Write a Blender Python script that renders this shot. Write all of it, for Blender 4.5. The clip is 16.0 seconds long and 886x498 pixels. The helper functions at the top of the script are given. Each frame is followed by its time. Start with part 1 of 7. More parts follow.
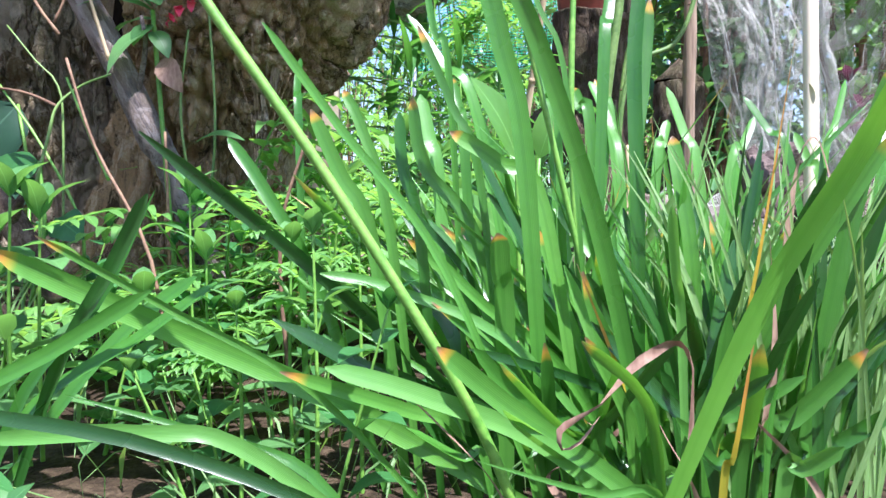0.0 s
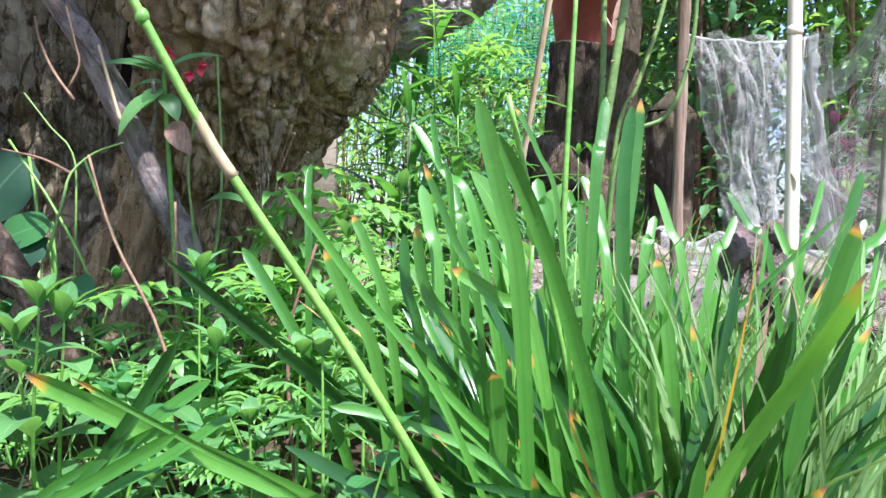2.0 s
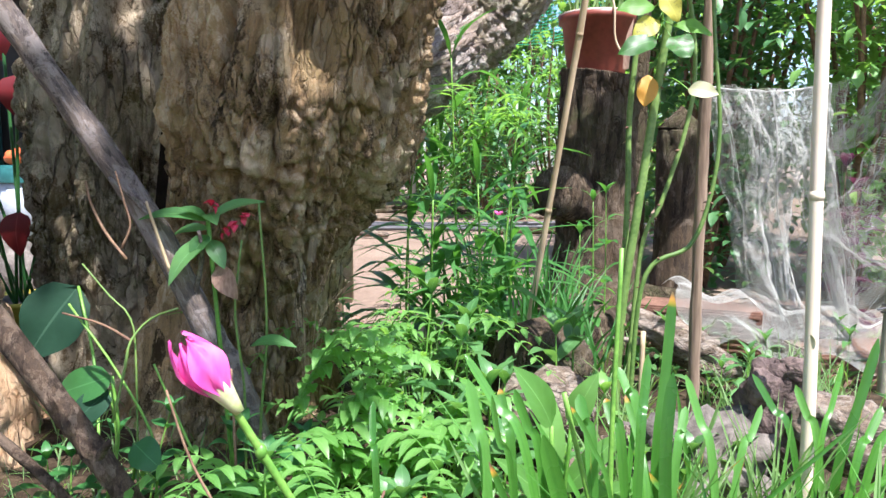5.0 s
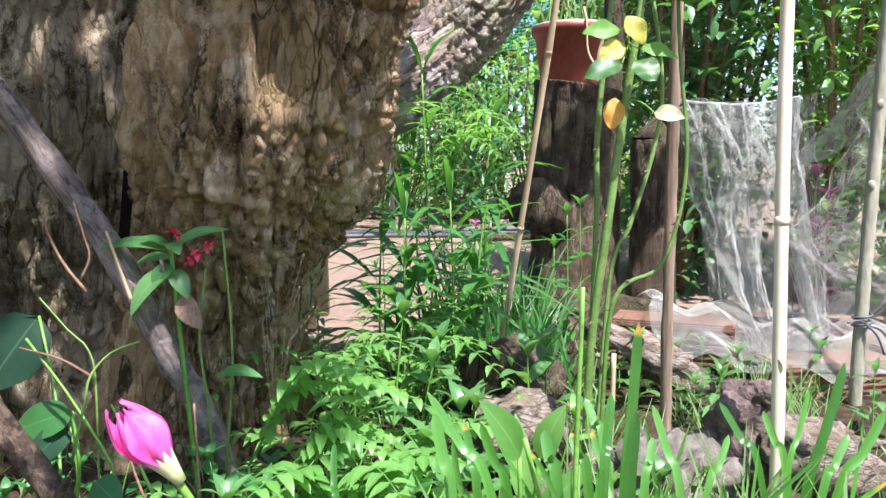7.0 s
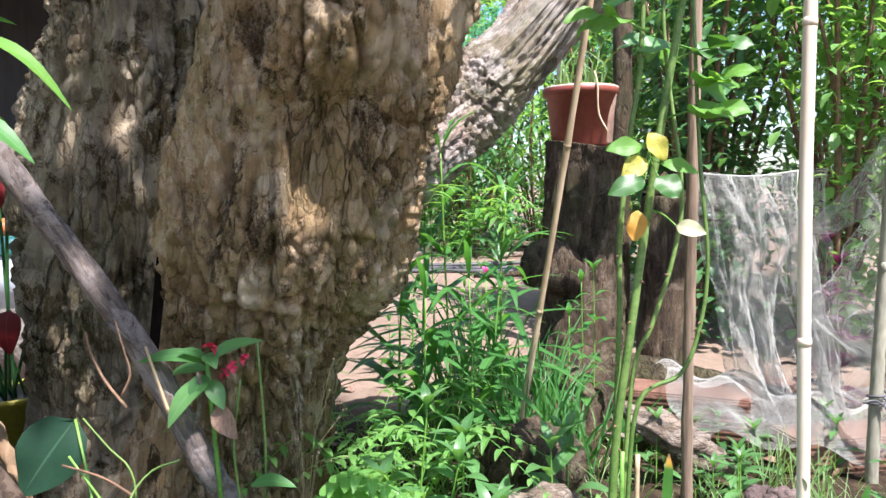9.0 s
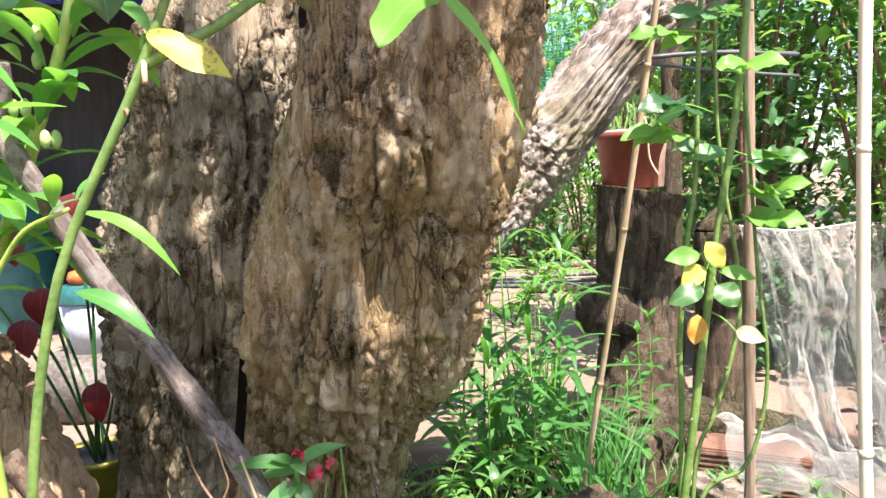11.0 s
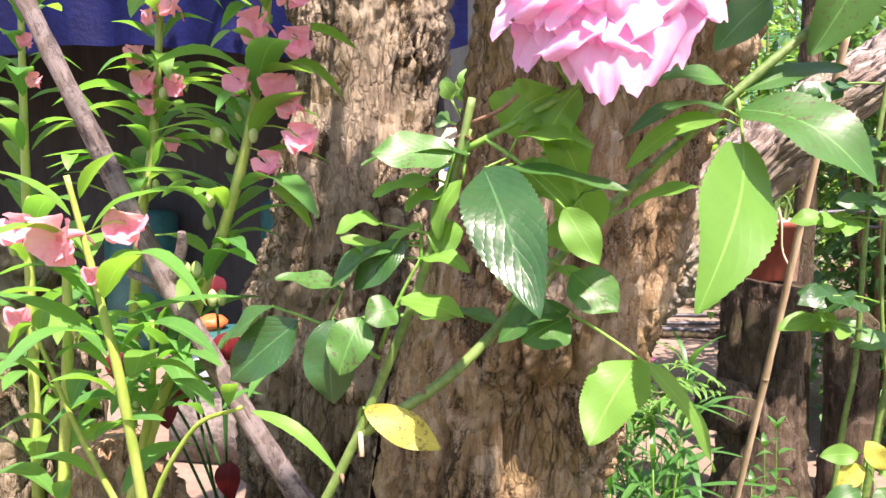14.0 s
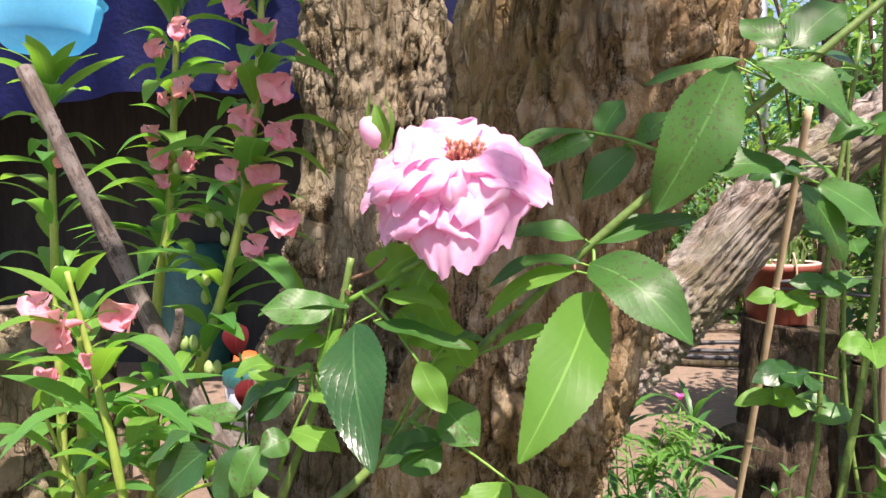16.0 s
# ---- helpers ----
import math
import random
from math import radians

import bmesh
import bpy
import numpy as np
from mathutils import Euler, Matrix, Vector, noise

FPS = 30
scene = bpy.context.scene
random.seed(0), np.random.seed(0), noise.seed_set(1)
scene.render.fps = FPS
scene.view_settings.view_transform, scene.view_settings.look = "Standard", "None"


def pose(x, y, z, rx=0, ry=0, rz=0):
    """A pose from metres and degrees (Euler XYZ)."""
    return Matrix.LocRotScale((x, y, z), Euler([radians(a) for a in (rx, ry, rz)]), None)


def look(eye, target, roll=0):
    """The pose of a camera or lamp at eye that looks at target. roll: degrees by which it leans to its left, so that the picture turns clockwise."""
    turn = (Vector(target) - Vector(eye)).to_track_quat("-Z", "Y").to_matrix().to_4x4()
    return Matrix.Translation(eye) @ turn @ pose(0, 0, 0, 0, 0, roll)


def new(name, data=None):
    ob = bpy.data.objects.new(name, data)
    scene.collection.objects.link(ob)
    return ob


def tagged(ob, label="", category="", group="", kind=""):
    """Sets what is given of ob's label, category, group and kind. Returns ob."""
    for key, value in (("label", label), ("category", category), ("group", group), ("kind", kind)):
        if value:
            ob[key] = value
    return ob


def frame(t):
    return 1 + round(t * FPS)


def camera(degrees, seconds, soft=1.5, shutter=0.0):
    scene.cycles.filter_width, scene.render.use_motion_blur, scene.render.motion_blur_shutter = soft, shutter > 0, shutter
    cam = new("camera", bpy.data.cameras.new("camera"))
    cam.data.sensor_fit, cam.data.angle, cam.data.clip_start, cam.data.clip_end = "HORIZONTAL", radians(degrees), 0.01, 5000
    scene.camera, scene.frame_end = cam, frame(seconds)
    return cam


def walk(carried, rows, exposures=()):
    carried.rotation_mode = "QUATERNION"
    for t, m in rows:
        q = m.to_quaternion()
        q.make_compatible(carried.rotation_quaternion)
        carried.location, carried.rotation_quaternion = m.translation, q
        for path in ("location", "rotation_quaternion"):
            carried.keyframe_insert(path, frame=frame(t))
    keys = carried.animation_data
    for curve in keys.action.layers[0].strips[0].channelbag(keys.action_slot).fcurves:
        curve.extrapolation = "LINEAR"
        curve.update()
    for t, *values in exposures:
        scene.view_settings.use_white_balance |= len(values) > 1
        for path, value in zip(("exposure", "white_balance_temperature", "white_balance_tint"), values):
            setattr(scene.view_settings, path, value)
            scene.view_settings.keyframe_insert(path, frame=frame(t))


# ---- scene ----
cam = camera(62.0, 16.0)
PATH = [
    (0, (0.017, 0.021, 0.131), (-0.024, 2.019, 0.053), -0.5),
    (0.5, (0.013, 0.011, 0.149), (-0.001, 2.009, 0.058), 0.1),
    (1, (0.014, 0.009, 0.166), (-0.008, 2.008, 0.089), 0.2),
    (1.5, (0.015, 0.004, 0.179), (0.001, 2.002, 0.1), 1.0),
    (2, (0.013, -0.003, 0.19), (-0.005, 1.995, 0.108), 0.9),
    (2.5, (0.008, -0.008, 0.206), (-0.009, 1.99, 0.125), 1.3),
    (3, (0.0, -0.014, 0.2575), (-0.016, 1.984, 0.1665), 1.0),
    (3.5, (0.0, -0.02, 0.313), (-0.02, 1.973, 0.146), 0.6),
    (4, (-0.0055, -0.024, 0.3445), (-0.038, 1.968, 0.174), 0.3),
    (4.2, (-0.01, -0.034, 0.351), (-0.03, 1.958, 0.163), 0.1),
    (6.3, (-0.023, -0.005, 0.384), (-0.048, 1.981, 0.149), -0.6),
    (6.5, (-0.023, -0.007, 0.385), (-0.028, 1.981, 0.161), -0.7),
    (7, (-0.007, -0.015, 0.39), (0.024, 1.973, 0.174), -0.7),
    (7.5, (-0.011, -0.016, 0.406), (0.01, 1.971, 0.187), -0.9),
    (8, (-0.021, -0.02, 0.424), (-0.009, 1.97, 0.219), -0.6),
    (8.5, (-0.026, -0.022, 0.447), (-0.008, 1.968, 0.252), -0.5),
    (9, (-0.031, -0.026, 0.479), (-0.006, 1.968, 0.317), -0.9),
    (9.2, (-0.04, -0.025, 0.49), (-0.007, 1.968, 0.331), -1.0),
    (11.3, (-0.054, -0.063, 0.614), (-0.165, 1.926, 0.439), -2.9),
    (11.5, (-0.063, -0.063, 0.624), (-0.181, 1.925, 0.438), -2.9),
    (12, (-0.085, -0.057, 0.657), (-0.28, 1.925, 0.477), -2.7),
    (12.5, (-0.104, -0.074, 0.695), (-0.335, 1.905, 0.522), -1.7),
    (13, (-0.122, -0.069, 0.711), (-0.354, 1.909, 0.531), -1.5),
    (13.5, (-0.127, -0.056, 0.737), (-0.449, 1.91, 0.556), -0.6),
    (14, (-0.095, -0.06, 0.772), (-0.451, 1.902, 0.619), -0.7),
    (14.5, (-0.075, -0.069, 0.797), (-0.45, 1.891, 0.656), -1.0),
    (15, (-0.047, -0.079, 0.82), (-0.454, 1.876, 0.695), -0.9),
    (15.5, (-0.023, -0.078, 0.837), (-0.477, 1.867, 0.733), -0.8),
    (16, (0.001, -0.086, 0.837), (-0.501, 1.847, 0.734), -1.5),
]
EXPOSURES = [(0.0, 1.76, 5530, 21), (2.5, 1.73, 5530, 21), (4.0, 1.60, 5800, 17), (9.0, 1.62, 5940, 20), (11.5, 2.10, 6550, 20), (12.5, 2.2, 6700, 29), (13.5, 2.02, 6800, 34), (14.5, 1.58, 6780, 26), (16.0, 1.17, 6880, 23)]
walk(cam, [(t, look(eye, target, roll)) for t, eye, target, roll in PATH], EXPOSURES)

# ---- world, sun ----
def make_world():
    w = bpy.data.worlds.new("sky_world")
    scene.world = w
    w.use_nodes = True
    nt = w.node_tree
    nt.nodes.clear()
    out = nt.nodes.new("ShaderNodeOutputWorld")
    bg = nt.nodes.new("ShaderNodeBackground")
    sky = nt.nodes.new("ShaderNodeTexSky")
    sky.sky_type = "NISHITA"
    sky.sun_disc = False
    sky.sun_elevation = radians(SUN_ELEV)
    sky.sun_rotation = radians(SUN_AZ)
    sky.dust_density = 1.3
    bg.inputs["Strength"].default_value = SKY
    nt.links.new(sky.outputs[0], bg.inputs[0])
    nt.links.new(bg.outputs[0], out.inputs[0])


SUN_ELEV, SUN_AZ, SKY, SUN_POWER = 62.0, 147.0, 0.10, 4.5
make_world()
sun_way = Vector((math.sin(radians(SUN_AZ)) * math.cos(radians(SUN_ELEV)), math.cos(radians(SUN_AZ)) * math.cos(radians(SUN_ELEV)), math.sin(radians(SUN_ELEV))))
sun = new("sun", bpy.data.lights.new("sun", "SUN"))
sun.data.energy, sun.data.angle, sun.data.color = SUN_POWER, radians(0.55), (1.0, 0.94, 0.84)
sun.matrix_world = look(sun_way * 20, (0, 0, 0))

# ---- materials ----
MATS = {}


class Nodes:
    """A small writer of node trees."""

    def __init__(self, name):
        self.mat = bpy.data.materials.new(name)
        self.mat.use_nodes = True
        self.nt = self.mat.node_tree
        self.nt.nodes.clear()
        self.out = self.n("ShaderNodeOutputMaterial")

    def n(self, kind, **sets):
        node = self.nt.nodes.new(kind)
        for k, v in sets.items():
            node.inputs[k.replace("_", " ")].default_value = v
        return node

    def l(self, a, b):
        self.nt.links.new(a, b)

    def coords(self, which="Object", scale=(1, 1, 1)):
        tc = self.n("ShaderNodeTexCoord")
        mp = self.n("ShaderNodeMapping")
        mp.inputs["Scale"].default_value = scale
        self.l(tc.outputs[which], mp.inputs[0])
        return mp.outputs[0]

    def noise(self, vec, scale, detail=4.0, rough=0.55, dist=0.0):
        t = self.n("ShaderNodeTexNoise", Scale=scale, Detail=detail, Roughness=rough, Distortion=dist)
        self.l(vec, t.inputs["Vector"])
        return t.outputs["Fac"]

    def ramp(self, fac, *stops):
        r = self.n("ShaderNodeValToRGB")
        e = r.color_ramp.elements
        while len(e) < len(stops):
            e.new(0.5)
        for el, (p, c) in zip(e, stops):
            el.position = p
            el.color = (*c, 1) if len(c) == 3 else c
        self.l(fac, r.inputs[0])
        return r.outputs[0]

    def mix(self, fac, a, b, how="MIX"):
        m = self.nt.nodes.new("ShaderNodeMix")
        m.data_type, m.blend_type = "RGBA", how
        for sock, v in ((m.inputs[0], fac), (m.inputs[6], a), (m.inputs[7], b)):
            if hasattr(v, "is_linked"):
                self.l(v, sock)
            else:
                sock.default_value = v if isinstance(v, (int, float)) else (*v, 1)
        return m.outputs[2]

    def math(self, op, a, b=0.0, c=0.0):
        m = self.nt.nodes.new("ShaderNodeMath")
        m.operation = op
        for sock, v in zip(m.inputs, (a, b, c)):
            if hasattr(v, "is_linked"):
                self.l(v, sock)
            else:
                sock.default_value = v
        return m.outputs[0]

    def cracks(self, stretch, scale, width, gate, kind="Object"):
        """Narrow cracks between plates, and a grey for each plate."""
        vec = self.coords(kind, stretch)
        wob = self.n("ShaderNodeTexNoise", Scale=scale * 0.8, Detail=5.0, Roughness=0.65)
        self.l(vec, wob.inputs["Vector"])
        mid = self.n("ShaderNodeVectorMath")
        mid.operation = "MULTIPLY_ADD"
        mid.inputs[1].default_value = (1.0 / scale,) * 3
        self.l(wob.outputs["Color"], mid.inputs[0])
        self.l(vec, mid.inputs[2])
        edge = self.n("ShaderNodeTexVoronoi", Scale=scale)
        edge.feature = "DISTANCE_TO_EDGE"
        self.l(mid.outputs[0], edge.inputs["Vector"])
        cell = self.n("ShaderNodeTexVoronoi", Scale=scale)
        self.l(mid.outputs[0], cell.inputs["Vector"])
        line = self.ramp(edge.outputs["Distance"], (0.0, (1, 1, 1)), (width, (0, 0, 0)))
        return self.math("MULTIPLY", line, gate), self.math("MULTIPLY", cell.outputs["Color"], 1.0)

    def bump(self, height, strength, dist):
        b = self.n("ShaderNodeBump", Strength=strength, Distance=dist)
        self.l(height, b.inputs["Height"])
        return b.outputs[0]

    def shade(self, color, rough=0.6, normal=None, thin=0.0, spec=0.5, metal=0.0, thincolor=None, coat=0.0):
        p = self.n("ShaderNodeBsdfPrincipled")
        p.inputs["Specular IOR Level"].default_value = spec
        p.inputs["Metallic"].default_value = metal
        p.inputs["Coat Weight"].default_value = coat
        if hasattr(color, "is_linked"):
            self.l(color, p.inputs["Base Color"])
        else:
            p.inputs["Base Color"].default_value = (*color, 1)
        if hasattr(rough, "is_linked"):
            self.l(rough, p.inputs["Roughness"])
        else:
            p.inputs["Roughness"].default_value = rough
        if normal is not None:
            self.l(normal, p.inputs["Normal"])
        res = p.outputs[0]
        if thin > 0:
            tr = self.n("ShaderNodeBsdfTranslucent")
            tc = thincolor if thincolor is not None else color
            if hasattr(tc, "is_linked"):
                self.l(tc, tr.inputs[0])
            else:
                tr.inputs[0].default_value = (*tc, 1)
            mx = self.n("ShaderNodeMixShader", Fac=thin)
            self.l(res, mx.inputs[1])
            self.l(tr.outputs[0], mx.inputs[2])
            res = mx.outputs[0]
        self.l(res, self.out.inputs[0])
        return self.mat


def leaf_material(name, low, high, rough=0.4, thin=0.35, veins=7.0, vein_gain=0.25, spots=0.0, thincolor=None, spec=0.5, spread=0.6, tip=None, pucker=0.0):
    """A leaf: two greens by piece and by noise, a pale midrib, side veins in relief."""
    k = Nodes(name)
    uv = k.n("ShaderNodeTexCoord").outputs["UV"]
    sep = k.n("ShaderNodeSeparateXYZ")
    k.l(uv, sep.inputs[0])
    u, v = sep.outputs[0], sep.outputs[1]
    off = k.math("ABSOLUTE", k.math("SUBTRACT", u, 0.5))
    obj = k.coords("Object")
    fine = k.noise(obj, 160.0, 3)
    broad = k.noise(obj, 22.0, 3)
    info = k.n("ShaderNodeObjectInfo").outputs["Random"]
    isl = k.n("ShaderNodeNewGeometry").outputs["Random Per Island"]
    rnd = k.math("FRACT", k.math("ADD", info, isl))
    mixv = k.math("ADD", k.math("MULTIPLY", rnd, spread), k.math("MULTIPLY", broad, 0.45))
    col = k.mix(k.math("MINIMUM", mixv, 1.0), low, high)
    col = k.mix(k.math("MULTIPLY", fine, 0.32), col, tuple(c * 0.45 for c in low))
    if veins:
        phase = k.math("SUBTRACT", k.math("MULTIPLY", v, veins * 3.1416), k.math("MULTIPLY", off, veins * 3.0))
        phase = k.math("ADD", phase, k.math("MULTIPLY", k.math("SUBTRACT", k.noise(obj, 70.0, 2), 0.5), 2.4))
        wave = k.math("POWER", k.math("ABSOLUTE", k.math("SINE", phase)), 0.25)
        rib = k.math("LESS_THAN", off, 0.018)
        col = k.mix(k.math("MULTIPLY", k.math("SUBTRACT", 1.0, wave), vein_gain * 0.8), col, high)
        col = k.mix(k.math("MULTIPLY", rib, 0.38), col, tuple(min(1, c * 1.6 + 0.04) for c in high))
        height = k.math("SUBTRACT", wave, k.math("MULTIPLY", rib, 0.8))
        soft = k.math("MULTIPLY", k.noise(obj, 110.0, 2), 1.0 + pucker * 3.0)
        nrm = k.bump(k.math("ADD", k.math("MULTIPLY", height, 0.5), k.math("ADD", soft, k.math("MULTIPLY", fine, 0.4))), 0.28, 0.0005 + pucker * 0.0015)
    else:
        line = k.math("SINE", k.math("MULTIPLY", u, 75.0))
        keel = k.math("MULTIPLY", k.math("LESS_THAN", off, 0.09), 0.25)
        col = k.mix(keel, col, low)
        nrm = k.bump(k.math("ADD", k.math("MULTIPLY", line, 0.12), fine), 0.3, 0.0005)
    if tip is not None:
        near = k.n("ShaderNodeMapRange")
        near.inputs[1].default_value, near.inputs[2].default_value = tip[0], tip[1]
        k.l(k.math("ADD", v, k.math("MULTIPLY", k.math("SUBTRACT", broad, 0.5), 0.06)), near.inputs[0])
        fade = k.ramp(near.outputs[0], (0.0, (0, 0, 0)), (0.5, (1, 1, 1)))
        dead = k.ramp(near.outputs[0], (0.2, (0.62, 0.36, 0.03)), (0.55, (0.55, 0.25, 0.05)), (0.85, (0.2, 0.11, 0.07)))
        col = k.mix(fade, col, dead)
    if spots:
        sp = k.ramp(k.noise(obj, 480.0, 2), (0.585, (0, 0, 0)), (0.625, (1, 1, 1)))
        patch = k.ramp(k.noise(obj, 26.0, 2), (0.42, (0, 0, 0)), (0.55, (1, 1, 1)))
        col = k.mix(k.math("MULTIPLY", k.math("MULTIPLY", sp, patch), spots), col, (0.07, 0.05, 0.03))
    tcol = k.mix(0.55, col, thincolor or (high[0] * 2.0, high[1] * 1.9, high[2] * 0.6))
    rr = k.math("ADD", rough - 0.08, k.math("MULTIPLY", broad, 0.2))
    return k.shade(col, rr, nrm, thin, spec, thincolor=tcol)


def plain_material(name, a, b, rough=0.6, scale=30.0, bump=0.2, dist=0.002, thin=0.0, stretch=(1, 1, 1), spec=0.5, metal=0.0, fine=6.0, thincolor=None):
    """Two colours by noise at two scales, with relief."""
    k = Nodes(name)
    vec = k.coords("Object", stretch)
    n1, n2 = k.noise(vec, scale, 5), k.noise(vec, scale * fine, 4)
    info = k.n("ShaderNodeObjectInfo").outputs["Random"]
    f = k.math("ADD", k.math("MULTIPLY", n1, 0.9), k.math("MULTIPLY", k.math("SUBTRACT", n2, 0.5), 0.7))
    f = k.math("ADD", f, k.math("MULTIPLY", k.math("SUBTRACT", info, 0.5), 0.25))
    col = k.ramp(f, (0.25, a), (0.72, b))
    nrm = k.bump(k.math("ADD", n1, k.math("MULTIPLY", n2, 0.6)), bump, dist)
    return k.shade(col, rough, nrm, thin, spec, metal, thincolor)


def bark_material(name, dark, mid, pale, moss=None, scale=1.0, stretch=(1, 1, 0.3), bump=1.0, pale_from=0.62, kind="Object", harsh=0.0, splits=1.0):
    """Old bark: long plates parted by dark splits, small chips, fibres, grit, pale flakes and moss."""
    k = Nodes(name)
    vec = k.coords(kind, stretch)
    rnd = k.coords("Object")
    drawn = k.coords(kind, (stretch[0], stretch[1] * (0.5 if kind == "UV" else 1.0), stretch[2] * 0.45))
    fibre = k.noise(drawn, 190.0 * scale, 6, 0.72, 0.3)
    grain = k.noise(vec, 75.0 * scale, 7, 0.72, 0.3)
    grit = k.noise(rnd, 420.0 * scale, 4, 0.75)
    broad = k.noise(rnd, 5.0 * scale, 4, 0.6)
    rough_gate = k.ramp(k.noise(rnd, 6.0 * scale, 3), (0.42, (0.0, 0.0, 0.0)), (0.58, (1, 1, 1)))
    long_gate = k.ramp(k.noise(rnd, 4.5 * scale, 3), (0.47, (0, 0, 0)), (0.6, (1, 1, 1)))
    long_crack, plate = k.cracks((stretch[0], stretch[1] * (0.7 if kind == "UV" else 1.0), stretch[2] * 0.7), 30.0 * scale, 0.055, long_gate, kind)
    fine_crack, chip = k.cracks(stretch, 80.0 * scale, 0.10, rough_gate, kind)
    tone = k.math("ADD", k.math("MULTIPLY", plate, 0.20), k.math("MULTIPLY", chip, 0.20))
    tone = k.math("ADD", tone, k.math("ADD", k.math("MULTIPLY", fibre, 0.34), k.math("MULTIPLY", grain, 0.30)))
    tone = k.math("ADD", tone, k.math("ADD", k.math("MULTIPLY", k.math("SUBTRACT", grit, 0.5), 0.35), k.math("MULTIPLY", k.math("SUBTRACT", broad, 0.5), 0.3)))
    warm = (mid[0] * 1.3, mid[1] * 1.2, mid[2] * 1.05)
    base = k.ramp(tone, (0.34 + harsh, dark), (0.46 + harsh * 0.6, mid), (0.55, warm), (0.68 - harsh * 0.6, pale))
    patch = k.ramp(k.math("ADD", k.noise(rnd, 15.0 * scale, 7, 0.7, 0.5), k.math("MULTIPLY", grit, 0.2)), (pale_from, (0, 0, 0)), (pale_from + 0.06, (1, 1, 1)))
    col = k.mix(k.math("MULTIPLY", patch, 0.6), base, pale)
    if moss:
        mp = k.ramp(k.noise(rnd, 5.0 * scale, 5, 0.6), (0.46, (0, 0, 0)), (0.62, (1, 1, 1)))
        mg = k.ramp(k.math("ADD", k.math("MULTIPLY", grit, 0.5), k.math("MULTIPLY", grain, 0.5)), (0.42, (0, 0, 0)), (0.54, (1, 1, 1)))
        col = k.mix(k.math("MULTIPLY", k.math("MULTIPLY", mp, mg), 0.75), col, moss)
    line = k.math("MULTIPLY", k.math("MAXIMUM", k.math("MULTIPLY", fine_crack, 0.48), long_crack), splits)
    stain = k.ramp(k.noise(k.coords(kind, (stretch[0], stretch[1], stretch[2] * 1.6)), 9.0 * scale, 5, 0.62, 0.8), (0.50, (0, 0, 0)), (0.64, (1, 1, 1)))
    col = k.mix(k.math("MULTIPLY", stain, 0.55 * splits), col, (mid[0] * 0.62, mid[1] * 0.5, mid[2] * 0.36))
    col = k.mix(k.math("MULTIPLY", line, 0.62), col, tuple(c * 0.45 for c in dark))
    h = k.math("ADD", k.math("MULTIPLY", plate, 0.7), k.math("ADD", k.math("MULTIPLY", chip, 0.4), k.math("MULTIPLY", fibre, 0.5)))
    h = k.math("ADD", h, k.math("ADD", k.math("MULTIPLY", grain, 0.8), k.math("MULTIPLY", grit, 0.3)))
    h = k.math("SUBTRACT", h, k.math("MULTIPLY", line, 1.1))
    return k.shade(col, 0.92, k.bump(h, bump, 0.010 / scale), 0, 0.2)


def ground_material():
    """Dark litter soil round the plants, passing into swept pinkish sand."""
    k = Nodes("soil_and_sand")
    vec = k.coords("Object")
    sep = k.n("ShaderNodeSeparateXYZ")
    k.l(vec, sep.inputs[0])
    n1, n2, n3 = k.noise(vec, 2.2, 5), k.noise(vec, 40.0, 6, 0.7), k.noise(vec, 300.0, 3)
    soil = k.ramp(k.math("ADD", k.math("MULTIPLY", n2, 0.7), k.math("MULTIPLY", n3, 0.3)), (0.3, (0.016, 0.011, 0.007)), (0.5, (0.045, 0.031, 0.019)), (0.72, (0.13, 0.095, 0.058)))
    sand = k.ramp(k.math("ADD", k.math("MULTIPLY", n1, 0.5), k.math("MULTIPLY", n2, 0.5)), (0.3, (0.165, 0.115, 0.085)), (0.55, (0.27, 0.20, 0.15)), (0.75, (0.35, 0.27, 0.21)))
    ragged = k.math("ADD", k.math("MULTIPLY", k.math("SUBTRACT", k.noise(vec, 2.6, 5, 0.65), 0.5), 0.9), k.math("MULTIPLY", k.math("SUBTRACT", k.noise(vec, 14.0, 4), 0.5), 0.25))
    left = k.math("ADD", k.math("SUBTRACT", k.math("MULTIPLY", sep.outputs[0], -1.0), 0.66), k.math("ADD", k.math("MULTIPLY", k.math("SUBTRACT", k.noise(vec, 1.1, 4), 0.5), 1.2), k.math("MULTIPLY", k.math("SUBTRACT", k.noise(vec, 7.0, 5), 0.5), 0.4)))
    # Sand also laid unseen behind the camera, added to bounce light onto the trunk.
    edge = k.ramp(k.math("MAXIMUM", k.math("SUBTRACT", sep.outputs[1], k.math("ADD", 1.45, k.math("MULTIPLY", k.math("SUBTRACT", k.noise(vec, 5.0, 4), 0.5), 0.9))), k.math("MAXIMUM", k.math("MULTIPLY", left, 1.2), k.math("ADD", ragged, k.math("MAXIMUM", k.math("SUBTRACT", sep.outputs[0], 1.2), k.math("SUBTRACT", -0.27, sep.outputs[1]))))), (0.0, (0, 0, 0)), (0.3, (1, 1, 1)))
    col = k.mix(edge, soil, sand)
    return k.shade(col, 0.95, k.bump(k.math("ADD", n2, k.math("MULTIPLY", n3, 0.5)), 0.8, 0.01), 0, 0.15)


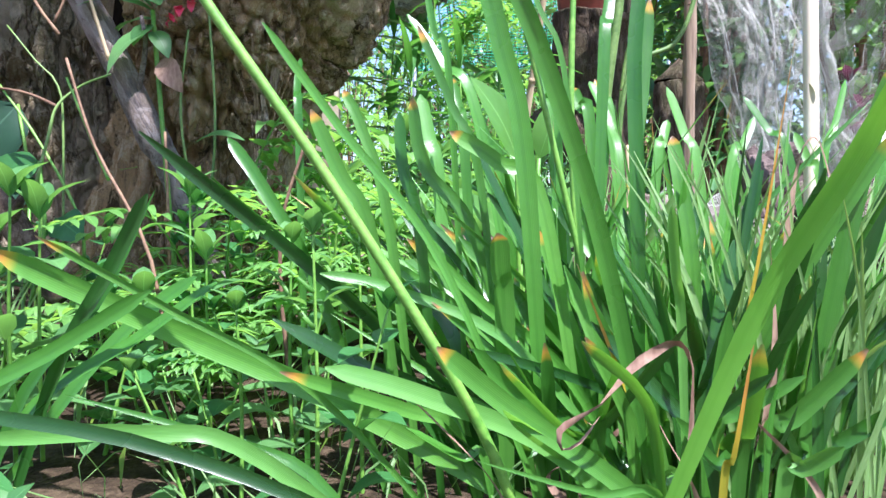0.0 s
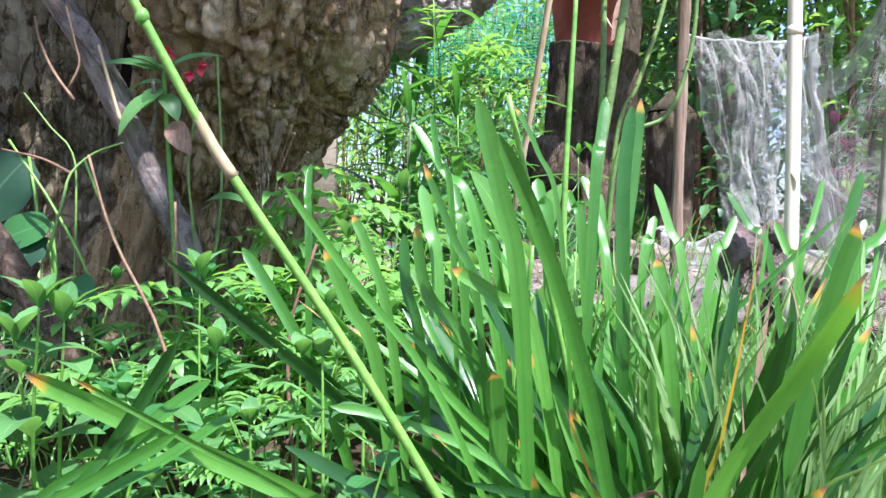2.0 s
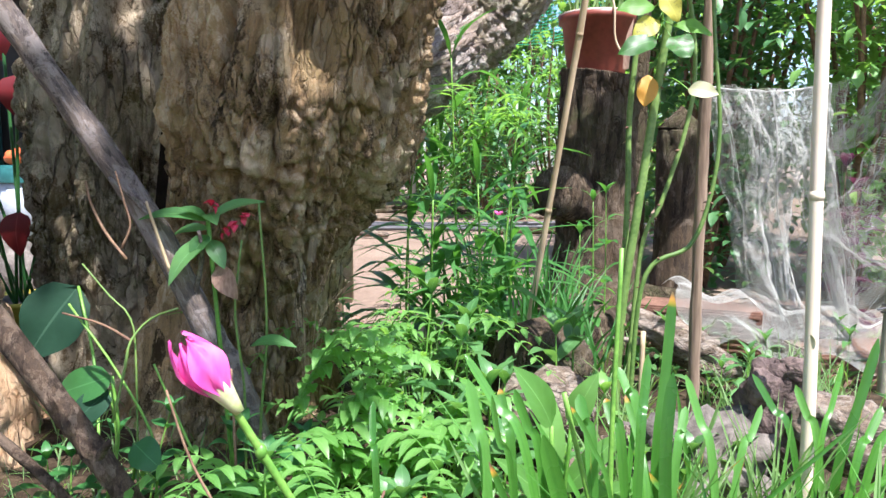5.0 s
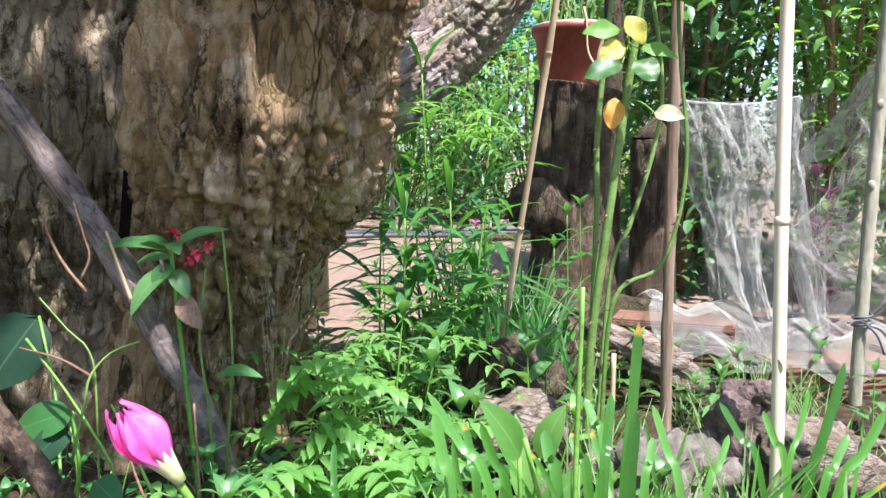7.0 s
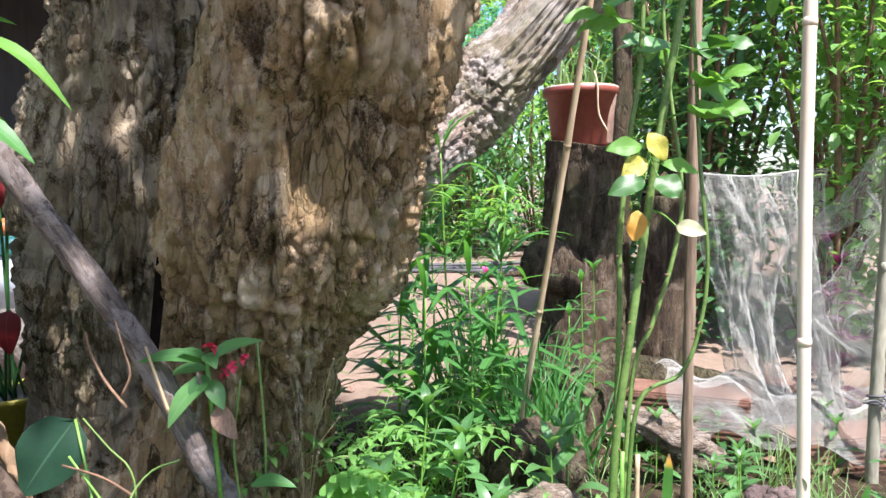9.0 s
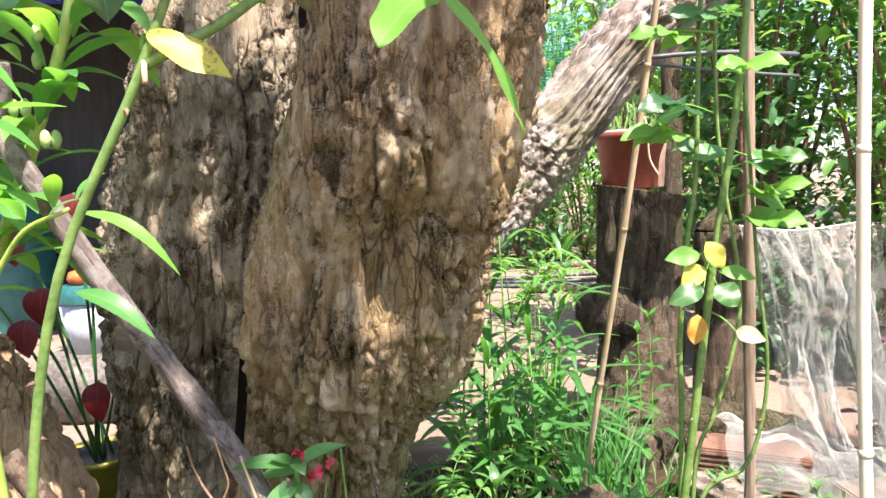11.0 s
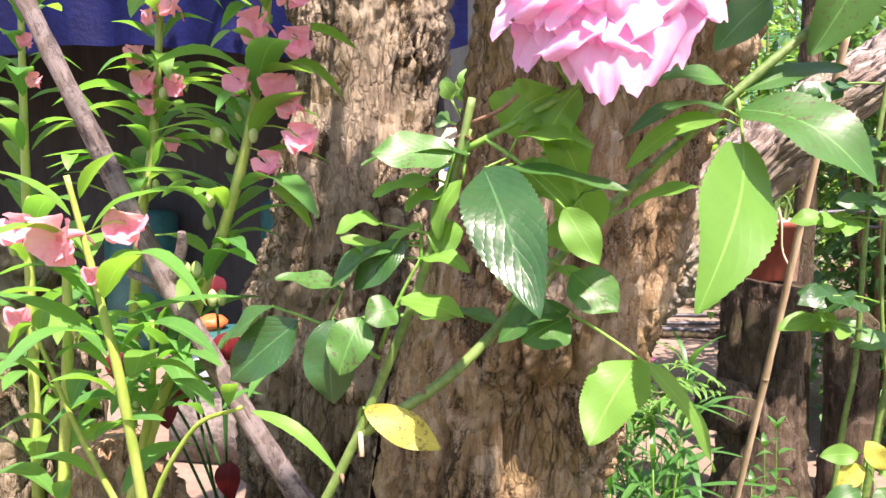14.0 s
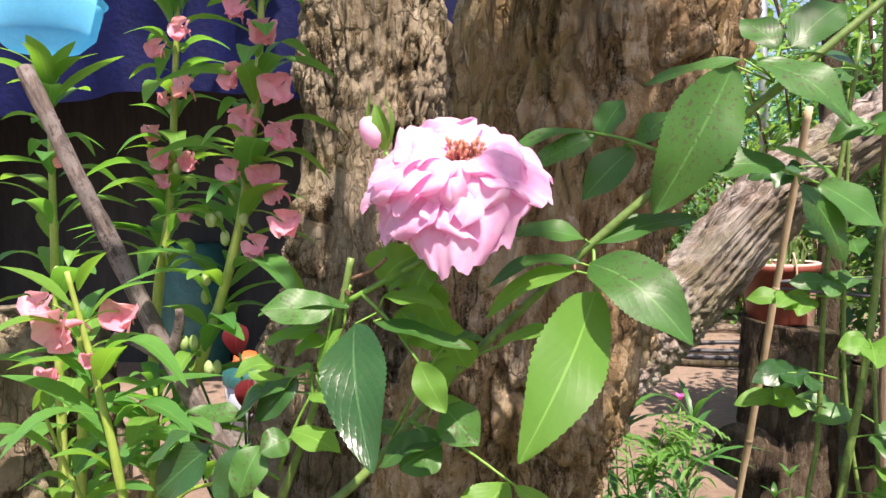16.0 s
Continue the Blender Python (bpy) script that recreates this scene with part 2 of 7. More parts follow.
def build_materials():
    M = MATS
    M["ground"] = ground_material()
    M["lily"] = leaf_material("lily_leaf", (0.014, 0.08, 0.010), (0.105, 0.31, 0.04), 0.27, 0.34, veins=0, spec=0.65, spread=0.85)
    M["lily_deep"] = leaf_material("lily_leaf_deep", (0.008, 0.04, 0.008), (0.035, 0.13, 0.02), 0.26, 0.26, veins=0, spec=0.7, spread=0.8)
    M["lily_pale"] = leaf_material("lily_leaf_pale", (0.06, 0.215, 0.03), (0.17, 0.40, 0.085), 0.34, 0.40, veins=0, spec=0.6)
    M["lily_tip"] = leaf_material("lily_leaf_with_dry_tip", (0.02, 0.10, 0.012), (0.12, 0.32, 0.045), 0.32, 0.34, veins=0, spec=0.6, tip=(0.93, 1.0), spread=0.85)
    M["lily_pale_tip"] = leaf_material("lily_leaf_pale_with_yellow_tip", (0.10, 0.30, 0.03), (0.19, 0.45, 0.06), 0.36, 0.42, veins=0, spec=0.5, tip=(0.9, 1.08))
    M["lily_yellow"] = leaf_material("lily_leaf_yellowing", (0.30, 0.30, 0.02), (0.55, 0.42, 0.05), 0.45, 0.4, veins=0, tip=(0.6, 1.05))
    M["grass"] = leaf_material("grass_blade", (0.11, 0.23, 0.07), (0.28, 0.44, 0.16), 0.45, 0.35, veins=0)
    M["weed"] = leaf_material("weed_leaf", (0.032, 0.12, 0.032), (0.145, 0.32, 0.105), 0.36, 0.38, veins=6, spread=0.8)
    M["weed_dark"] = leaf_material("weed_leaf_dark", (0.03, 0.12, 0.035), (0.06, 0.21, 0.05), 0.42, 0.3, veins=6)
    M["fern"] = leaf_material("fern_leaf", (0.075, 0.22, 0.04), (0.23, 0.45, 0.12), 0.4, 0.45, veins=4)
    M["willow"] = leaf_material("long_leaf", (0.03, 0.13, 0.03), (0.10, 0.28, 0.065), 0.36, 0.4, veins=9)
    M["rose_leaf"] = leaf_material("rose_leaf", (0.025, 0.10, 0.02), (0.085, 0.23, 0.045), 0.40, 0.28, veins=8, vein_gain=0.22, spots=0.9, spec=0.4)
    M["rose_dark"] = leaf_material("rose_leaf_old", (0.016, 0.07, 0.016), (0.045, 0.14, 0.035), 0.30, 0.18, veins=8, vein_gain=0.1, spots=0.3, spec=0.6, pucker=0.5)
    M["rose_light"] = leaf_material("rose_leaf_light", (0.10, 0.27, 0.04), (0.19, 0.40, 0.07), 0.45, 0.45, veins=8, vein_gain=0.12, spec=0.4)
    M["rose_yellow"] = leaf_material("rose_leaf_yellow", (0.36, 0.40, 0.05), (0.60, 0.52, 0.09), 0.5, 0.4, veins=7, vein_gain=0.15, spots=0.8, thincolor=(0.8, 0.72, 0.12))
    M["cream_leaf"] = leaf_material("bleached_leaf", (0.50, 0.50, 0.30), (0.74, 0.72, 0.50), 0.5, 0.3, veins=7)
    M["rose_orange"] = leaf_material("rose_leaf_orange", (0.55, 0.22, 0.03), (0.72, 0.38, 0.06), 0.5, 0.4, veins=7, spots=1.0, thincolor=(0.9, 0.5, 0.1))
    M["balsam"] = leaf_material("balsam_leaf", (0.045, 0.18, 0.05), (0.15, 0.39, 0.08), 0.4, 0.45, veins=8)
    M["far_leaf"] = leaf_material("shrub_leaf", (0.08, 0.22, 0.06), (0.26, 0.48, 0.14), 0.4, 0.4, veins=0)
    M["far_dark"] = leaf_material("shrub_leaf_dark", (0.035, 0.12, 0.05), (0.12, 0.28, 0.10), 0.4, 0.3, veins=0)
    M["red_leaf"] = leaf_material("red_leaf", (0.07, 0.006, 0.01), (0.20, 0.02, 0.02), 0.4, 0.25, veins=7, thincolor=(0.4, 0.03, 0.03))
    M["purple_leaf"] = leaf_material("purple_leaf", (0.03, 0.008, 0.02), (0.10, 0.02, 0.05), 0.35, 0.25, veins=6, thincolor=(0.25, 0.03, 0.1))
    M["bluegreen"] = leaf_material("broad_leaf", (0.010, 0.042, 0.022), (0.022, 0.075, 0.036), 0.7, 0.2, veins=5, vein_gain=0.15, spec=0.3)
    M["sheath"] = plain_material("papery_sheath", (0.26, 0.24, 0.09), (0.46, 0.36, 0.22), 0.7, 80, 0.4, 0.0008, thin=0.2, stretch=(1, 1, 0.3))
    M["stem"] = plain_material("green_stem", (0.09, 0.24, 0.03), (0.22, 0.42, 0.07), 0.45, 60, 0.25, 0.001, thin=0.1)
    M["rose_stem"] = plain_material("rose_stem", (0.07, 0.14, 0.025), (0.18, 0.28, 0.07), 0.5, 50, 0.3, 0.001)
    M["balsam_stem"] = plain_material("balsam_stem", (0.25, 0.40, 0.05), (0.50, 0.60, 0.16), 0.35, 40, 0.2, 0.001, thin=0.25, stretch=(1, 1, 0.3))
    M["brown_stem"] = plain_material("dry_stem", (0.10, 0.05, 0.03), (0.28, 0.17, 0.10), 0.8, 80, 0.4, 0.001)
    M["dry_leaf"] = plain_material("dry_leaf", (0.17, 0.09, 0.06), (0.42, 0.28, 0.20), 0.75, 60, 0.6, 0.001, thin=0.15, stretch=(1, 1, 0.3))
    M["bark"] = bark_material("old_bark", (0.06, 0.04, 0.021), (0.33, 0.24, 0.14), (0.62, 0.51, 0.365), moss=(0.22, 0.175, 0.05), stretch=(1, 1, 0.36), bump=1.0, harsh=0.02)
    M["bark_pale"] = bark_material("flaking_bark", (0.022, 0.016, 0.009), (0.135, 0.10, 0.056), (0.68, 0.575, 0.42), moss=(0.095, 0.09, 0.032), pale_from=0.535, stretch=(1, 1, 0.42), bump=1.0, harsh=0.02)
    M["limb"] = bark_material("bare_limb_wood", (0.05, 0.037, 0.032), (0.27, 0.225, 0.20), (0.60, 0.55, 0.51), moss=(0.20, 0.22, 0.07), stretch=(0.5, 0.2, 1.0), bump=1.0, pale_from=0.6, kind="UV", splits=0.7)
    M["stick"] = bark_material("stick_bark", (0.035, 0.029, 0.027), (0.125, 0.105, 0.098), (0.29, 0.255, 0.24), scale=3.0, stretch=(0.09, 0.30, 0.5), bump=0.7, pale_from=0.6, kind="UV", splits=0.3)
    M["log"] = bark_material("brown_branch_bark", (0.022, 0.015, 0.011), (0.06, 0.043, 0.032), (0.18, 0.135, 0.10), scale=3.0, stretch=(0.8, 0.8, 0.5), bump=0.7, pale_from=0.6, splits=0.4)
    M["stump"] = bark_material("stump_wood", (0.02, 0.015, 0.011), (0.08, 0.06, 0.042), (0.22, 0.175, 0.13), moss=(0.07, 0.085, 0.03), pale_from=0.64, splits=0.6)
    M["stump_dry"] = bark_material("eroded_wood", (0.20, 0.11, 0.055), (0.46, 0.29, 0.165), (0.66, 0.5, 0.33), scale=1.4, pale_from=0.52)
    M["deadwood"] = bark_material("dead_wood", (0.05, 0.04, 0.033), (0.175, 0.14, 0.112), (0.38, 0.33, 0.275), scale=2.2, stretch=(0.22, 1, 1), bump=1.0, pale_from=0.6)
    M["rock"] = plain_material("grey_stone", (0.07, 0.06, 0.05), (0.25, 0.22, 0.19), 0.9, 14, 0.9, 0.008)
    M["darkrock"] = plain_material("dark_lump", (0.06, 0.04, 0.035), (0.22, 0.155, 0.135), 0.85, 22, 1.0, 0.008)
    M["brick"] = plain_material("clay_brick", (0.13, 0.062, 0.04), (0.29, 0.16, 0.105), 0.9, 25, 0.6, 0.003)
    M["bamboo"] = plain_material("bleached_bamboo", (0.58, 0.47, 0.34), (0.82, 0.72, 0.57), 0.55, 22, 0.25, 0.001, stretch=(1, 1, 0.12))
    M["cane"] = plain_material("dry_cane", (0.35, 0.25, 0.14), (0.62, 0.48, 0.31), 0.6, 30, 0.25, 0.001, stretch=(1, 1, 0.12))
    # Even black for the strip that stands for shade between the tree trunks.
    M["hollow"] = plain_material("black_gap_shade", (0.004, 0.003, 0.003), (0.012, 0.009, 0.007), 0.98, 30, 0.4, 0.002, spec=0.05)
    M["post"] = plain_material("brown_post_wood", (0.12, 0.08, 0.052), (0.34, 0.25, 0.17), 0.85, 40, 0.7, 0.003, stretch=(1, 1, 0.08))
    M["greypost"] = plain_material("grey_green_stake", (0.20, 0.19, 0.14), (0.40, 0.38, 0.28), 0.8, 30, 0.6, 0.003, stretch=(1, 1, 0.3))
    M["pot"] = plain_material("terracotta_plastic", (0.16, 0.034, 0.022), (0.27, 0.065, 0.04), 0.45, 12, 0.1, 0.001)
    M["potrim"] = plain_material("dusty_rim", (0.45, 0.30, 0.24), (0.68, 0.55, 0.48), 0.7, 40, 0.3, 0.001)
    M["blackplastic"] = plain_material("black_plastic", (0.012, 0.012, 0.013), (0.035, 0.035, 0.035), 0.45, 30, 0.2, 0.001)
    M["yellowplastic"] = plain_material("yellow_plastic", (0.42, 0.36, 0.03), (0.62, 0.55, 0.10), 0.5, 25, 0.1, 0.001)
    M["whiteplastic"] = plain_material("white_plastic", (0.34, 0.38, 0.42), (0.5, 0.53, 0.56), 0.5, 15, 0.1, 0.001)
    M["teal"] = plain_material("teal_plastic", (0.012, 0.08, 0.075), (0.03, 0.15, 0.14), 0.45, 15, 0.1, 0.001)
    M["orange"] = plain_material("orange_plastic", (0.55, 0.08, 0.02), (0.75, 0.16, 0.04), 0.5, 15, 0.1, 0.001)
    M["skyblue"] = plain_material("light_blue_plastic", (0.10, 0.50, 0.78), (0.20, 0.66, 0.90), 0.35, 15, 0.1, 0.001, thin=0.45, thincolor=(0.25, 0.75, 0.95))
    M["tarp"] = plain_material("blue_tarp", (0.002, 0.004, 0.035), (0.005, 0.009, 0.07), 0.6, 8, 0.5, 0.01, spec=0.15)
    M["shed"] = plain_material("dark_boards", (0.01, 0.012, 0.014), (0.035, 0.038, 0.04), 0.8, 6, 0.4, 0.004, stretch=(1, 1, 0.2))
    M["sack"] = plain_material("cream_sack", (0.38, 0.32, 0.22), (0.55, 0.48, 0.36), 0.7, 20, 0.4, 0.003)
    M["ink"] = plain_material("blue_ink", (0.06, 0.12, 0.34), (0.12, 0.2, 0.45), 0.7, 60, 0.1, 0.001)
    M["net"] = plain_material("net_thread", (0.48, 0.48, 0.44), (0.68, 0.68, 0.63), 0.6, 40, 0.1, 0.0005, thin=0.3)
    M["greennet"] = plain_material("green_shade_net", (0.02, 0.35, 0.20), (0.05, 0.5, 0.3), 0.6, 20, 0.2, 0.001, thin=0.3)
    M["hose"] = plain_material("dark_hose", (0.03, 0.03, 0.035), (0.10, 0.10, 0.11), 0.5, 20, 0.2, 0.001)
    M["metal"] = plain_material("galvanised_pipe", (0.35, 0.38, 0.42), (0.55, 0.58, 0.62), 0.4, 20, 0.1, 0.001, metal=0.7)
    M["rose_petal"] = plain_material("rose_petal", (0.88, 0.48, 0.72), (0.95, 0.74, 0.88), 0.6, 45, 0.3, 0.001, thin=0.42, spec=0.22, thincolor=(0.98, 0.48, 0.76))
    M["rose_heart"] = plain_material("rose_heart", (0.45, 0.16, 0.10), (0.75, 0.40, 0.25), 0.7, 200, 0.3, 0.001)
    M["lily_petal"] = plain_material("lily_petal", (0.72, 0.09, 0.38), (0.88, 0.26, 0.58), 0.5, 40, 0.3, 0.0008, thin=0.35, stretch=(1, 1, 0.3), spec=0.3, thincolor=(0.95, 0.25, 0.6))
    M["lily_throat"] = plain_material("lily_throat", (0.40, 0.54, 0.12), (0.66, 0.62, 0.42), 0.5, 50, 0.2, 0.0005, thin=0.3)
    M["coral"] = plain_material("balsam_petal", (0.88, 0.30, 0.41), (0.96, 0.56, 0.62), 0.55, 45, 0.25, 0.001, thin=0.38, spec=0.3, thincolor=(0.98, 0.48, 0.50))
    M["red_flower"] = plain_material("red_petal", (0.55, 0.02, 0.05), (0.75, 0.08, 0.16), 0.5, 60, 0.2, 0.0005, thin=0.3)
    M["pod"] = plain_material("green_pod", (0.30, 0.45, 0.14), (0.52, 0.62, 0.28), 0.6, 60, 0.2, 0.0005, thin=0.2)


build_materials()

# ---- builders ----
ORIGIN = {}


class Geo:
    """Collects vertices, faces and uv for one mesh, in world metres."""

    def __init__(self):
        self.v, self.f, self.uv = [], [], []

    def tube(self, pts, radii, sides=8, wobble=0.0, caps=True, seed=0):
        pts = [Vector(p) for p in pts]
        n = len(pts)
        if not hasattr(radii, "__len__"):
            radii = [radii] * n
        start = len(self.v)
        ref = None
        for i, p in enumerate(pts):
            d = (pts[min(i + 1, n - 1)] - pts[max(i - 1, 0)]).normalized()
            if ref is None:
                ref = d.orthogonal().normalized()
            ref = (ref - d * ref.dot(d)).normalized()
            side = d.cross(ref)
            for j in range(sides):
                a = 2 * math.pi * j / sides
                r = radii[i] * (1 + wobble * noise.noise(Vector((math.cos(a) * 2 + seed, math.sin(a) * 2, i * 0.7 + seed))))
                self.v.append(p + (ref * math.cos(a) + side * math.sin(a)) * r)
                self.uv.append((j / sides, i / max(1, n - 1)))
        for i in range(n - 1):
            for j in range(sides):
                a, b = start + i * sides + j, start + i * sides + (j + 1) % sides
                self.f.append((a, b, b + sides, a + sides))
        if caps:
            self.f.append(tuple(start + j for j in reversed(range(sides))))
            self.f.append(tuple(start + (n - 1) * sides + j for j in range(sides)))
        return self

    def blade(self, pts, width, thick=0.0008, twist=0.0, face=(0, -1, 0), blunt=True, seg=10):
        """A strap leaf along a curve: a shallow channelled section."""
        pts = curve_points(pts, seg)
        n = len(pts)
        start = len(self.v)
        face = Vector(face)
        for i, p in enumerate(pts):
            s = i / (n - 1)
            d = (pts[min(i + 1, n - 1)] - pts[max(i - 1, 0)]).normalized()
            side = d.cross(face)
            side = side.normalized() if side.length > 1e-4 else d.orthogonal().normalized()
            q = Matrix.Rotation(twist * (s - 0.3), 3, d)
            side = q @ side
            up = side.cross(d).normalized()
            if blunt:
                w = width * (0.62 + 0.38 * min(1, s * 3)) * (1 if s < 0.86 else math.sqrt(max(0.0, 1 - ((s - 0.86) / 0.14) ** 2)) * 0.85 + 0.15)
            else:
                w = width * (0.7 + 0.3 * min(1, s * 3)) * max(0.04, (1 - s) ** 0.6)
            h = w * 0.5
            dip = up * (w * 0.2)
            for off, u in ((-side * h + dip, 0.0), (up * 0.0, 0.5), (side * h + dip, 1.0)):
                self.v.append(p + off)
                self.uv.append((u, s))
        for i in range(n - 1):
            for j in range(2):
                a = start + i * 3 + j
                self.f.append((a, a + 1, a + 4, a + 3))
        return self

    def leaf(self, base, tip, width, up=(0, 0, 1), curl=0.12, fold=0.18, shape=0.42, teeth=0, nl=8, wave=0.0, seed=0.0, point=1.0):
        """A broad leaf from base to tip, folded along its midrib and bowed."""
        base, tip = Vector(base), Vector(tip)
        d = tip - base
        length = d.length
        d.normalize()
        side = d.cross(Vector(up))
        side = side.normalized() if side.length > 1e-4 else d.orthogonal().normalized()
        nrm = side.cross(d).normalized()
        start = len(self.v)
        nl = max(nl, teeth * 2) if teeth else nl
        for i in range(nl + 1):
            s = i / nl
            g = math.log(0.5) / math.log(shape)
            w = math.sin(math.pi * min(0.999, s ** g)) ** (0.8 * point if s > shape else 0.75)
            w = max(0.02, w) * width * 0.5
            if teeth and 0 < i < nl:
                w *= 1.03 if i % 2 else 0.972
            c = base + d * length * s + nrm * length * curl * (math.sin(math.pi * s) - 0.9 * s * s)
            for j, u in enumerate((-1, -0.5, 0, 0.5, 1)):
                lift = abs(u) * w * fold + wave * width * math.sin(s * 11 + u * 2 + seed) * abs(u) * 0.3
                self.v.append(c + side * u * w + nrm * lift)
                self.uv.append((0.5 + u * 0.5, s))
        for i in range(nl):
            for j in range(4):
                a = start + i * 5 + j
                self.f.append((a, a + 1, a + 6, a + 5))
        return self

    def blob(self, centre, size, detail=2, rough=0.2, freq=3.0, seed=0.0, turn=None):
        """A rounded lump with an uneven skin."""
        bm = bmesh.new()
        bmesh.ops.create_icosphere(bm, subdivisions=detail, radius=1.0)
        start = len(self.v)
        for v in bm.verts:
            p = v.co.copy()
            k = 1 + rough * (noise.noise(p * freq + Vector((seed, seed * 1.7, 3))) + 0.5 * noise.noise(p * freq * 2.7 + Vector((seed, 1, 7))))
            q = Vector((p.x * size[0], p.y * size[1], p.z * size[2])) * k
            if turn is not None:
                q = turn @ q
            self.v.append(Vector(centre) + q)
            self.uv.append((0.5, 0.5))
        for f in bm.faces:
            self.f.append(tuple(start + v.index for v in f.verts))
        bm.free()
        return self

    def box(self, centre, size, turn=0.0, bevel=0.0):
        bm = bmesh.new()
        bmesh.ops.create_cube(bm, size=1.0)
        for v in bm.verts:
            v.co = Vector((v.co.x * size[0], v.co.y * size[1], v.co.z * size[2]))
        if bevel:
            bmesh.ops.bevel(bm, geom=bm.edges[:], offset=bevel, segments=2, affect="EDGES")
        bm.verts.index_update()
        m = Matrix.Translation(centre) @ Matrix.Rotation(turn, 4, "Z")
        start = len(self.v)
        for v in bm.verts:
            self.v.append(m @ v.co)
            self.uv.append((0, 0))
        for f in bm.faces:
            self.f.append(tuple(start + v.index for v in f.verts))
        bm.free()
        return self

    def lathe(self, centre, profile, sides=28, axis=None, wobble=0.0):
        """A turned body: profile rows are radius and height."""
        start = len(self.v)
        turn = axis.to_track_quat("Z", "Y").to_matrix() if axis is not None else Matrix.Identity(3)
        for i, (r, h) in enumerate(profile):
            for j in range(sides):
                a = 2 * math.pi * j / sides
                rr = r * (1 + wobble * noise.noise(Vector((math.cos(a) * 1.5, math.sin(a) * 1.5, h * 9))))
                self.v.append(Vector(centre) + turn @ Vector((rr * math.cos(a), rr * math.sin(a), h)))
                self.uv.append((j / sides, i / (len(profile) - 1)))
        for i in range(len(profile) - 1):
            for j in range(sides):
                a, b = start + i * sides + j, start + i * sides + (j + 1) % sides
                self.f.append((a, b, b + sides, a + sides))
        return self


def curve_points(pts, n):
    """n + 1 points along a smooth curve through the given ones."""
    p = [Vector(q) for q in pts]
    if len(p) == 2:
        return [p[0].lerp(p[1], i / n) for i in range(n + 1)]
    p = [p[0] * 2 - p[1]] + p + [p[-1] * 2 - p[-2]]
    m = len(p) - 3
    out = []
    for i in range(n + 1):
        x = min(i / n * m, m - 1e-6)
        k, t = int(x), x - int(x)
        a, b, c, d = p[k:k + 4]
        out.append(0.5 * (2 * b + (c - a) * t + (2 * a - 5 * b + 4 * c - d) * t * t + (3 * b - a - 3 * c + d) * t ** 3))
    return out


def thing(name, at, label, category, group="", kind=""):
    ob = new(name)
    ob.empty_display_size = 0.05
    ob.location = at
    ORIGIN[ob.name] = Vector(at)
    return tagged(ob, label, category, group, kind)


def mesh_of(name, geo, material, origin, smooth=True):
    me = bpy.data.meshes.new(name)
    me.from_pydata([tuple(v - origin) for v in geo.v], [], geo.f)
    layer = me.uv_layers.new(name="UVMap")
    idx = np.empty(len(me.loops), dtype=np.int32)
    me.loops.foreach_get("vertex_index", idx)
    uv = np.array(geo.uv, dtype=np.float32)[idx]
    layer.data.foreach_set("uv", uv.ravel())
    me.materials.append(MATS[material])
    if smooth:
        me.polygons.foreach_set("use_smooth", np.ones(len(me.polygons), dtype=bool))
    me.update()
    return me


def part(name, geo, material, parent, label="", smooth=True, kind=""):
    """Links a Geo as one mesh object under a thing or under a part."""
    origin = ORIGIN[parent.name]
    ob = new(name, mesh_of(name, geo, material, origin, smooth))
    ob.parent = parent
    ORIGIN[ob.name] = origin
    return tagged(ob, label, kind=kind)


def solid(name, geo, material, label, category, at=(0, 0, 0), smooth=True, group="", kind=""):
    """A thing that is one mesh."""
    ob = new(name, mesh_of(name, geo, material, Vector(at), smooth))
    ob.location = at
    ORIGIN[ob.name] = Vector(at)
    return tagged(ob, label, category, group, kind)


R = random.Random(7)


def rv(s):
    return Vector((R.uniform(-s, s), R.uniform(-s, s), R.uniform(-s, s)))

# ---- ground ----
def ground_height(x, y):
    h = 0.05 * min(1, max(0, (y - 0.45) / 0.4)) * max(0.0, 1 - max(0, y - 1.0) / 0.6)
    return h + 0.012 * noise.noise(Vector((x * 3, y * 3, 0))) + 0.006 * noise.noise(Vector((x * 11, y * 11, 4)))


def build_ground():
    g = Geo()
    def axis(a, b, fine, coarse):
        vals = list(np.arange(a, b + 1e-6, fine))
        step, x = fine, b
        while x < coarse:
            step *= 1.35
            x += step
            vals.append(x)
        step, x = fine, a
        while x > -coarse:
            step *= 1.35
            x -= step
            vals.insert(0, x)
        return vals
    xs, ys = axis(-2.0, 2.0, 0.03, 400), axis(-0.6, 3.0, 0.03, 400)
    for y in ys:
        for x in xs:
            z = ground_height(x, y) if abs(x) < 6 and -3 < y < 8 else 0.0
            g.v.append(Vector((x, y, z)))
            g.uv.append((x, y))
    w = len(xs)
    for i in range(len(ys) - 1):
        for j in range(w - 1):
            a = i * w + j
            g.f.append((a, a + 1, a + 1 + w, a + w))
    solid("ground", g, "ground", "dark garden soil with leaf litter passing into swept pinkish sand", "ground", kind="structure")


build_ground()


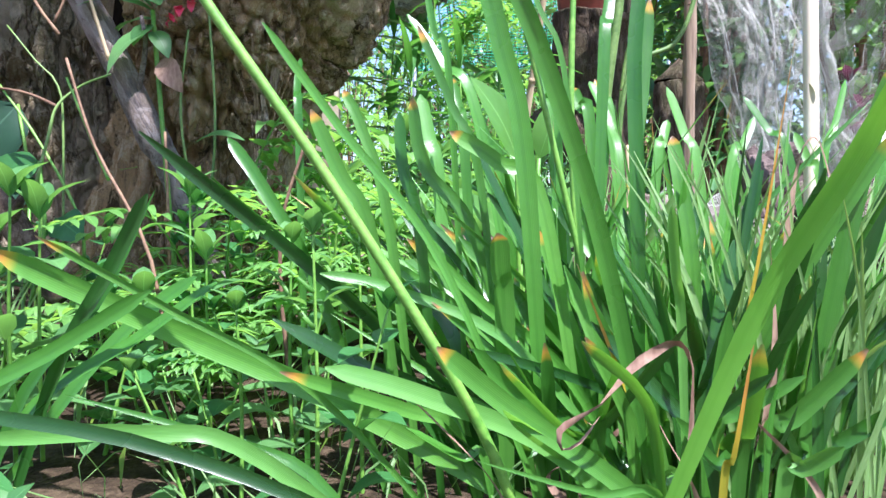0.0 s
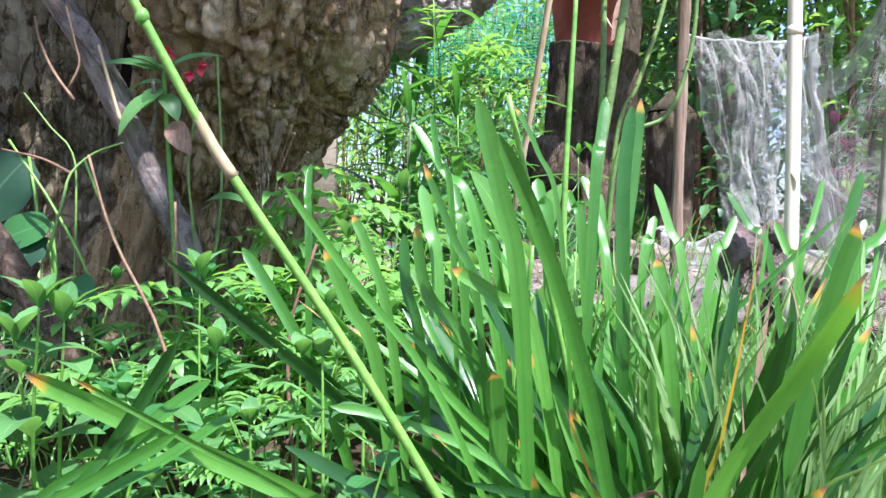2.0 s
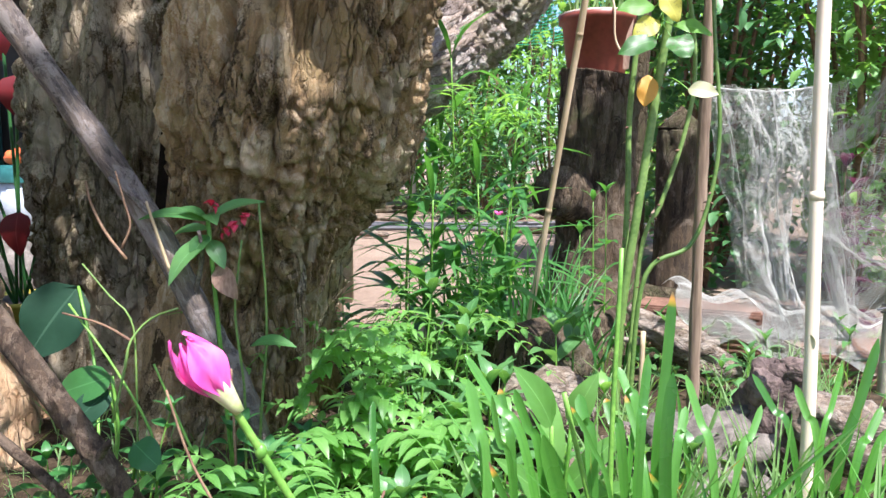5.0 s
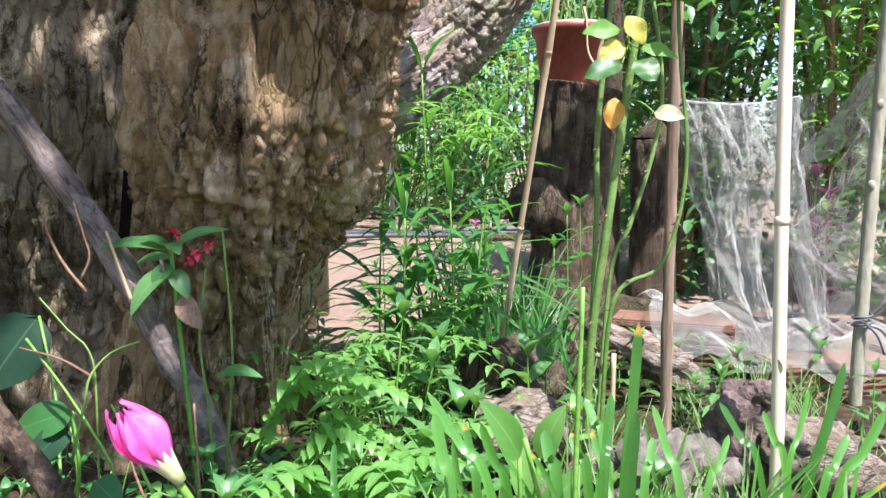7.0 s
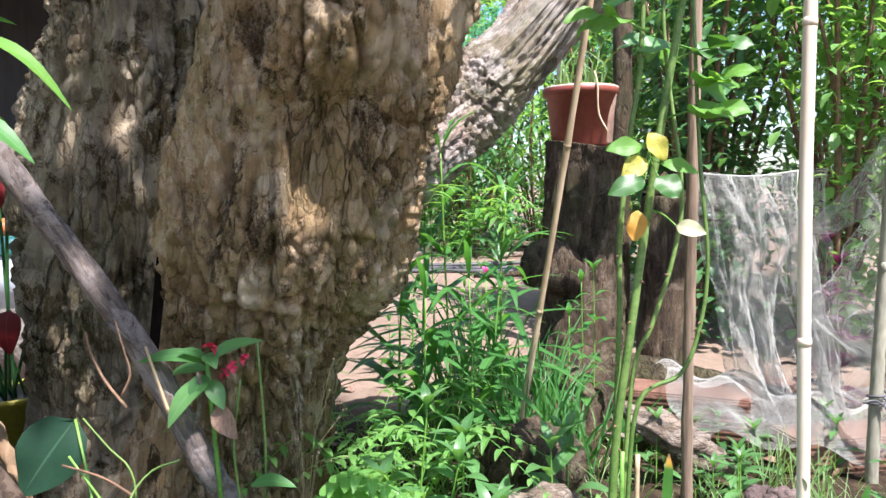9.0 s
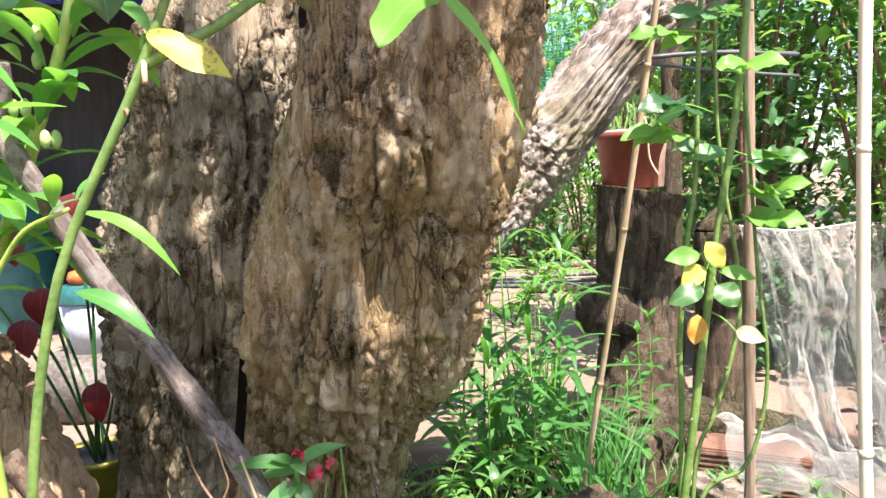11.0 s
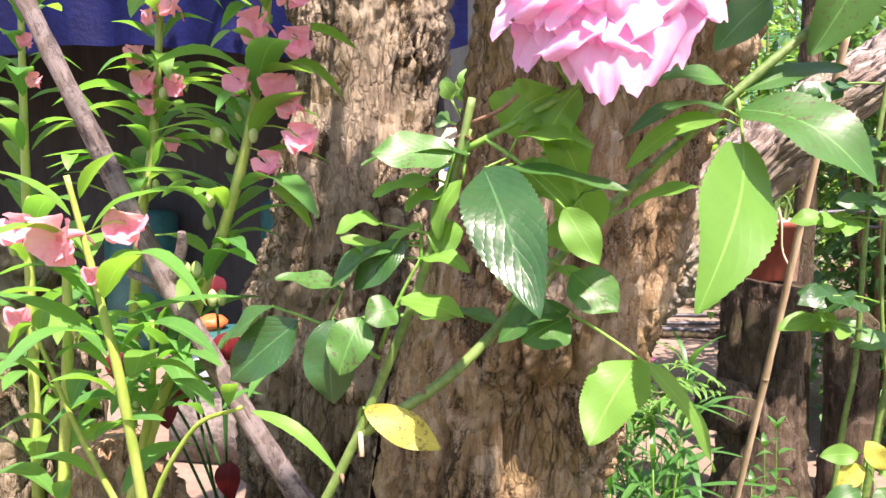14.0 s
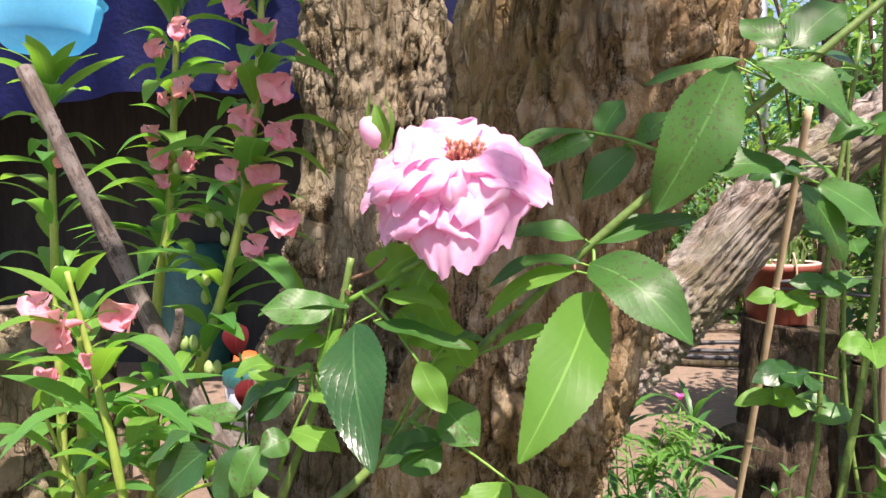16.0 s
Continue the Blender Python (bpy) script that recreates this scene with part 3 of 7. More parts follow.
# ---- the old tree ----
def bark_body(rows, rings, sides, depth, seed, stretch=0.28, squash=1.0, lumps=0.035, dents=()):
    """A trunk: rows of (x, y, z, radius), with plates, cracks and swellings in the skin."""
    g = Geo()
    line = curve_points([r[:3] for r in rows], rings)
    rad = [v.x for v in curve_points([(r[3], 0, 0) for r in rows], rings)]
    ref = Vector((1, 0, 0))
    for i, p in enumerate(line):
        d = (line[min(i + 1, rings)] - line[max(i - 1, 0)]).normalized()
        ref = (ref - d * ref.dot(d)).normalized()
        side = d.cross(ref)
        for j in range(sides):
            a = 2 * math.pi * j / sides
            out = ref * math.cos(a) + side * math.sin(a) * squash
            q = p + out * rad[i]
            swell = noise.noise(Vector((math.cos(a) * 1.6 + seed, math.sin(a) * 1.6, p.length * 3)))
            flute = noise.noise(Vector((math.cos(a) * 4 + seed, math.sin(a) * 4, p.length * 1.7 + seed)))
            s = Vector((q.x, q.y, q.z * stretch)) + Vector((seed, seed, 0))
            s += 0.006 * noise.noise_vector(s * 30) + 0.002 * noise.noise_vector(s * 120)
            d1, p1 = noise.voronoi(s * 34)
            d2, p2 = noise.voronoi(Vector((s.x, s.y, s.z * 1.7)) * 85)
            crack = min(1.0, (d1[1] - d1[0]) * 6.0)
            chip = min(1.0, (d2[1] - d2[0]) * 3.2)
            plate = noise.noise(p1[0] * 7.3) + 0.6 * noise.noise(p2[0] * 9.1)
            calm = 0.5 + 0.5 * math.tanh(6 * noise.noise(Vector((q.x * 7 + seed, q.y * 7, q.z * 5))) + 1.2)
            ridge = noise.fractal(s * 60, 0.7, 2.1, 3)
            ca, sa = math.cos(a), math.sin(a)
            furrow = 1 - abs(noise.noise(Vector((ca * 7 + seed, sa * 7, p.length * 3.2)))) * 2.6
            h = lumps * rad[i] * (swell * 1.6 + flute * 1.3) + depth * (calm * (0.8 * crack + 0.36 * chip + 0.5 * plate) + 0.38 * ridge + 0.5 * furrow - 0.95)
            for dx, dy, dz, r, rz, deep in dents:
                k = ((q.x - dx) / r) ** 2 + ((q.y - dy) / (r * 1.6 + 0.02)) ** 2 + ((q.z - dz) / rz) ** 2
                if k < 6:
                    h -= deep * math.exp(-k)
            g.v.append(q + out * h)
            g.uv.append((j / sides, i / rings))
    for i in range(rings):
        for j in range(sides):
            a, b = i * sides + j, i * sides + (j + 1) % sides
            g.f.append((a, b, b + sides, a + sides))
    g.f.append(tuple(reversed(range(sides))))
    g.f.append(tuple(rings * sides + j for j in range(sides)))
    return g


# hollows and splits: place, width, height, depth
TRUNK_DENTS = ((-0.138, 0.685, 0.507, 0.045, 0.06, 0.04), (-0.119, 0.655, 0.558, 0.03, 0.034, 0.022), (-0.118, 0.8, 0.289, 0.035, 0.09, 0.03), (-0.237, 0.665, 0.565, 0.0055, 0.03, 0.014), (-0.242, 0.685, 0.529, 0.006, 0.03, 0.018), (-0.237, 0.705, 0.493, 0.006, 0.03, 0.018), (-0.237, 0.725, 0.453, 0.006, 0.03, 0.014), (-0.298, 0.725, 0.442, 0.02, 0.05, 0.012), (-0.195, 0.735, 0.405, 0.007, 0.04, 0.014), (-0.21, 0.745, 0.368, 0.007, 0.04, 0.012), (-0.229, 0.68, 0.643, 0.006, 0.05, 0.014), (-0.335, 0.84, 0.513, 0.016, 0.05, 0.045), (-0.34, 0.84, 0.474, 0.016, 0.05, 0.045), (-0.347, 0.84, 0.428, 0.016, 0.05, 0.045), (-0.354, 0.84, 0.375, 0.016, 0.05, 0.045), (-0.361, 0.84, 0.321, 0.016, 0.05, 0.045))
FLAKY_DENTS = ((-0.439, 0.990, 0.587, 0.032, 0.05, 0.032), (-0.501, 0.990, 0.660, 0.02, 0.05, 0.018), (-0.453, 0.980, 0.389, 0.024, 0.06, 0.034), (-0.466, 0.980, 0.329, 0.03, 0.05, 0.022), (-0.535, 0.990, 0.434, 0.012, 0.06, 0.02), (-0.536, 0.990, 0.559, 0.014, 0.06, 0.022), (-0.473, 0.985, 0.522, 0.007, 0.06, 0.018), (-0.425, 0.980, 0.328, 0.02, 0.08, 0.02),)

tree = thing("old_tree", (-0.35, 1.0, 0.0), "old twin-trunked tree with cracked brown bark and a bare limb", "tree")
part("trunk", bark_body([(-0.33, 0.97, -0.05, 0.2), (-0.315, 0.96, 0.08, 0.145), (-0.292, 0.95, 0.2, 0.122), (-0.264, 0.925, 0.29, 0.123), (-0.243, 0.90, 0.36, 0.137),
                         (-0.214, 0.875, 0.42, 0.154), (-0.20, 0.85, 0.48, 0.152), (-0.172, 0.825, 0.56, 0.145), (-0.14, 0.805, 0.65, 0.142), (-0.107, 0.79, 0.75, 0.135),
                         (-0.084, 0.785, 0.85, 0.13), (-0.052, 0.78, 0.97, 0.145), (-0.02, 0.78, 1.1, 0.152), (0.03, 0.79, 1.4, 0.15), (0.09, 0.8, 2.0, 0.13)], 430, 340, 0.0155, 3.1, stretch=0.27, lumps=0.045, dents=TRUNK_DENTS),
     "bark", tree, "leaning trunk of cracked brown bark with a swollen burl")
part("trunk", bark_body([(-0.52, 1.1, -0.05, 0.21), (-0.505, 1.1, 0.1, 0.155), (-0.5, 1.1, 0.22, 0.143), (-0.498, 1.1, 0.38, 0.14), (-0.483, 1.1, 0.56, 0.138), (-0.457, 1.1, 0.7, 0.118),
                         (-0.43, 1.1, 0.95, 0.112), (-0.418, 1.1, 1.2, 0.118), (-0.40, 1.1, 2.0, 0.108)], 360, 300, 0.018, 8.4, stretch=0.28, lumps=0.10, dents=FLAKY_DENTS),
     "bark_pale", tree, "upright trunk with pale flaking bark")
part("limb", bark_body([(-0.14, 1.08, 0.49, 0.075), (-0.08, 1.2, 0.54, 0.085), (-0.01, 1.28, 0.60, 0.084), (0.055, 1.3, 0.65, 0.078), (0.12, 1.3, 0.71, 0.071), (0.25, 1.31, 0.856, 0.061), (0.37, 1.32, 0.935, 0.055), (0.55, 1.34, 1.05, 0.05), (0.9, 1.4, 1.25, 0.045)],
                       170, 110, 0.012, 5.2, stretch=1.0),
     "limb", tree, "bare grey limb with torn bark")


def bark_curls():
    """Loose flakes and a hanging strip on the trunk's foot."""
    for (x, y, z, w, h) in ((-0.175, 0.812, 0.30, 0.012, 0.075), (-0.187, 0.815, 0.23, 0.014, 0.09), (-0.075, 0.75, 0.45, 0.012, 0.02), (-0.085, 0.752, 0.47, 0.008, 0.012)):
        pts = [(x + R.uniform(-0.006, 0.006), y - 0.004 + R.uniform(-0.01, 0.0), z + h * (s - 0.5)) for s in (0, 0.33, 0.66, 1)]
        part("bark_strip", Geo().blade(pts, w, 0.003, 0.8, blunt=False, seg=8), "bark_pale", tree, "torn strip of loose bark")
    # Black strip put between the trunks, painting the shade of the gap.
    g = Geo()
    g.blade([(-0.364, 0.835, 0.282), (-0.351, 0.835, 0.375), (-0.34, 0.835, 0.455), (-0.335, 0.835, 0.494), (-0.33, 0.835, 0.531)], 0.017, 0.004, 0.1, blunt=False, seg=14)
    part("cleft", g, "hollow", tree, "black strip painting the shade between the two trunks")


bark_curls()


def unseen_shade_crown():
    """High leaves out of view, added above the walk to dapple and shade the trunks."""
    g = Geo()
    for cx, cy, cz, sx, sy, n in ((0.295, -0.03, 2.3, 0.135, 0.13, 108), (0.395, -0.15, 2.3, 0.055, 0.07, 34), (-0.01, 0.16, 2.3, 0.21, 0.14, 205), (0.42, -0.3, 2.35, 0.1, 0.08, 10), (-0.3, -1.2, 2.6, 0.3, 0.3, 40), (-1.0, 1.8, 2.9, 0.3, 0.3, 50)):
        for i in range(n):
            b = Vector((cx + sx * R.uniform(-1, 1), cy + sy * R.uniform(-1, 1), cz + R.uniform(-0.12, 0.12)))
            d = Vector((R.uniform(-1, 1), R.uniform(-1, 1), R.uniform(-0.7, 0.2))).normalized()
            g.leaf(b, b + d * R.uniform(0.06, 0.11), R.uniform(0.032, 0.05), nl=3)
    part("crown", g, "far_leaf", tree, "unseen clumps of small green leaves added to shade the trunks", kind="stuff")
    # Unseen branches added to carry these leaves.
    for b, e in (((0.09, 0.8, 1.95), (0.4, -0.1, 2.3)), ((-0.385, 1.1, 1.95), (-0.3, -1.1, 2.6)), ((-0.385, 1.1, 1.95), (-1.0, 1.8, 2.9))):
        b, e = Vector(b), Vector(e)
        part("branch", Geo().tube(curve_points([b, b.lerp(e, 0.5) + Vector((0, 0, 0.25)), e], 10), [0.05 - 0.0042 * k for k in range(11)], 8, 0.2), "bark", tree)


unseen_shade_crown()

# ---- the slanting stick and its neighbours ----
stick = thing("leaning_stick", (-0.225, 0.70, 0.05), "grey leaning branch with flaking bark propped against the tree", "stick")
STICK = [(-0.20, 0.705, 0.03), (-0.235, 0.695, 0.155), (-0.262, 0.685, 0.217), (-0.311, 0.68, 0.323), (-0.375, 0.672, 0.428), (-0.43, 0.66, 0.52), (-0.512, 0.645, 0.672), (-0.575, 0.625, 0.82), (-0.60, 0.61, 0.89), (-0.652, 0.60, 1.008)]
part("shaft", Geo().tube(curve_points(STICK, 60), [0.0145 - 0.0055 * i / 60 + 0.0012 * noise.noise(Vector((i * 0.35, 1, 2))) for i in range(61)], 14, 0.16, seed=2), "stick", stick)
for b, e, r in (((-0.515, 0.645, 0.675), (-0.49, 0.63, 0.735), 0.008), ((-0.49, 0.65, 0.64), (-0.60, 0.66, 0.70), 0.007), ((-0.285, 0.683, 0.27), (-0.335, 0.655, 0.36), 0.004), ((-0.27, 0.68, 0.24), (-0.255, 0.66, 0.31), 0.003)):
    m = Vector(b).lerp(Vector(e), 0.5) + Vector((0.006, 0, 0.008))
    part("twig", Geo().tube(curve_points([b, m, e], 8), [r * (1 - 0.06 * i) for i in range(9)], 8, 0.2, seed=5), "stick", stick)

log = thing("fallen_branch", (-0.34, 0.55, 0.03), "weathered brown branch lying among weeds in broken sunlight", "stick")
part("shaft", Geo().tube(curve_points([(-0.275, 0.56, 0.075), (-0.311, 0.56, 0.130), (-0.352, 0.56, 0.192), (-0.478, 0.56, 0.378)], 24), [0.0105 + 0.001 * noise.noise(Vector((i * 0.4, 0, 0))) for i in range(25)], 12, 0.15), "log", log)
for b, e, r in (((-0.311, 0.555, 0.130), (-0.292, 0.54, 0.152), 0.004), ((-0.385, 0.552, 0.24), (-0.405, 0.54, 0.25), 0.004)):
    part("stub", Geo().tube(curve_points([b, Vector(b).lerp(Vector(e), 0.6), e], 5), [r, r * 0.95, r * 0.9, r * 0.8, r * 0.7, r * 0.5], 8, 0.2), "log", log)
for i in range(5):
    p = Vector((-0.275, 0.56, 0.075)).lerp(Vector((-0.352, 0.56, 0.192)), 0.15 + 0.17 * i) + Vector((0.002, -0.0105, 0.0))
    part("bark_flake", Geo().leaf(p, p + Vector((-0.010, -0.002, 0.02)), 0.008, up=(0.2, -1, 0), nl=5, curl=0.12), "log", log)
log2 = thing("thin_branch", (-0.42, 0.6, 0.03), "thin dry branch leaning in the weeds", "stick")
part("shaft", Geo().tube(curve_points([(-0.32, 0.58, 0.05), (-0.37, 0.57, 0.115), (-0.45, 0.56, 0.20)], 16), 0.0045, 8, 0.2), "log", log2)


# ---- stakes and canes ----
def stake(name, pts, r, material, label, nodes=(), sides=12, wobble=0.05):
    st = thing(name, pts[0], label, "stake")
    n = 40
    line = curve_points(pts, n)
    rad = []
    for p in line:
        k = r
        for z in nodes:
            k += r * 0.10 * math.exp(-((p.z - z) / (r * 0.9)) ** 2)
        rad.append(k)
    part("shaft", Geo().tube(line, rad, sides, wobble, seed=r * 900), material, st)
    for z in nodes:
        p = min(line, key=lambda q: abs(q.z - z))
        part("node", Geo().tube([p - Vector((0, 0, 0.004)), p, p + Vector((0, 0, 0.004))], [r * 1.02, r * 1.16, r * 1.02], sides), material, st)
    return st


white_stake = stake("bamboo_stake", [(0.288, 0.59, 0.0), (0.287, 0.592, 0.2), (0.284, 0.595, 0.5), (0.29, 0.60, 0.8), (0.30, 0.60, 1.25)], 0.0056, "bamboo", "pale bleached bamboo stake standing in the bed", nodes=(0.33, 0.62, 0.9))
part("splinter", Geo().leaf((0.284, 0.583, 0.215), (0.279, 0.578, 0.231), 0.004), "bamboo", white_stake)
thin_cane = stake("thin_cane", [(0.075, 1.06, 0.03), (0.088, 1.03, 0.11), (0.141, 0.917, 0.532), (0.172, 0.845, 0.80), (0.188, 0.80, 0.94)], 0.0042, "cane", "thin slanting dry cane tied with dark cord", nodes=(0.30, 0.532, 0.74), wobble=0.12)
part("cord", Geo().tube(curve_points([(0.165, 0.86, 0.742), (0.25, 0.87, 0.745), (0.36, 0.9, 0.742)], 10), 0.0028, 6, 0.3).tube(curve_points([(0.165, 0.862, 0.735), (0.25, 0.88, 0.725), (0.36, 0.9, 0.715)], 10), 0.002, 6, 0.3), "hose", thin_cane, "dark cord tied to the cane")
stake("wooden_post", [(0.268, 0.83, 0.0), (0.268, 0.828, 0.3), (0.27, 0.824, 0.6), (0.275, 0.82, 1.3)], 0.0068, "post", "rough brown split-wood post", sides=9, wobble=0.25)
grey_stake = stake("grey_stake", [(0.60, 1.0, 0.0), (0.596, 1.0, 0.1), (0.612, 1.0, 0.53), (0.63, 1.0, 0.9)], 0.009, "greypost", "grey-green weathered stake holding up the net", wobble=0.15)
part("tie", Geo().tube([(0.600 + 0.0125 * math.cos(a * 0.7), 1.0 + 0.0125 * math.sin(a * 0.7), 0.158 + 0.0012 * a) for a in range(20)], 0.0018, 6), "hose", grey_stake, "black cord tied round the stake")
for e in ((0.565, 0.975, 0.172), (0.622, 0.98, 0.125), (0.632, 0.985, 0.142)):
    part("cord_end", Geo().tube(curve_points([(0.600, 0.986, 0.165), Vector((0.600, 0.98, 0.165)).lerp(Vector(e), 0.5) + Vector((0, 0, 0.006)), e], 8), 0.0014, 6), "hose", grey_stake, "loose end of black cord")
for z, a in ((0.24, 0.4), (0.36, 2.2), (0.47, 1.2)):
    part("knot", Geo().blob((0.604 + 0.007 * math.cos(a), 0.994, z), (0.005, 0.005, 0.008), 2, 0.2, seed=z * 9), "greypost", grey_stake)
stake("dark_post", [(0.47, 1.95, 0.0), (0.475, 1.95, 0.6), (0.485, 1.95, 1.5)], 0.026, "stump", "dark slender post behind the stump", wobble=0.2)

# ---- stump with its pot ----
stump = thing("tree_stump", (0.315, 1.68, 0.0), "dark old tree stump used as a plant stand", "stump")
part("body", bark_body([(0.31, 1.66, -0.03, 0.17), (0.312, 1.67, 0.07, 0.115), (0.315, 1.68, 0.2, 0.092), (0.312, 1.68, 0.38, 0.086), (0.318, 1.68, 0.5, 0.09), (0.33, 1.68, 0.568, 0.104)], 80, 72, 0.009, 1.3), "stump", stump)
part("cut_branch", bark_body([(0.30, 1.66, 0.26, 0.05), (0.24, 1.60, 0.30, 0.055), (0.205, 1.55, 0.315, 0.058)], 24, 36, 0.006, 2.2, stretch=1.0), "stump", stump, "dark round sawn-off side branch")
part("root", bark_body([(0.08, 1.42, 0.0, 0.05), (0.2, 1.5, 0.04, 0.055), (0.34, 1.55, 0.05, 0.065), (0.5, 1.52, 0.04, 0.055), (0.66, 1.5, 0.0, 0.05)], 40, 40, 0.012, 4.6, stretch=1.0), "stump", stump, "dark spreading surface root")
part("root", bark_body([(0.02, 1.25, -0.02, 0.03), (0.12, 1.3, 0.04, 0.055), (0.22, 1.38, 0.05, 0.06), (0.3, 1.5, 0.04, 0.05)], 30, 32, 0.012, 9.6, stretch=1.0), "stump", stump)


def flower_pot():
    pot = thing("flower_pot", (0.31, 1.68, 0.572), "terracotta-coloured plastic flower pot standing on the stump", "flower pot")
    c = (0.31, 1.68, 0.572)
    part("body", Geo().lathe(c, [(0.0, 0.0), (0.062, 0.0), (0.064, 0.003), (0.077, 0.112), (0.085, 0.114), (0.086, 0.128), (0.082, 0.130), (0.077, 0.118), (0.074, 0.105), (0.0, 0.104)], 40), "pot", pot)
    part("rim", Geo().lathe(c, [(0.0855, 0.1275), (0.0865, 0.131), (0.082, 0.133), (0.079, 0.129)], 40), "potrim", pot, "dusty pale pot rim")
    g = Geo()
    for i in range(22):
        b = Vector(c) + Vector((R.uniform(-0.05, 0.05), R.uniform(-0.05, 0.05), 0.11))
        g.blade([b, b + Vector((R.uniform(-0.02, 0.02), R.uniform(-0.02, 0.02), 0.06)), b + Vector((R.uniform(-0.06, 0.06), R.uniform(-0.06, 0.06), R.uniform(0.08, 0.16)))], 0.006, blunt=False, seg=5)
    part("foliage", g, "grass", pot, "thin upright green shoots")
    part("dry_stem", Geo().tube(curve_points([(0.325, 1.60, 0.73), (0.33, 1.592, 0.70), (0.333, 1.594, 0.64), (0.35, 1.585, 0.60)], 10), 0.0022, 6), "cane", pot, "dry stem hanging over the rim")
    part("dry_leaf", Geo().blade([(0.358, 1.60, 0.575), (0.362, 1.598, 0.64), (0.374, 1.602, 0.682)], 0.018, 0.003, 0.5, blunt=False), "dry_leaf", pot)


flower_pot()


# ---- brick edging, stones and dead wood ----
def hollow_brick(at, turn, tilt=0.0, label="orange hollow clay brick with ribbed sides edging the bed"):
    br = thing("clay_brick", at, label, "brick", "bricks edging the bed")
    br.rotation_euler = (tilt, 0, turn)
    o = Vector(at)
    part("body", Geo().box(o + Vector((0, 0, 0.035)), (0.19, 0.085, 0.07), 0, 0.003), "brick", br, smooth=False)
    for i in range(7):
        part("rib", Geo().box(o + Vector((0, -0.0445, 0.008 + 0.009 * i)), (0.186, 0.004, 0.0045), 0, 0.0012), "brick", br, smooth=False)


hollow_brick((0.385, 1.16, 0.075), -0.42)
hollow_brick((0.60, 1.09, 0.025), 0.12)
hollow_brick((0.80, 1.12, 0.03), 0.16)
hollow_brick((0.52, 1.27, 0.05), 0.3)


def place_blob(name, at, size, material, label, category, seed, rough=0.25, turn=None, freq=2.2):
    g = Geo().blob(at, size, 4, rough, freq, seed, turn=turn)
    if name != "dead_wood":
        solid(name, g, material, label, category, at)
        return
    wood = thing(name, at, label, category)
    part("body", g, material, wood)
    rr = random.Random(int(seed * 10))
    for i in range(5):
        d = Vector((rr.uniform(-0.8, 0.8), rr.uniform(-0.5, 0.1), rr.uniform(0.1, 0.6)))
        b = Vector(at) + Vector((d.x * size[0], d.y * size[1], d.z * size[2]))
        e = b + Vector((rr.choice((-1, 1)) * size[0] * 0.5, -size[1] * 0.35, size[2] * 0.35))
        part("splinter", Geo().tube([b, b.lerp(e, 0.5), e], [0.006, 0.004, 0.0008], 6, 0.3, seed=i), material, wood)


place_blob("stone", (0.205, 0.64, 0.085), (0.07, 0.045, 0.05), "rock", "weathered grey stone half sunk in the grass", "stone", 1.0, 0.65, freq=3.0)
place_blob("dead_wood", (0.135, 0.66, 0.07), (0.055, 0.03, 0.034), "deadwood", "grainy lump of old grey-brown wood among leaves", "wood", 2.0, 0.7, Matrix.Rotation(-0.3, 3, "Y"), freq=2.8)
lump = thing("root_lump", (0.29, 0.66, 0.05), "dark knobbly lump of old root beside the bamboo stake", "wood")
part("body", Geo().blob((0.285, 0.655, 0.13), (0.032, 0.03, 0.055), 4, 0.4, 2.4, 3.3), "darkrock", lump)
for c, s, sd in (((0.305, 0.665, 0.11), (0.022, 0.025, 0.045), 6.1), ((0.268, 0.64, 0.165), (0.014, 0.014, 0.018), 7.4), ((0.298, 0.64, 0.182), (0.013, 0.012, 0.012), 9.9), ((0.262, 0.645, 0.115), (0.012, 0.014, 0.02), 2.2)):
    part("knob", Geo().blob(c, s, 3, 0.4, 2.4, sd), "darkrock", lump)
place_blob("dead_wood", (0.36, 0.64, 0.115), (0.075, 0.03, 0.035), "deadwood", "bleached split piece of dead wood lying in the grass", "wood", 4.3, 0.35, Matrix.Rotation(0.45, 3, "Y") @ Matrix.Rotation(0.2, 3, "Z"))
place_blob("dead_wood", (0.315, 1.0, 0.115), (0.085, 0.025, 0.028), "deadwood", "bleached split piece of dead wood lying in the grass", "wood", 7.7, 0.35, Matrix.Rotation(0.55, 3, "Y"))
place_blob("dead_wood", (0.085, 0.77, 0.10), (0.055, 0.04, 0.045), "deadwood", "grainy lump of old grey-brown wood among leaves", "wood", 9.2, 0.3)
place_blob("dead_wood", (0.10, 0.95, 0.10), (0.07, 0.05, 0.06), "stump", "dark mossy lump of rotten wood", "wood", 12.4, 0.3)

block = solid("wooden_block", bark_body([(0.545, 1.82, -0.03, 0.064), (0.545, 1.82, 0.1, 0.062), (0.547, 1.82, 0.3, 0.060), (0.55, 1.82, 0.44, 0.058), (0.55, 1.82, 0.455, 0.05)], 40, 44, 0.006, 2.9), "stump", "dark brown weathered wooden block standing behind the stump", "wood", (0.545, 1.82, 0.0))


# ---- the draped net ----
def net_sheet(parent, corner, nu, nv, name, label, thread=0.00019):
    """Threads both ways over a sagging, folded sheet. corner(u, v) gives the place."""
    g = Geo()
    for a in range(nu + 1):
        pts = [corner(a / nu, v / 40) for v in range(41)]
        ribbon(g, pts, thread)
    for b in range(nv + 1):
        pts = [corner(u / 40, b / nv) for u in range(41)]
        ribbon(g, pts, thread)
    part(name, g, "net", parent, label)


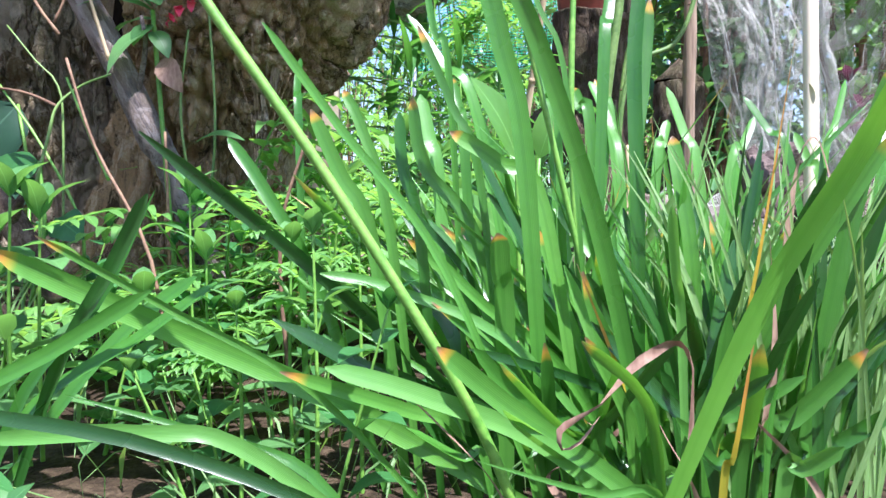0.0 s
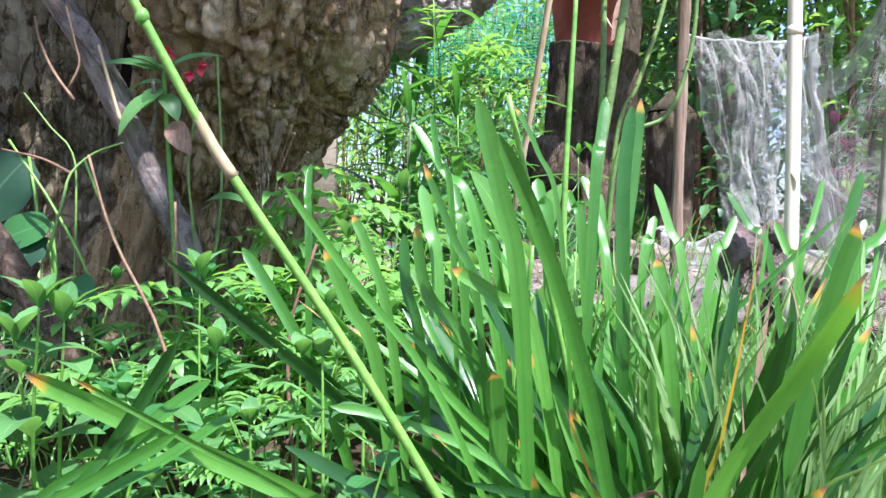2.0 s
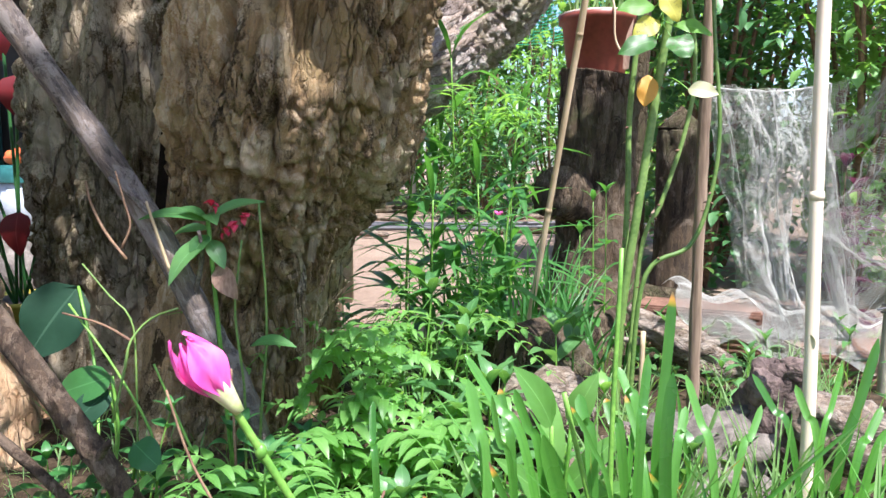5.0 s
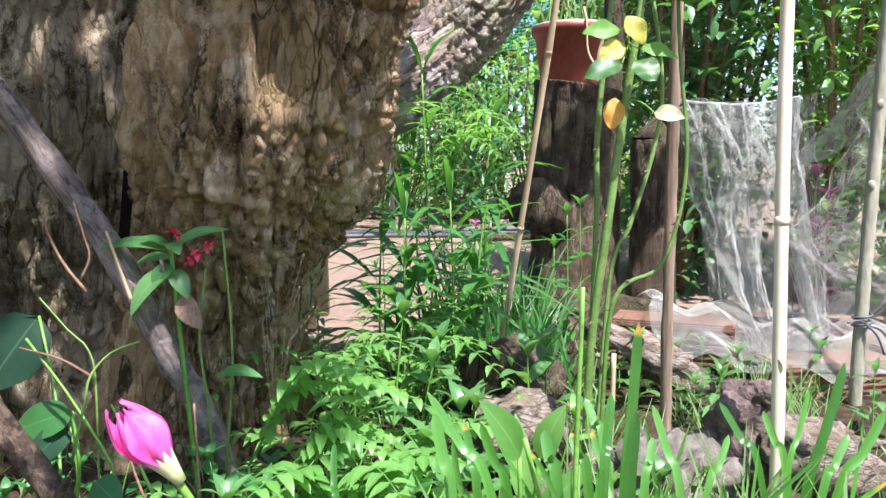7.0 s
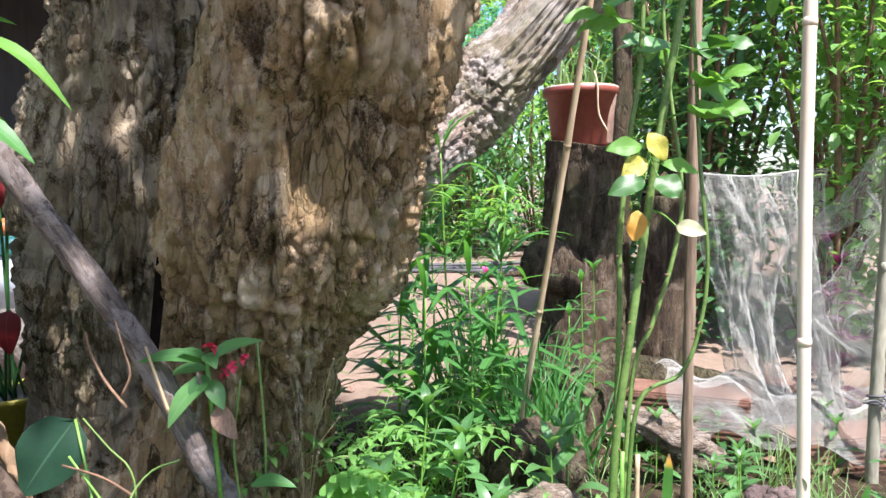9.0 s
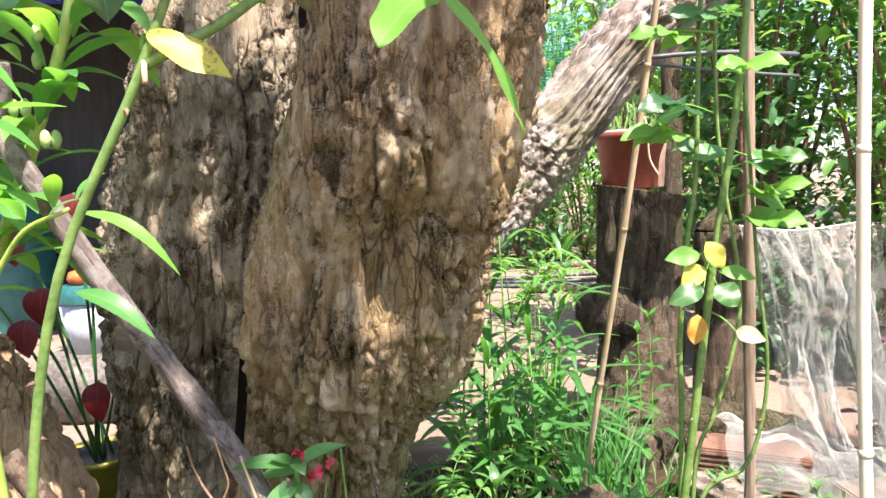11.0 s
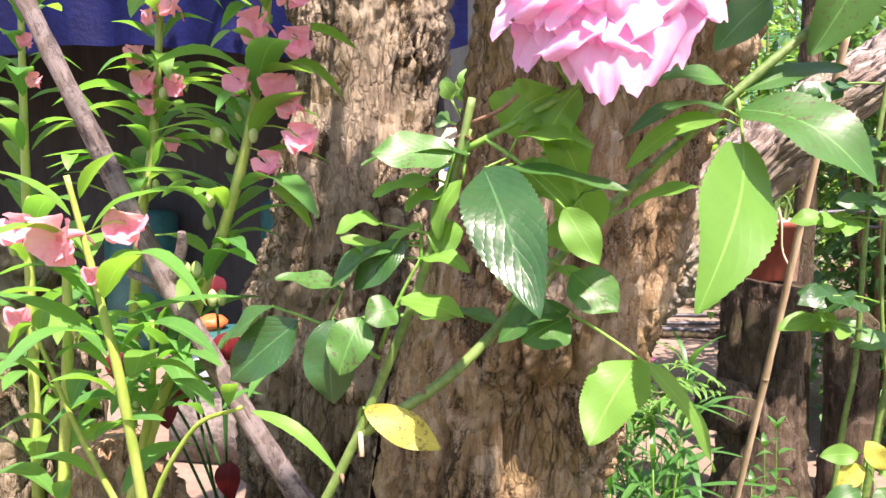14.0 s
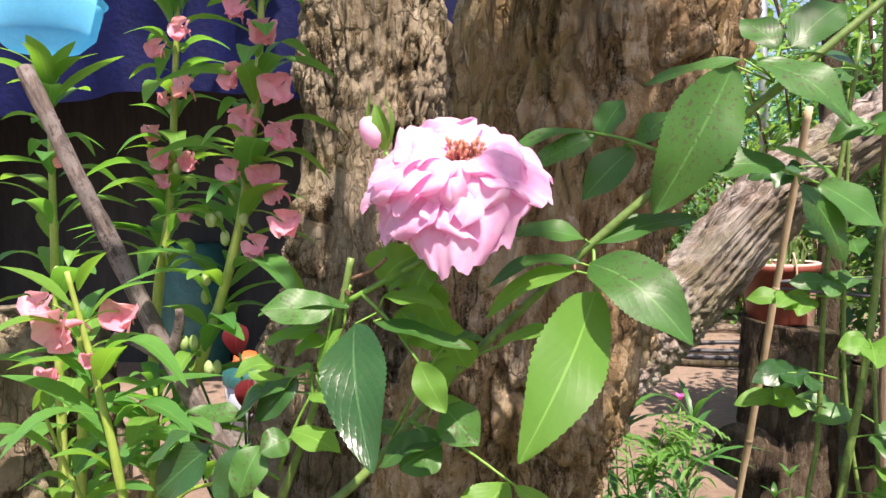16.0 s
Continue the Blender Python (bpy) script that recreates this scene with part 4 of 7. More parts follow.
def ribbon(g, pts, w):
    s = len(g.v)
    n = len(pts)
    for i, p in enumerate(pts):
        d = (pts[min(i + 1, n - 1)] - pts[max(i - 1, 0)]).normalized()
        a = d.cross(Vector((0, 1, 0.2))).normalized() * w
        b = d.cross(a).normalized() * w
        for off in (a, b, -a, -b):
            g.v.append(p + off)
            g.uv.append((0, 0))
    for i in range(n - 1):
        for j in range(4):
            x, y = s + i * 4 + j, s + i * 4 + (j + 1) % 4
            g.f.append((x, y, y + 4, x + 4))


def net_fold(u, v):
    return 0.02 * math.sin(u * 11 + 3 * v) * (0.3 + v) + 0.03 * noise.noise(Vector((u * 4, v * 3, 1))) + 0.004 * math.sin(u * 31 + 6 * v) + 0.016 * noise.noise(Vector((u * 13, v * 9, 5))) + 0.008 * noise.noise(Vector((u * 26, v * 22, 2)))


def net_a(u, v):
    top = Vector((0.405 + 0.215 * u, 1.25, 0.505 - 0.012 * math.sin(math.pi * u)))
    bot = Vector((0.47 + 0.17 * u, 1.18 - 0.03 * u, 0.10 - 0.05 * u))
    p = top.lerp(bot, v)
    p.x += 0.02 * math.sin(v * 3.1) * (0.5 - u) + 0.010 * noise.noise(Vector((u * 3, v * 4, 7)))
    return p + Vector((0, net_fold(u, v), 0))


def net_b(u, v):
    top = Vector((0.612 + 0.06 * u, 1.24 - 0.18 * u, 0.405 + 0.20 * u - 0.02 * math.sin(math.pi * u)))
    bot = Vector((0.615 + 0.04 * u, 1.23 - 0.17 * u, 0.395 + 0.085 * u - 0.03 * math.sin(math.pi * u)))
    return top.lerp(bot, v) + Vector((0, net_fold(u, v) * 0.4, 0))


def net_c(u, v):
    """The ragged end that hangs past the grey stake."""
    z = 0.46 - 0.31 * v
    edge = 0.636 - 0.085 * math.exp(-((v - 0.6) / 0.22) ** 2) + 0.012 * math.sin(v * 17) - 0.04 * max(0.0, v - 0.8) * 5
    p = Vector((edge + (0.80 - edge) * u, 1.10 + 0.03 * math.sin(u * 7), z + 0.015 * math.sin(u * 9 + 2)))
    return p + Vector((0, net_fold(u, v), 0.012 * noise.noise(Vector((u * 8, v * 7, 4)))))


def net_d(u, v):
    """The end that lies crumpled over the bricks and hangs over their edge."""
    drop = max(0.0, v - 0.6)
    p = Vector((0.34 + 0.44 * u, 1.22 - 0.19 * v - 0.03 * u, 0.168 - 0.055 * u - 0.14 * drop))
    return p + Vector((0.012 * math.sin(v * 7), 0.012 * math.sin(u * 9), 0.010 * math.sin(u * 23 + v * 5) + 0.016 * noise.noise(Vector((u * 7, v * 5, 3)))))


garden_net = thing("garden_net", (0.5, 1.2, 0.05), "torn white fine-mesh net draped over stakes and bricks", "net")
net_sheet(garden_net, net_a, 150, 200, "hanging_sheet", "white fine mesh hanging in folds")
net_sheet(garden_net, lambda u, v: net_a(0.12 + u * 0.42, v) + Vector((0.02 * math.sin(7 * v), -0.03 - 0.02 * math.sin(9 * u), 0)), 70, 190, "hanging_sheet", "doubled layer of mesh")
net_sheet(garden_net, lambda u, v: net_a(0.72 + u * 0.26, v) + Vector((0, -0.025 - 0.03 * math.sin(14 * u), 0)), 70, 150, "hanging_sheet", "bunched white mesh")
net_sheet(garden_net, net_b, 80, 46, "side_sheet", "stretched corner of the mesh")
net_sheet(garden_net, net_c, 70, 120, "side_sheet", "crumpled mesh hanging by the grey stake")
net_sheet(garden_net, net_d, 170, 80, "trailing_sheet", "crumpled mesh lying over the bricks", 0.00022)
g = Geo().tube(curve_points([net_a(u / 8, 0) for u in range(9)], 24), 0.0016, 6)
part("edge_cord", g, "net", garden_net)
for i in range(5):
    u = 0.1 + 0.2 * i
    part("fold", Geo().tube(curve_points([net_a(u, v / 6) + Vector((0.01 * math.sin(v + i), -0.012, 0)) for v in range(7)], 20), 0.0005 + 0.0003 * (i % 3), 6, 0.4, seed=i), "net", garden_net, "bunched fold of mesh")

# ---- rain lily clump ----
lily = thing("rain_lily_clump", (0.10, 0.36, 0.0), "dense clump of glossy green strap leaves, some with dry brown tips", "plant")


def strap(tip, mid, foot, width, material="lily", twist=0.3, blunt=True, parent=None, label=""):
    f = Vector((foot[0], foot[1], 0.0))
    m = Vector(mid)
    q = f.lerp(m, 0.45) + Vector((0, 0, 0.02))
    return part("leaf", Geo().blade([f, q, m, tip], width * 0.72, 0.0008, twist, face=(R.uniform(-0.7, 0.7), -1, R.uniform(-0.2, 0.9)), blunt=blunt, seg=14), material, parent or lily, label)


def hero(tip, mid, low, foot, width, material):
    """A leaf that stands out singly, from its foot in the soil to its blunt tip."""
    part("leaf", Geo().blade([(foot[0], foot[1], 0.0), low, mid, tip], width, 0.0008, R.uniform(-0.35, 0.35), face=(R.uniform(-0.3, 0.3), -1, R.uniform(0.0, 0.5)), blunt=True, seg=18), material, lily)


# leaves that stand out singly
hero((0.024, 0.315, 0.242), (0.035, 0.319, 0.199), (0.044, 0.322, 0.154), (0.054, 0.325), 0.0083, "lily")
hero((0.030, 0.267, 0.221), (0.048, 0.277, 0.183), (0.070, 0.287, 0.117), (0.095, 0.296), 0.0065, "lily")
hero((-0.000, 0.345, 0.216), (0.015, 0.344, 0.180), (0.027, 0.343, 0.146), (0.040, 0.343), 0.0037, "lily_tip")
hero((0.003, 0.373, 0.243), (0.007, 0.368, 0.218), (0.014, 0.363, 0.193), (0.022, 0.360), 0.0034, "lily")
hero((0.043, 0.352, 0.244), (0.054, 0.351, 0.223), (0.066, 0.349, 0.182), (0.079, 0.347), 0.0027, "lily_tip")
hero((0.108, 0.390, 0.251), (0.103, 0.383, 0.206), (0.103, 0.376, 0.136), (0.103, 0.370), 0.0070, "lily")
hero((0.145, 0.517, 0.276), (0.138, 0.507, 0.216), (0.130, 0.497, 0.155), (0.125, 0.491), 0.0078, "lily_tip")
hero((-0.011, 0.444, 0.248), (0.009, 0.434, 0.217), (0.028, 0.424, 0.186), (0.060, 0.410), 0.0062, "lily")
hero((-0.007, 0.505, 0.213), (-0.001, 0.497, 0.183), (0.005, 0.490, 0.153), (0.013, 0.481), 0.0085, "lily_pale")
hero((0.014, 0.471, 0.217), (0.018, 0.461, 0.196), (0.021, 0.451, 0.174), (0.029, 0.436), 0.0060, "lily_tip")
hero((0.027, 0.500, 0.207), (0.036, 0.493, 0.182), (0.045, 0.486, 0.158), (0.061, 0.476), 0.0070, "lily")
hero((0.097, 0.404, 0.258), (0.092, 0.394, 0.231), (0.088, 0.384, 0.204), (0.079, 0.369), 0.0060, "lily")
hero((0.153, 0.506, 0.216), (0.161, 0.496, 0.185), (0.168, 0.486, 0.155), (0.178, 0.475), 0.0062, "lily_pale")
hero((0.209, 0.523, 0.212), (0.221, 0.513, 0.188), (0.232, 0.503, 0.164), (0.253, 0.488), 0.0058, "lily")
hero((0.260, 0.560, 0.192), (0.265, 0.550, 0.171), (0.270, 0.540, 0.150), (0.280, 0.525), 0.0060, "lily_pale")
hero((0.323, 0.558, 0.231), (0.304, 0.548, 0.180), (0.285, 0.538, 0.129), (0.272, 0.532), 0.0085, "lily")
hero((0.104, 0.510, 0.221), (0.109, 0.500, 0.205), (0.114, 0.490, 0.188), (0.129, 0.475), 0.0068, "lily_pale")
hero((0.321, 0.500, 0.211), (0.299, 0.490, 0.183), (0.276, 0.480, 0.156), (0.242, 0.467), 0.0075, "lily")
hero((0.295, 0.500, 0.194), (0.280, 0.490, 0.175), (0.266, 0.480, 0.156), (0.233, 0.465), 0.0060, "lily")
hero((0.275, 0.520, 0.222), (0.263, 0.510, 0.191), (0.251, 0.500, 0.160), (0.234, 0.488), 0.0045, "lily")
hero((0.087, 0.470, 0.210), (0.090, 0.460, 0.196), (0.094, 0.450, 0.181), (0.105, 0.435), 0.0065, "lily_tip")
hero((0.067, 0.460, 0.216), (0.069, 0.450, 0.199), (0.072, 0.440, 0.182), (0.078, 0.425), 0.0080, "lily_pale")
hero((0.152, 0.500, 0.194), (0.146, 0.490, 0.178), (0.140, 0.480, 0.163), (0.124, 0.465), 0.0060, "lily_pale")
hero((0.207, 0.500, 0.195), (0.196, 0.490, 0.176), (0.184, 0.480, 0.158), (0.158, 0.465), 0.0055, "lily_pale")
hero((0.122, 0.385, 0.171), (0.124, 0.378, 0.146), (0.128, 0.372, 0.106), (0.132, 0.367), 0.0070, "lily_tip")
hero((0.090, 0.275, 0.135), (0.094, 0.284, 0.112), (0.099, 0.293, 0.089), (0.104, 0.301), 0.0037, "lily_pale")
hero((0.191, 0.321, 0.191), (0.182, 0.323, 0.160), (0.168, 0.326, 0.088), (0.155, 0.328), 0.0089, "lily_tip")
hero((0.133, 0.213, 0.173), (0.126, 0.230, 0.145), (0.105, 0.248, 0.096), (0.072, 0.264), 0.0071, "lily_pale_tip")
hero((-0.052, 0.285, 0.202), (-0.026, 0.293, 0.165), (0.012, 0.300, 0.112), (0.056, 0.307), 0.0034, "lily")
hero((-0.069, 0.430, 0.221), (-0.068, 0.417, 0.201), (-0.065, 0.405, 0.176), (-0.061, 0.394), 0.0045, "lily")
hero((-0.035, 0.360, 0.191), (-0.026, 0.357, 0.172), (-0.014, 0.354, 0.129), (0.000, 0.352), 0.0049, "lily_tip")
hero((-0.042, 0.319, 0.176), (-0.031, 0.322, 0.150), (-0.018, 0.325, 0.120), (-0.003, 0.327), 0.0059, "lily_tip")
hero((-0.003, 0.354, 0.187), (0.003, 0.352, 0.154), (0.027, 0.350, 0.118), (0.053, 0.348), 0.0059, "lily_tip")
hero((-0.010, 0.369, 0.182), (-0.008, 0.365, 0.155), (-0.000, 0.361, 0.123), (0.009, 0.357), 0.0056, "lily")
hero((0.014, 0.331, 0.168), (0.034, 0.333, 0.155), (0.053, 0.334, 0.135), (0.074, 0.335), 0.0066, "lily_tip")
hero((0.032, 0.304, 0.126), (0.033, 0.309, 0.111), (0.035, 0.314, 0.092), (0.036, 0.319), 0.0085, "lily_tip")
hero((0.006, 0.331, 0.117), (0.029, 0.332, 0.094), (0.062, 0.333, 0.066), (0.100, 0.334), 0.0046, "lily")
hero((0.099, 0.465, 0.214), (0.105, 0.448, 0.185), (0.107, 0.430, 0.149), (0.110, 0.415), 0.0048, "lily_tip")
hero((0.149, 0.374, 0.158), (0.144, 0.369, 0.127), (0.137, 0.364, 0.085), (0.130, 0.360), 0.0057, "lily")
hero((-0.097, 0.387, 0.173), (-0.077, 0.381, 0.146), (-0.049, 0.374, 0.096), (-0.017, 0.368), 0.0064, "lily")
hero((-0.036, 0.302, 0.111), (-0.008, 0.307, 0.104), (0.043, 0.313, 0.077), (0.101, 0.317), 0.0042, "lily_pale")
hero((-0.027, 0.260, 0.083), (0.007, 0.271, 0.070), (0.051, 0.282, 0.048), (0.100, 0.292), 0.0067, "lily_pale")
hero((0.010, 0.252, 0.091), (0.033, 0.264, 0.069), (0.073, 0.276, 0.038), (0.112, 0.287), 0.0069, "lily_tip")
hero((0.022, 0.267, 0.088), (0.034, 0.277, 0.072), (0.055, 0.287, 0.046), (0.079, 0.296), 0.0047, "lily")
hero((-0.169, 0.310, 0.121), (-0.111, 0.315, 0.093), (-0.028, 0.319, 0.055), (0.066, 0.322), 0.0096, "lily_tip")
hero((-0.131, 0.276, 0.127), (-0.088, 0.285, 0.100), (-0.036, 0.294, 0.066), (0.021, 0.301), 0.0030, "lily_tip")
hero((-0.109, 0.373, 0.105), (-0.140, 0.369, 0.081), (-0.172, 0.364, 0.044), (-0.202, 0.360), 0.0073, "lily")
hero((-0.090, 0.274, 0.141), (-0.107, 0.283, 0.116), (-0.134, 0.292, 0.075), (-0.164, 0.300), 0.0052, "lily_deep")
hero((-0.100, 0.289, 0.105), (-0.127, 0.296, 0.089), (-0.163, 0.303, 0.064), (-0.203, 0.310), 0.0043, "lily")
hero((-0.100, 0.195, 0.079), (-0.062, 0.2, 0.079), (-0.033, 0.208, 0.069), (0.03, 0.24), 0.0042, "lily_pale")
strap((0.022, 0.236, 0.060), (0.06, 0.25, 0.045), (0.10, 0.27), 0.0062, "lily_pale", 0.6, False)
strap((0.148, 0.31, 0.205), (0.135, 0.32, 0.10), (0.12, 0.33), 0.0066, "lily_yellow", 0.8, False)
strap((0.060, 0.290, 0.115), (0.078, 0.295, 0.07), (0.095, 0.31), 0.0060, "lily_yellow", 0.5, False)
strap((0.118, 0.27, 0.10), (0.112, 0.275, 0.05), (0.108, 0.28), 0.0050, "lily_yellow", 0.5, False)


def fill_leaves():
    """The crowd of leaves that fan out of the clump, lower than the single ones."""
    for i in range(210):
        a, r = R.uniform(0, 2 * math.pi), math.sqrt(R.random())
        fx, fy = 0.10 + 0.085 * r * math.cos(a), 0.365 + 0.075 * r * math.sin(a)
        out = (fx - 0.10) / 0.085
        lean = max(-0.75, out * 0.5 + R.gauss(-0.18, 0.25))
        back = (fy - 0.365) / 0.075 * 0.35 + R.gauss(0.0, 0.15)
        h = R.uniform(0.08, 0.185)
        if fy < 0.34:
            h *= 0.72
        tip = Vector((fx + lean * h, fy + back * h, h * R.uniform(0.72, 1.0)))
        mid = Vector((fx + lean * h * 0.42, fy + back * h * 0.4, h * 0.56))
        mat = R.choice(("lily", "lily_deep", "lily_deep", "lily_tip", "lily", "lily_deep", "lily_tip", "lily_pale"))
        strap(tip, mid, (fx, fy), R.uniform(0.005, 0.0105), mat, R.uniform(-1.0, 1.0), R.random() < 0.8)


fill_leaves()


def thin_leaves():
    """Narrow paler leaves behind and beside the clump."""
    for i in range(105):
        fx, fy = R.uniform(0.03, 0.32), R.uniform(0.38, 0.54)
        h = R.uniform(0.11, 0.205)
        lean, back = R.gauss(0.05, 0.3), R.gauss(0.05, 0.15)
        tip = Vector((fx + lean * h, fy + back * h, h))
        mid = Vector((fx + lean * h * 0.35, fy + back * h * 0.35, h * 0.58))
        strap(tip, mid, (fx, fy), R.uniform(0.0035, 0.0065), R.choice(("lily", "lily_tip", "lily_pale", "grass", "lily_pale")), R.uniform(-1.2, 1.2), R.random() < 0.4)


thin_leaves()


def dry_leaf(pts, w, parent, twist=3.0):
    part("dry_leaf", Geo().blade(pts, w, 0.0012, twist, blunt=False, seg=20), "dry_leaf", parent, "shrivelled brown leaf")


dry_leaf([(0.099, 0.28, 0.05), (0.097, 0.272, 0.080), (0.091, 0.27, 0.0895), (0.082, 0.268, 0.086), (0.074, 0.266, 0.080), (0.064, 0.262, 0.070), (0.055, 0.258, 0.066), (0.049, 0.256, 0.063), (0.0495, 0.255, 0.057), (0.056, 0.258, 0.0585), (0.063, 0.262, 0.066)], 0.0046, lily, 9.0)
dry_leaf([(0.155, 0.35, 0.02), (0.16, 0.35, 0.09), (0.163, 0.345, 0.15), (0.17, 0.34, 0.165), (0.176, 0.335, 0.14)], 0.006, lily, 4.0)
dry_leaf([(0.14, 0.32, 0.03), (0.142, 0.315, 0.08), (0.138, 0.31, 0.125)], 0.005, lily, 2.0)
for i in range(14):
    x, y = R.uniform(0.0, 0.2), R.uniform(0.27, 0.42)
    dry_leaf([(x, y, 0.005), (x + R.uniform(-0.03, 0.03), y, 0.03), (x + R.uniform(-0.06, 0.06), y + R.uniform(-0.02, 0.02), R.uniform(0.03, 0.08))], R.uniform(0.003, 0.005), lily, R.uniform(-4, 4))
# thin scapes
part("scape", Geo().tube(curve_points([(0.088, 0.385, 0.0), (0.074, 0.39, 0.16), (0.079, 0.399, 0.322)], 16), [0.0021 - 0.0008 * i / 16 for i in range(17)], 8), "stem", lily, "thin green flower stalk past bloom")
part("scape", Geo().tube(curve_points([(0.10, 0.37, 0.0), (0.062, 0.36, 0.16), (0.040, 0.355, 0.25)], 16), 0.0014, 8), "stem", lily)
part("flower_stalk", Geo().tube(curve_points([(0.045, 0.285, 0.0), (0.024, 0.272, 0.06), (-0.022, 0.266, 0.139), (-0.068, 0.260, 0.209), (-0.0945, 0.254, 0.258), (-0.104, 0.250, 0.278)], 36), [0.0020 - 0.0004 * i / 36 for i in range(37)], 10), "stem", lily, "smooth green flower stalk")
part("sheath", Geo().tube(curve_points([(-0.0645, 0.2607, 0.2035), (-0.071, 0.2595, 0.2135), (-0.0775, 0.2585, 0.2255)], 8), [0.0020, 0.0022, 0.0022, 0.0022, 0.0021, 0.0021, 0.0021, 0.002, 0.0019], 10), "sheath", lily, "papery brownish sheath")
part("joint", Geo().blob((-0.0945, 0.254, 0.258), (0.0025, 0.0025, 0.0035), 2, 0.05), "stem", lily)


def lily_flower():
    """A half-closed pink rain lily: six overlapping petals on a pale throat."""
    base, tip = Vector((-0.1035, 0.250, 0.2785)), Vector((-0.1240, 0.249, 0.3065))
    ax = (tip - base).normalized()
    s1 = ax.cross(Vector((0, 1, 0))).normalized()
    s2 = ax.cross(s1)
    fl = part("flower", Geo().tube([base - ax * 0.004, base, base + ax * 0.006, base + ax * 0.012], [0.0020, 0.0030, 0.0045, 0.006], 12), "lily_throat", lily, "half-closed magenta-pink flower with a pale throat")
    for i in range(6):
        a = i * math.pi / 3
        g = Geo()
        rows, cols = 9, 7
        st = len(g.v)
        ring = 0.80 if i % 2 else 0.93
        for r in range(rows + 1):
            s = r / rows
            rad = (0.0038 + 0.0058 * math.sin(min(1.0, s * 1.5) * math.pi * 0.6)) * ring * (1.0 if s < 0.45 else 1 - ((s - 0.45) / 0.55) ** 2 * (0.74 if i % 2 else 0.58))
            half = 0.62 * (0.6 + 0.7 * math.sin(math.pi * min(0.98, 0.15 + s * 0.8)))
            half *= 1 if s < 0.8 else max(0.08, 1 - ((s - 0.8) / 0.2) ** 2 * 0.9)
            for c in range(cols + 1):
                u = c / cols * 2 - 1
                ang = a + u * half + 0.25 * s
                rr = rad * (1 + 0.12 * abs(u)) + 0.0008 * math.sin(u * 6 + i)
                g.v.append(base + ax * (0.006 + 0.027 * s * (1.06 if i % 3 == 0 else 0.94) * (1 - 0.06 * abs(u))) + (s1 * math.cos(ang) + s2 * math.sin(ang)) * rr)
                g.uv.append((c / cols, s))
        for r in range(rows):
            for c in range(cols):
                q = st + r * (cols + 1) + c
                g.f.append((q, q + 1, q + cols + 2, q + cols + 1))
        part("petal", g, "lily_petal", fl)


lily_flower()

# ---- a second, smaller clump and stray straps ----
clump = thing("small_lily_clump", (-0.16, 0.27, 0.0), "loose small clump of strap leaves beside the weeds", "plant")
for tip, mid, foot, w, mat in (((-0.094, 0.29, 0.143), (-0.115, 0.29, 0.103), (-0.168, 0.285), 0.009, "lily"),
                               ((-0.088, 0.27, 0.108), (-0.121, 0.27, 0.088), (-0.205, 0.262), 0.0075, "lily"),
                               ((-0.19, 0.20, 0.105), (-0.185, 0.21, 0.07), (-0.17, 0.22), 0.007, "lily_pale"),
                               ((-0.155, 0.215, 0.10), (-0.155, 0.22, 0.06), (-0.16, 0.23), 0.006, "lily"),
                               ((-0.10, 0.168, 0.095), (-0.043, 0.17, 0.084), (0.05, 0.175), 0.0042, "lily_deep"),
                               ((-0.075, 0.30, 0.108), (-0.105, 0.30, 0.087), (-0.18, 0.29), 0.0075, "lily"),
                               ((-0.062, 0.13, 0.064), (-0.055, 0.14, 0.04), (-0.05, 0.15), 0.005, "lily_pale"),
                               ((-0.21, 0.24, 0.09), (-0.18, 0.25, 0.06), (-0.15, 0.26), 0.006, "lily"),
                               ((-0.105, 0.245, 0.078), (-0.06, 0.245, 0.065), (0.0, 0.25), 0.007, "lily")):
    strap(tip, mid, foot, w, mat, R.uniform(-0.6, 0.6), R.random() < 0.5, clump)


# ---- grasses ----
def grass_tuft(at, n, height, spread, width=0.003, material="grass", label="tuft of thin green grass", name="grass_tuft"):
    t = thing(name, at, label, "grass", kind="stuff")
    g = Geo()
    o = Vector(at)
    for i in range(n):
        b = o + Vector((R.uniform(-1, 1) * spread * 0.4, R.uniform(-1, 1) * spread * 0.4, -0.003))
        h = height * R.uniform(0.5, 1.0)
        e = b + Vector((R.uniform(-1, 1) * spread, R.uniform(-1, 1) * spread, h))
        m = b.lerp(e, 0.5) + Vector((0, 0, h * 0.18))
        g.blade([b, m, e], width * R.uniform(0.6, 1.2), 0.0006, R.uniform(-1, 1), blunt=False, seg=6)
    part("blades", g, material, t, kind="stuff")


for i in range(26):
    x, y = R.uniform(0.13, 0.34), R.uniform(0.30, 0.62)
    grass_tuft((x, y, ground_height(x, y)), 22, R.uniform(0.10, 0.21), 0.06, 0.0032)
for i in range(30):
    x, y = R.uniform(-0.42, 0.5), R.uniform(0.5, 1.15)
    grass_tuft((x, y, ground_height(x, y)), 18, R.uniform(0.05, 0.12), 0.06, 0.0024)
for x, y, n, h in ((0.13, 1.2, 36, 0.24), (0.10, 1.05, 26, 0.2), (0.06, 1.45, 46, 0.3), (0.16, 1.15, 26, 0.2), (0.2, 1.05, 20, 0.16), (0.0, 1.35, 26, 0.22)):
    grass_tuft((x, y, ground_height(x, y)), n, h, 0.09, 0.0055, "willow", "tuft of darker strap-like grass leaves", "broad_grass_tuft")


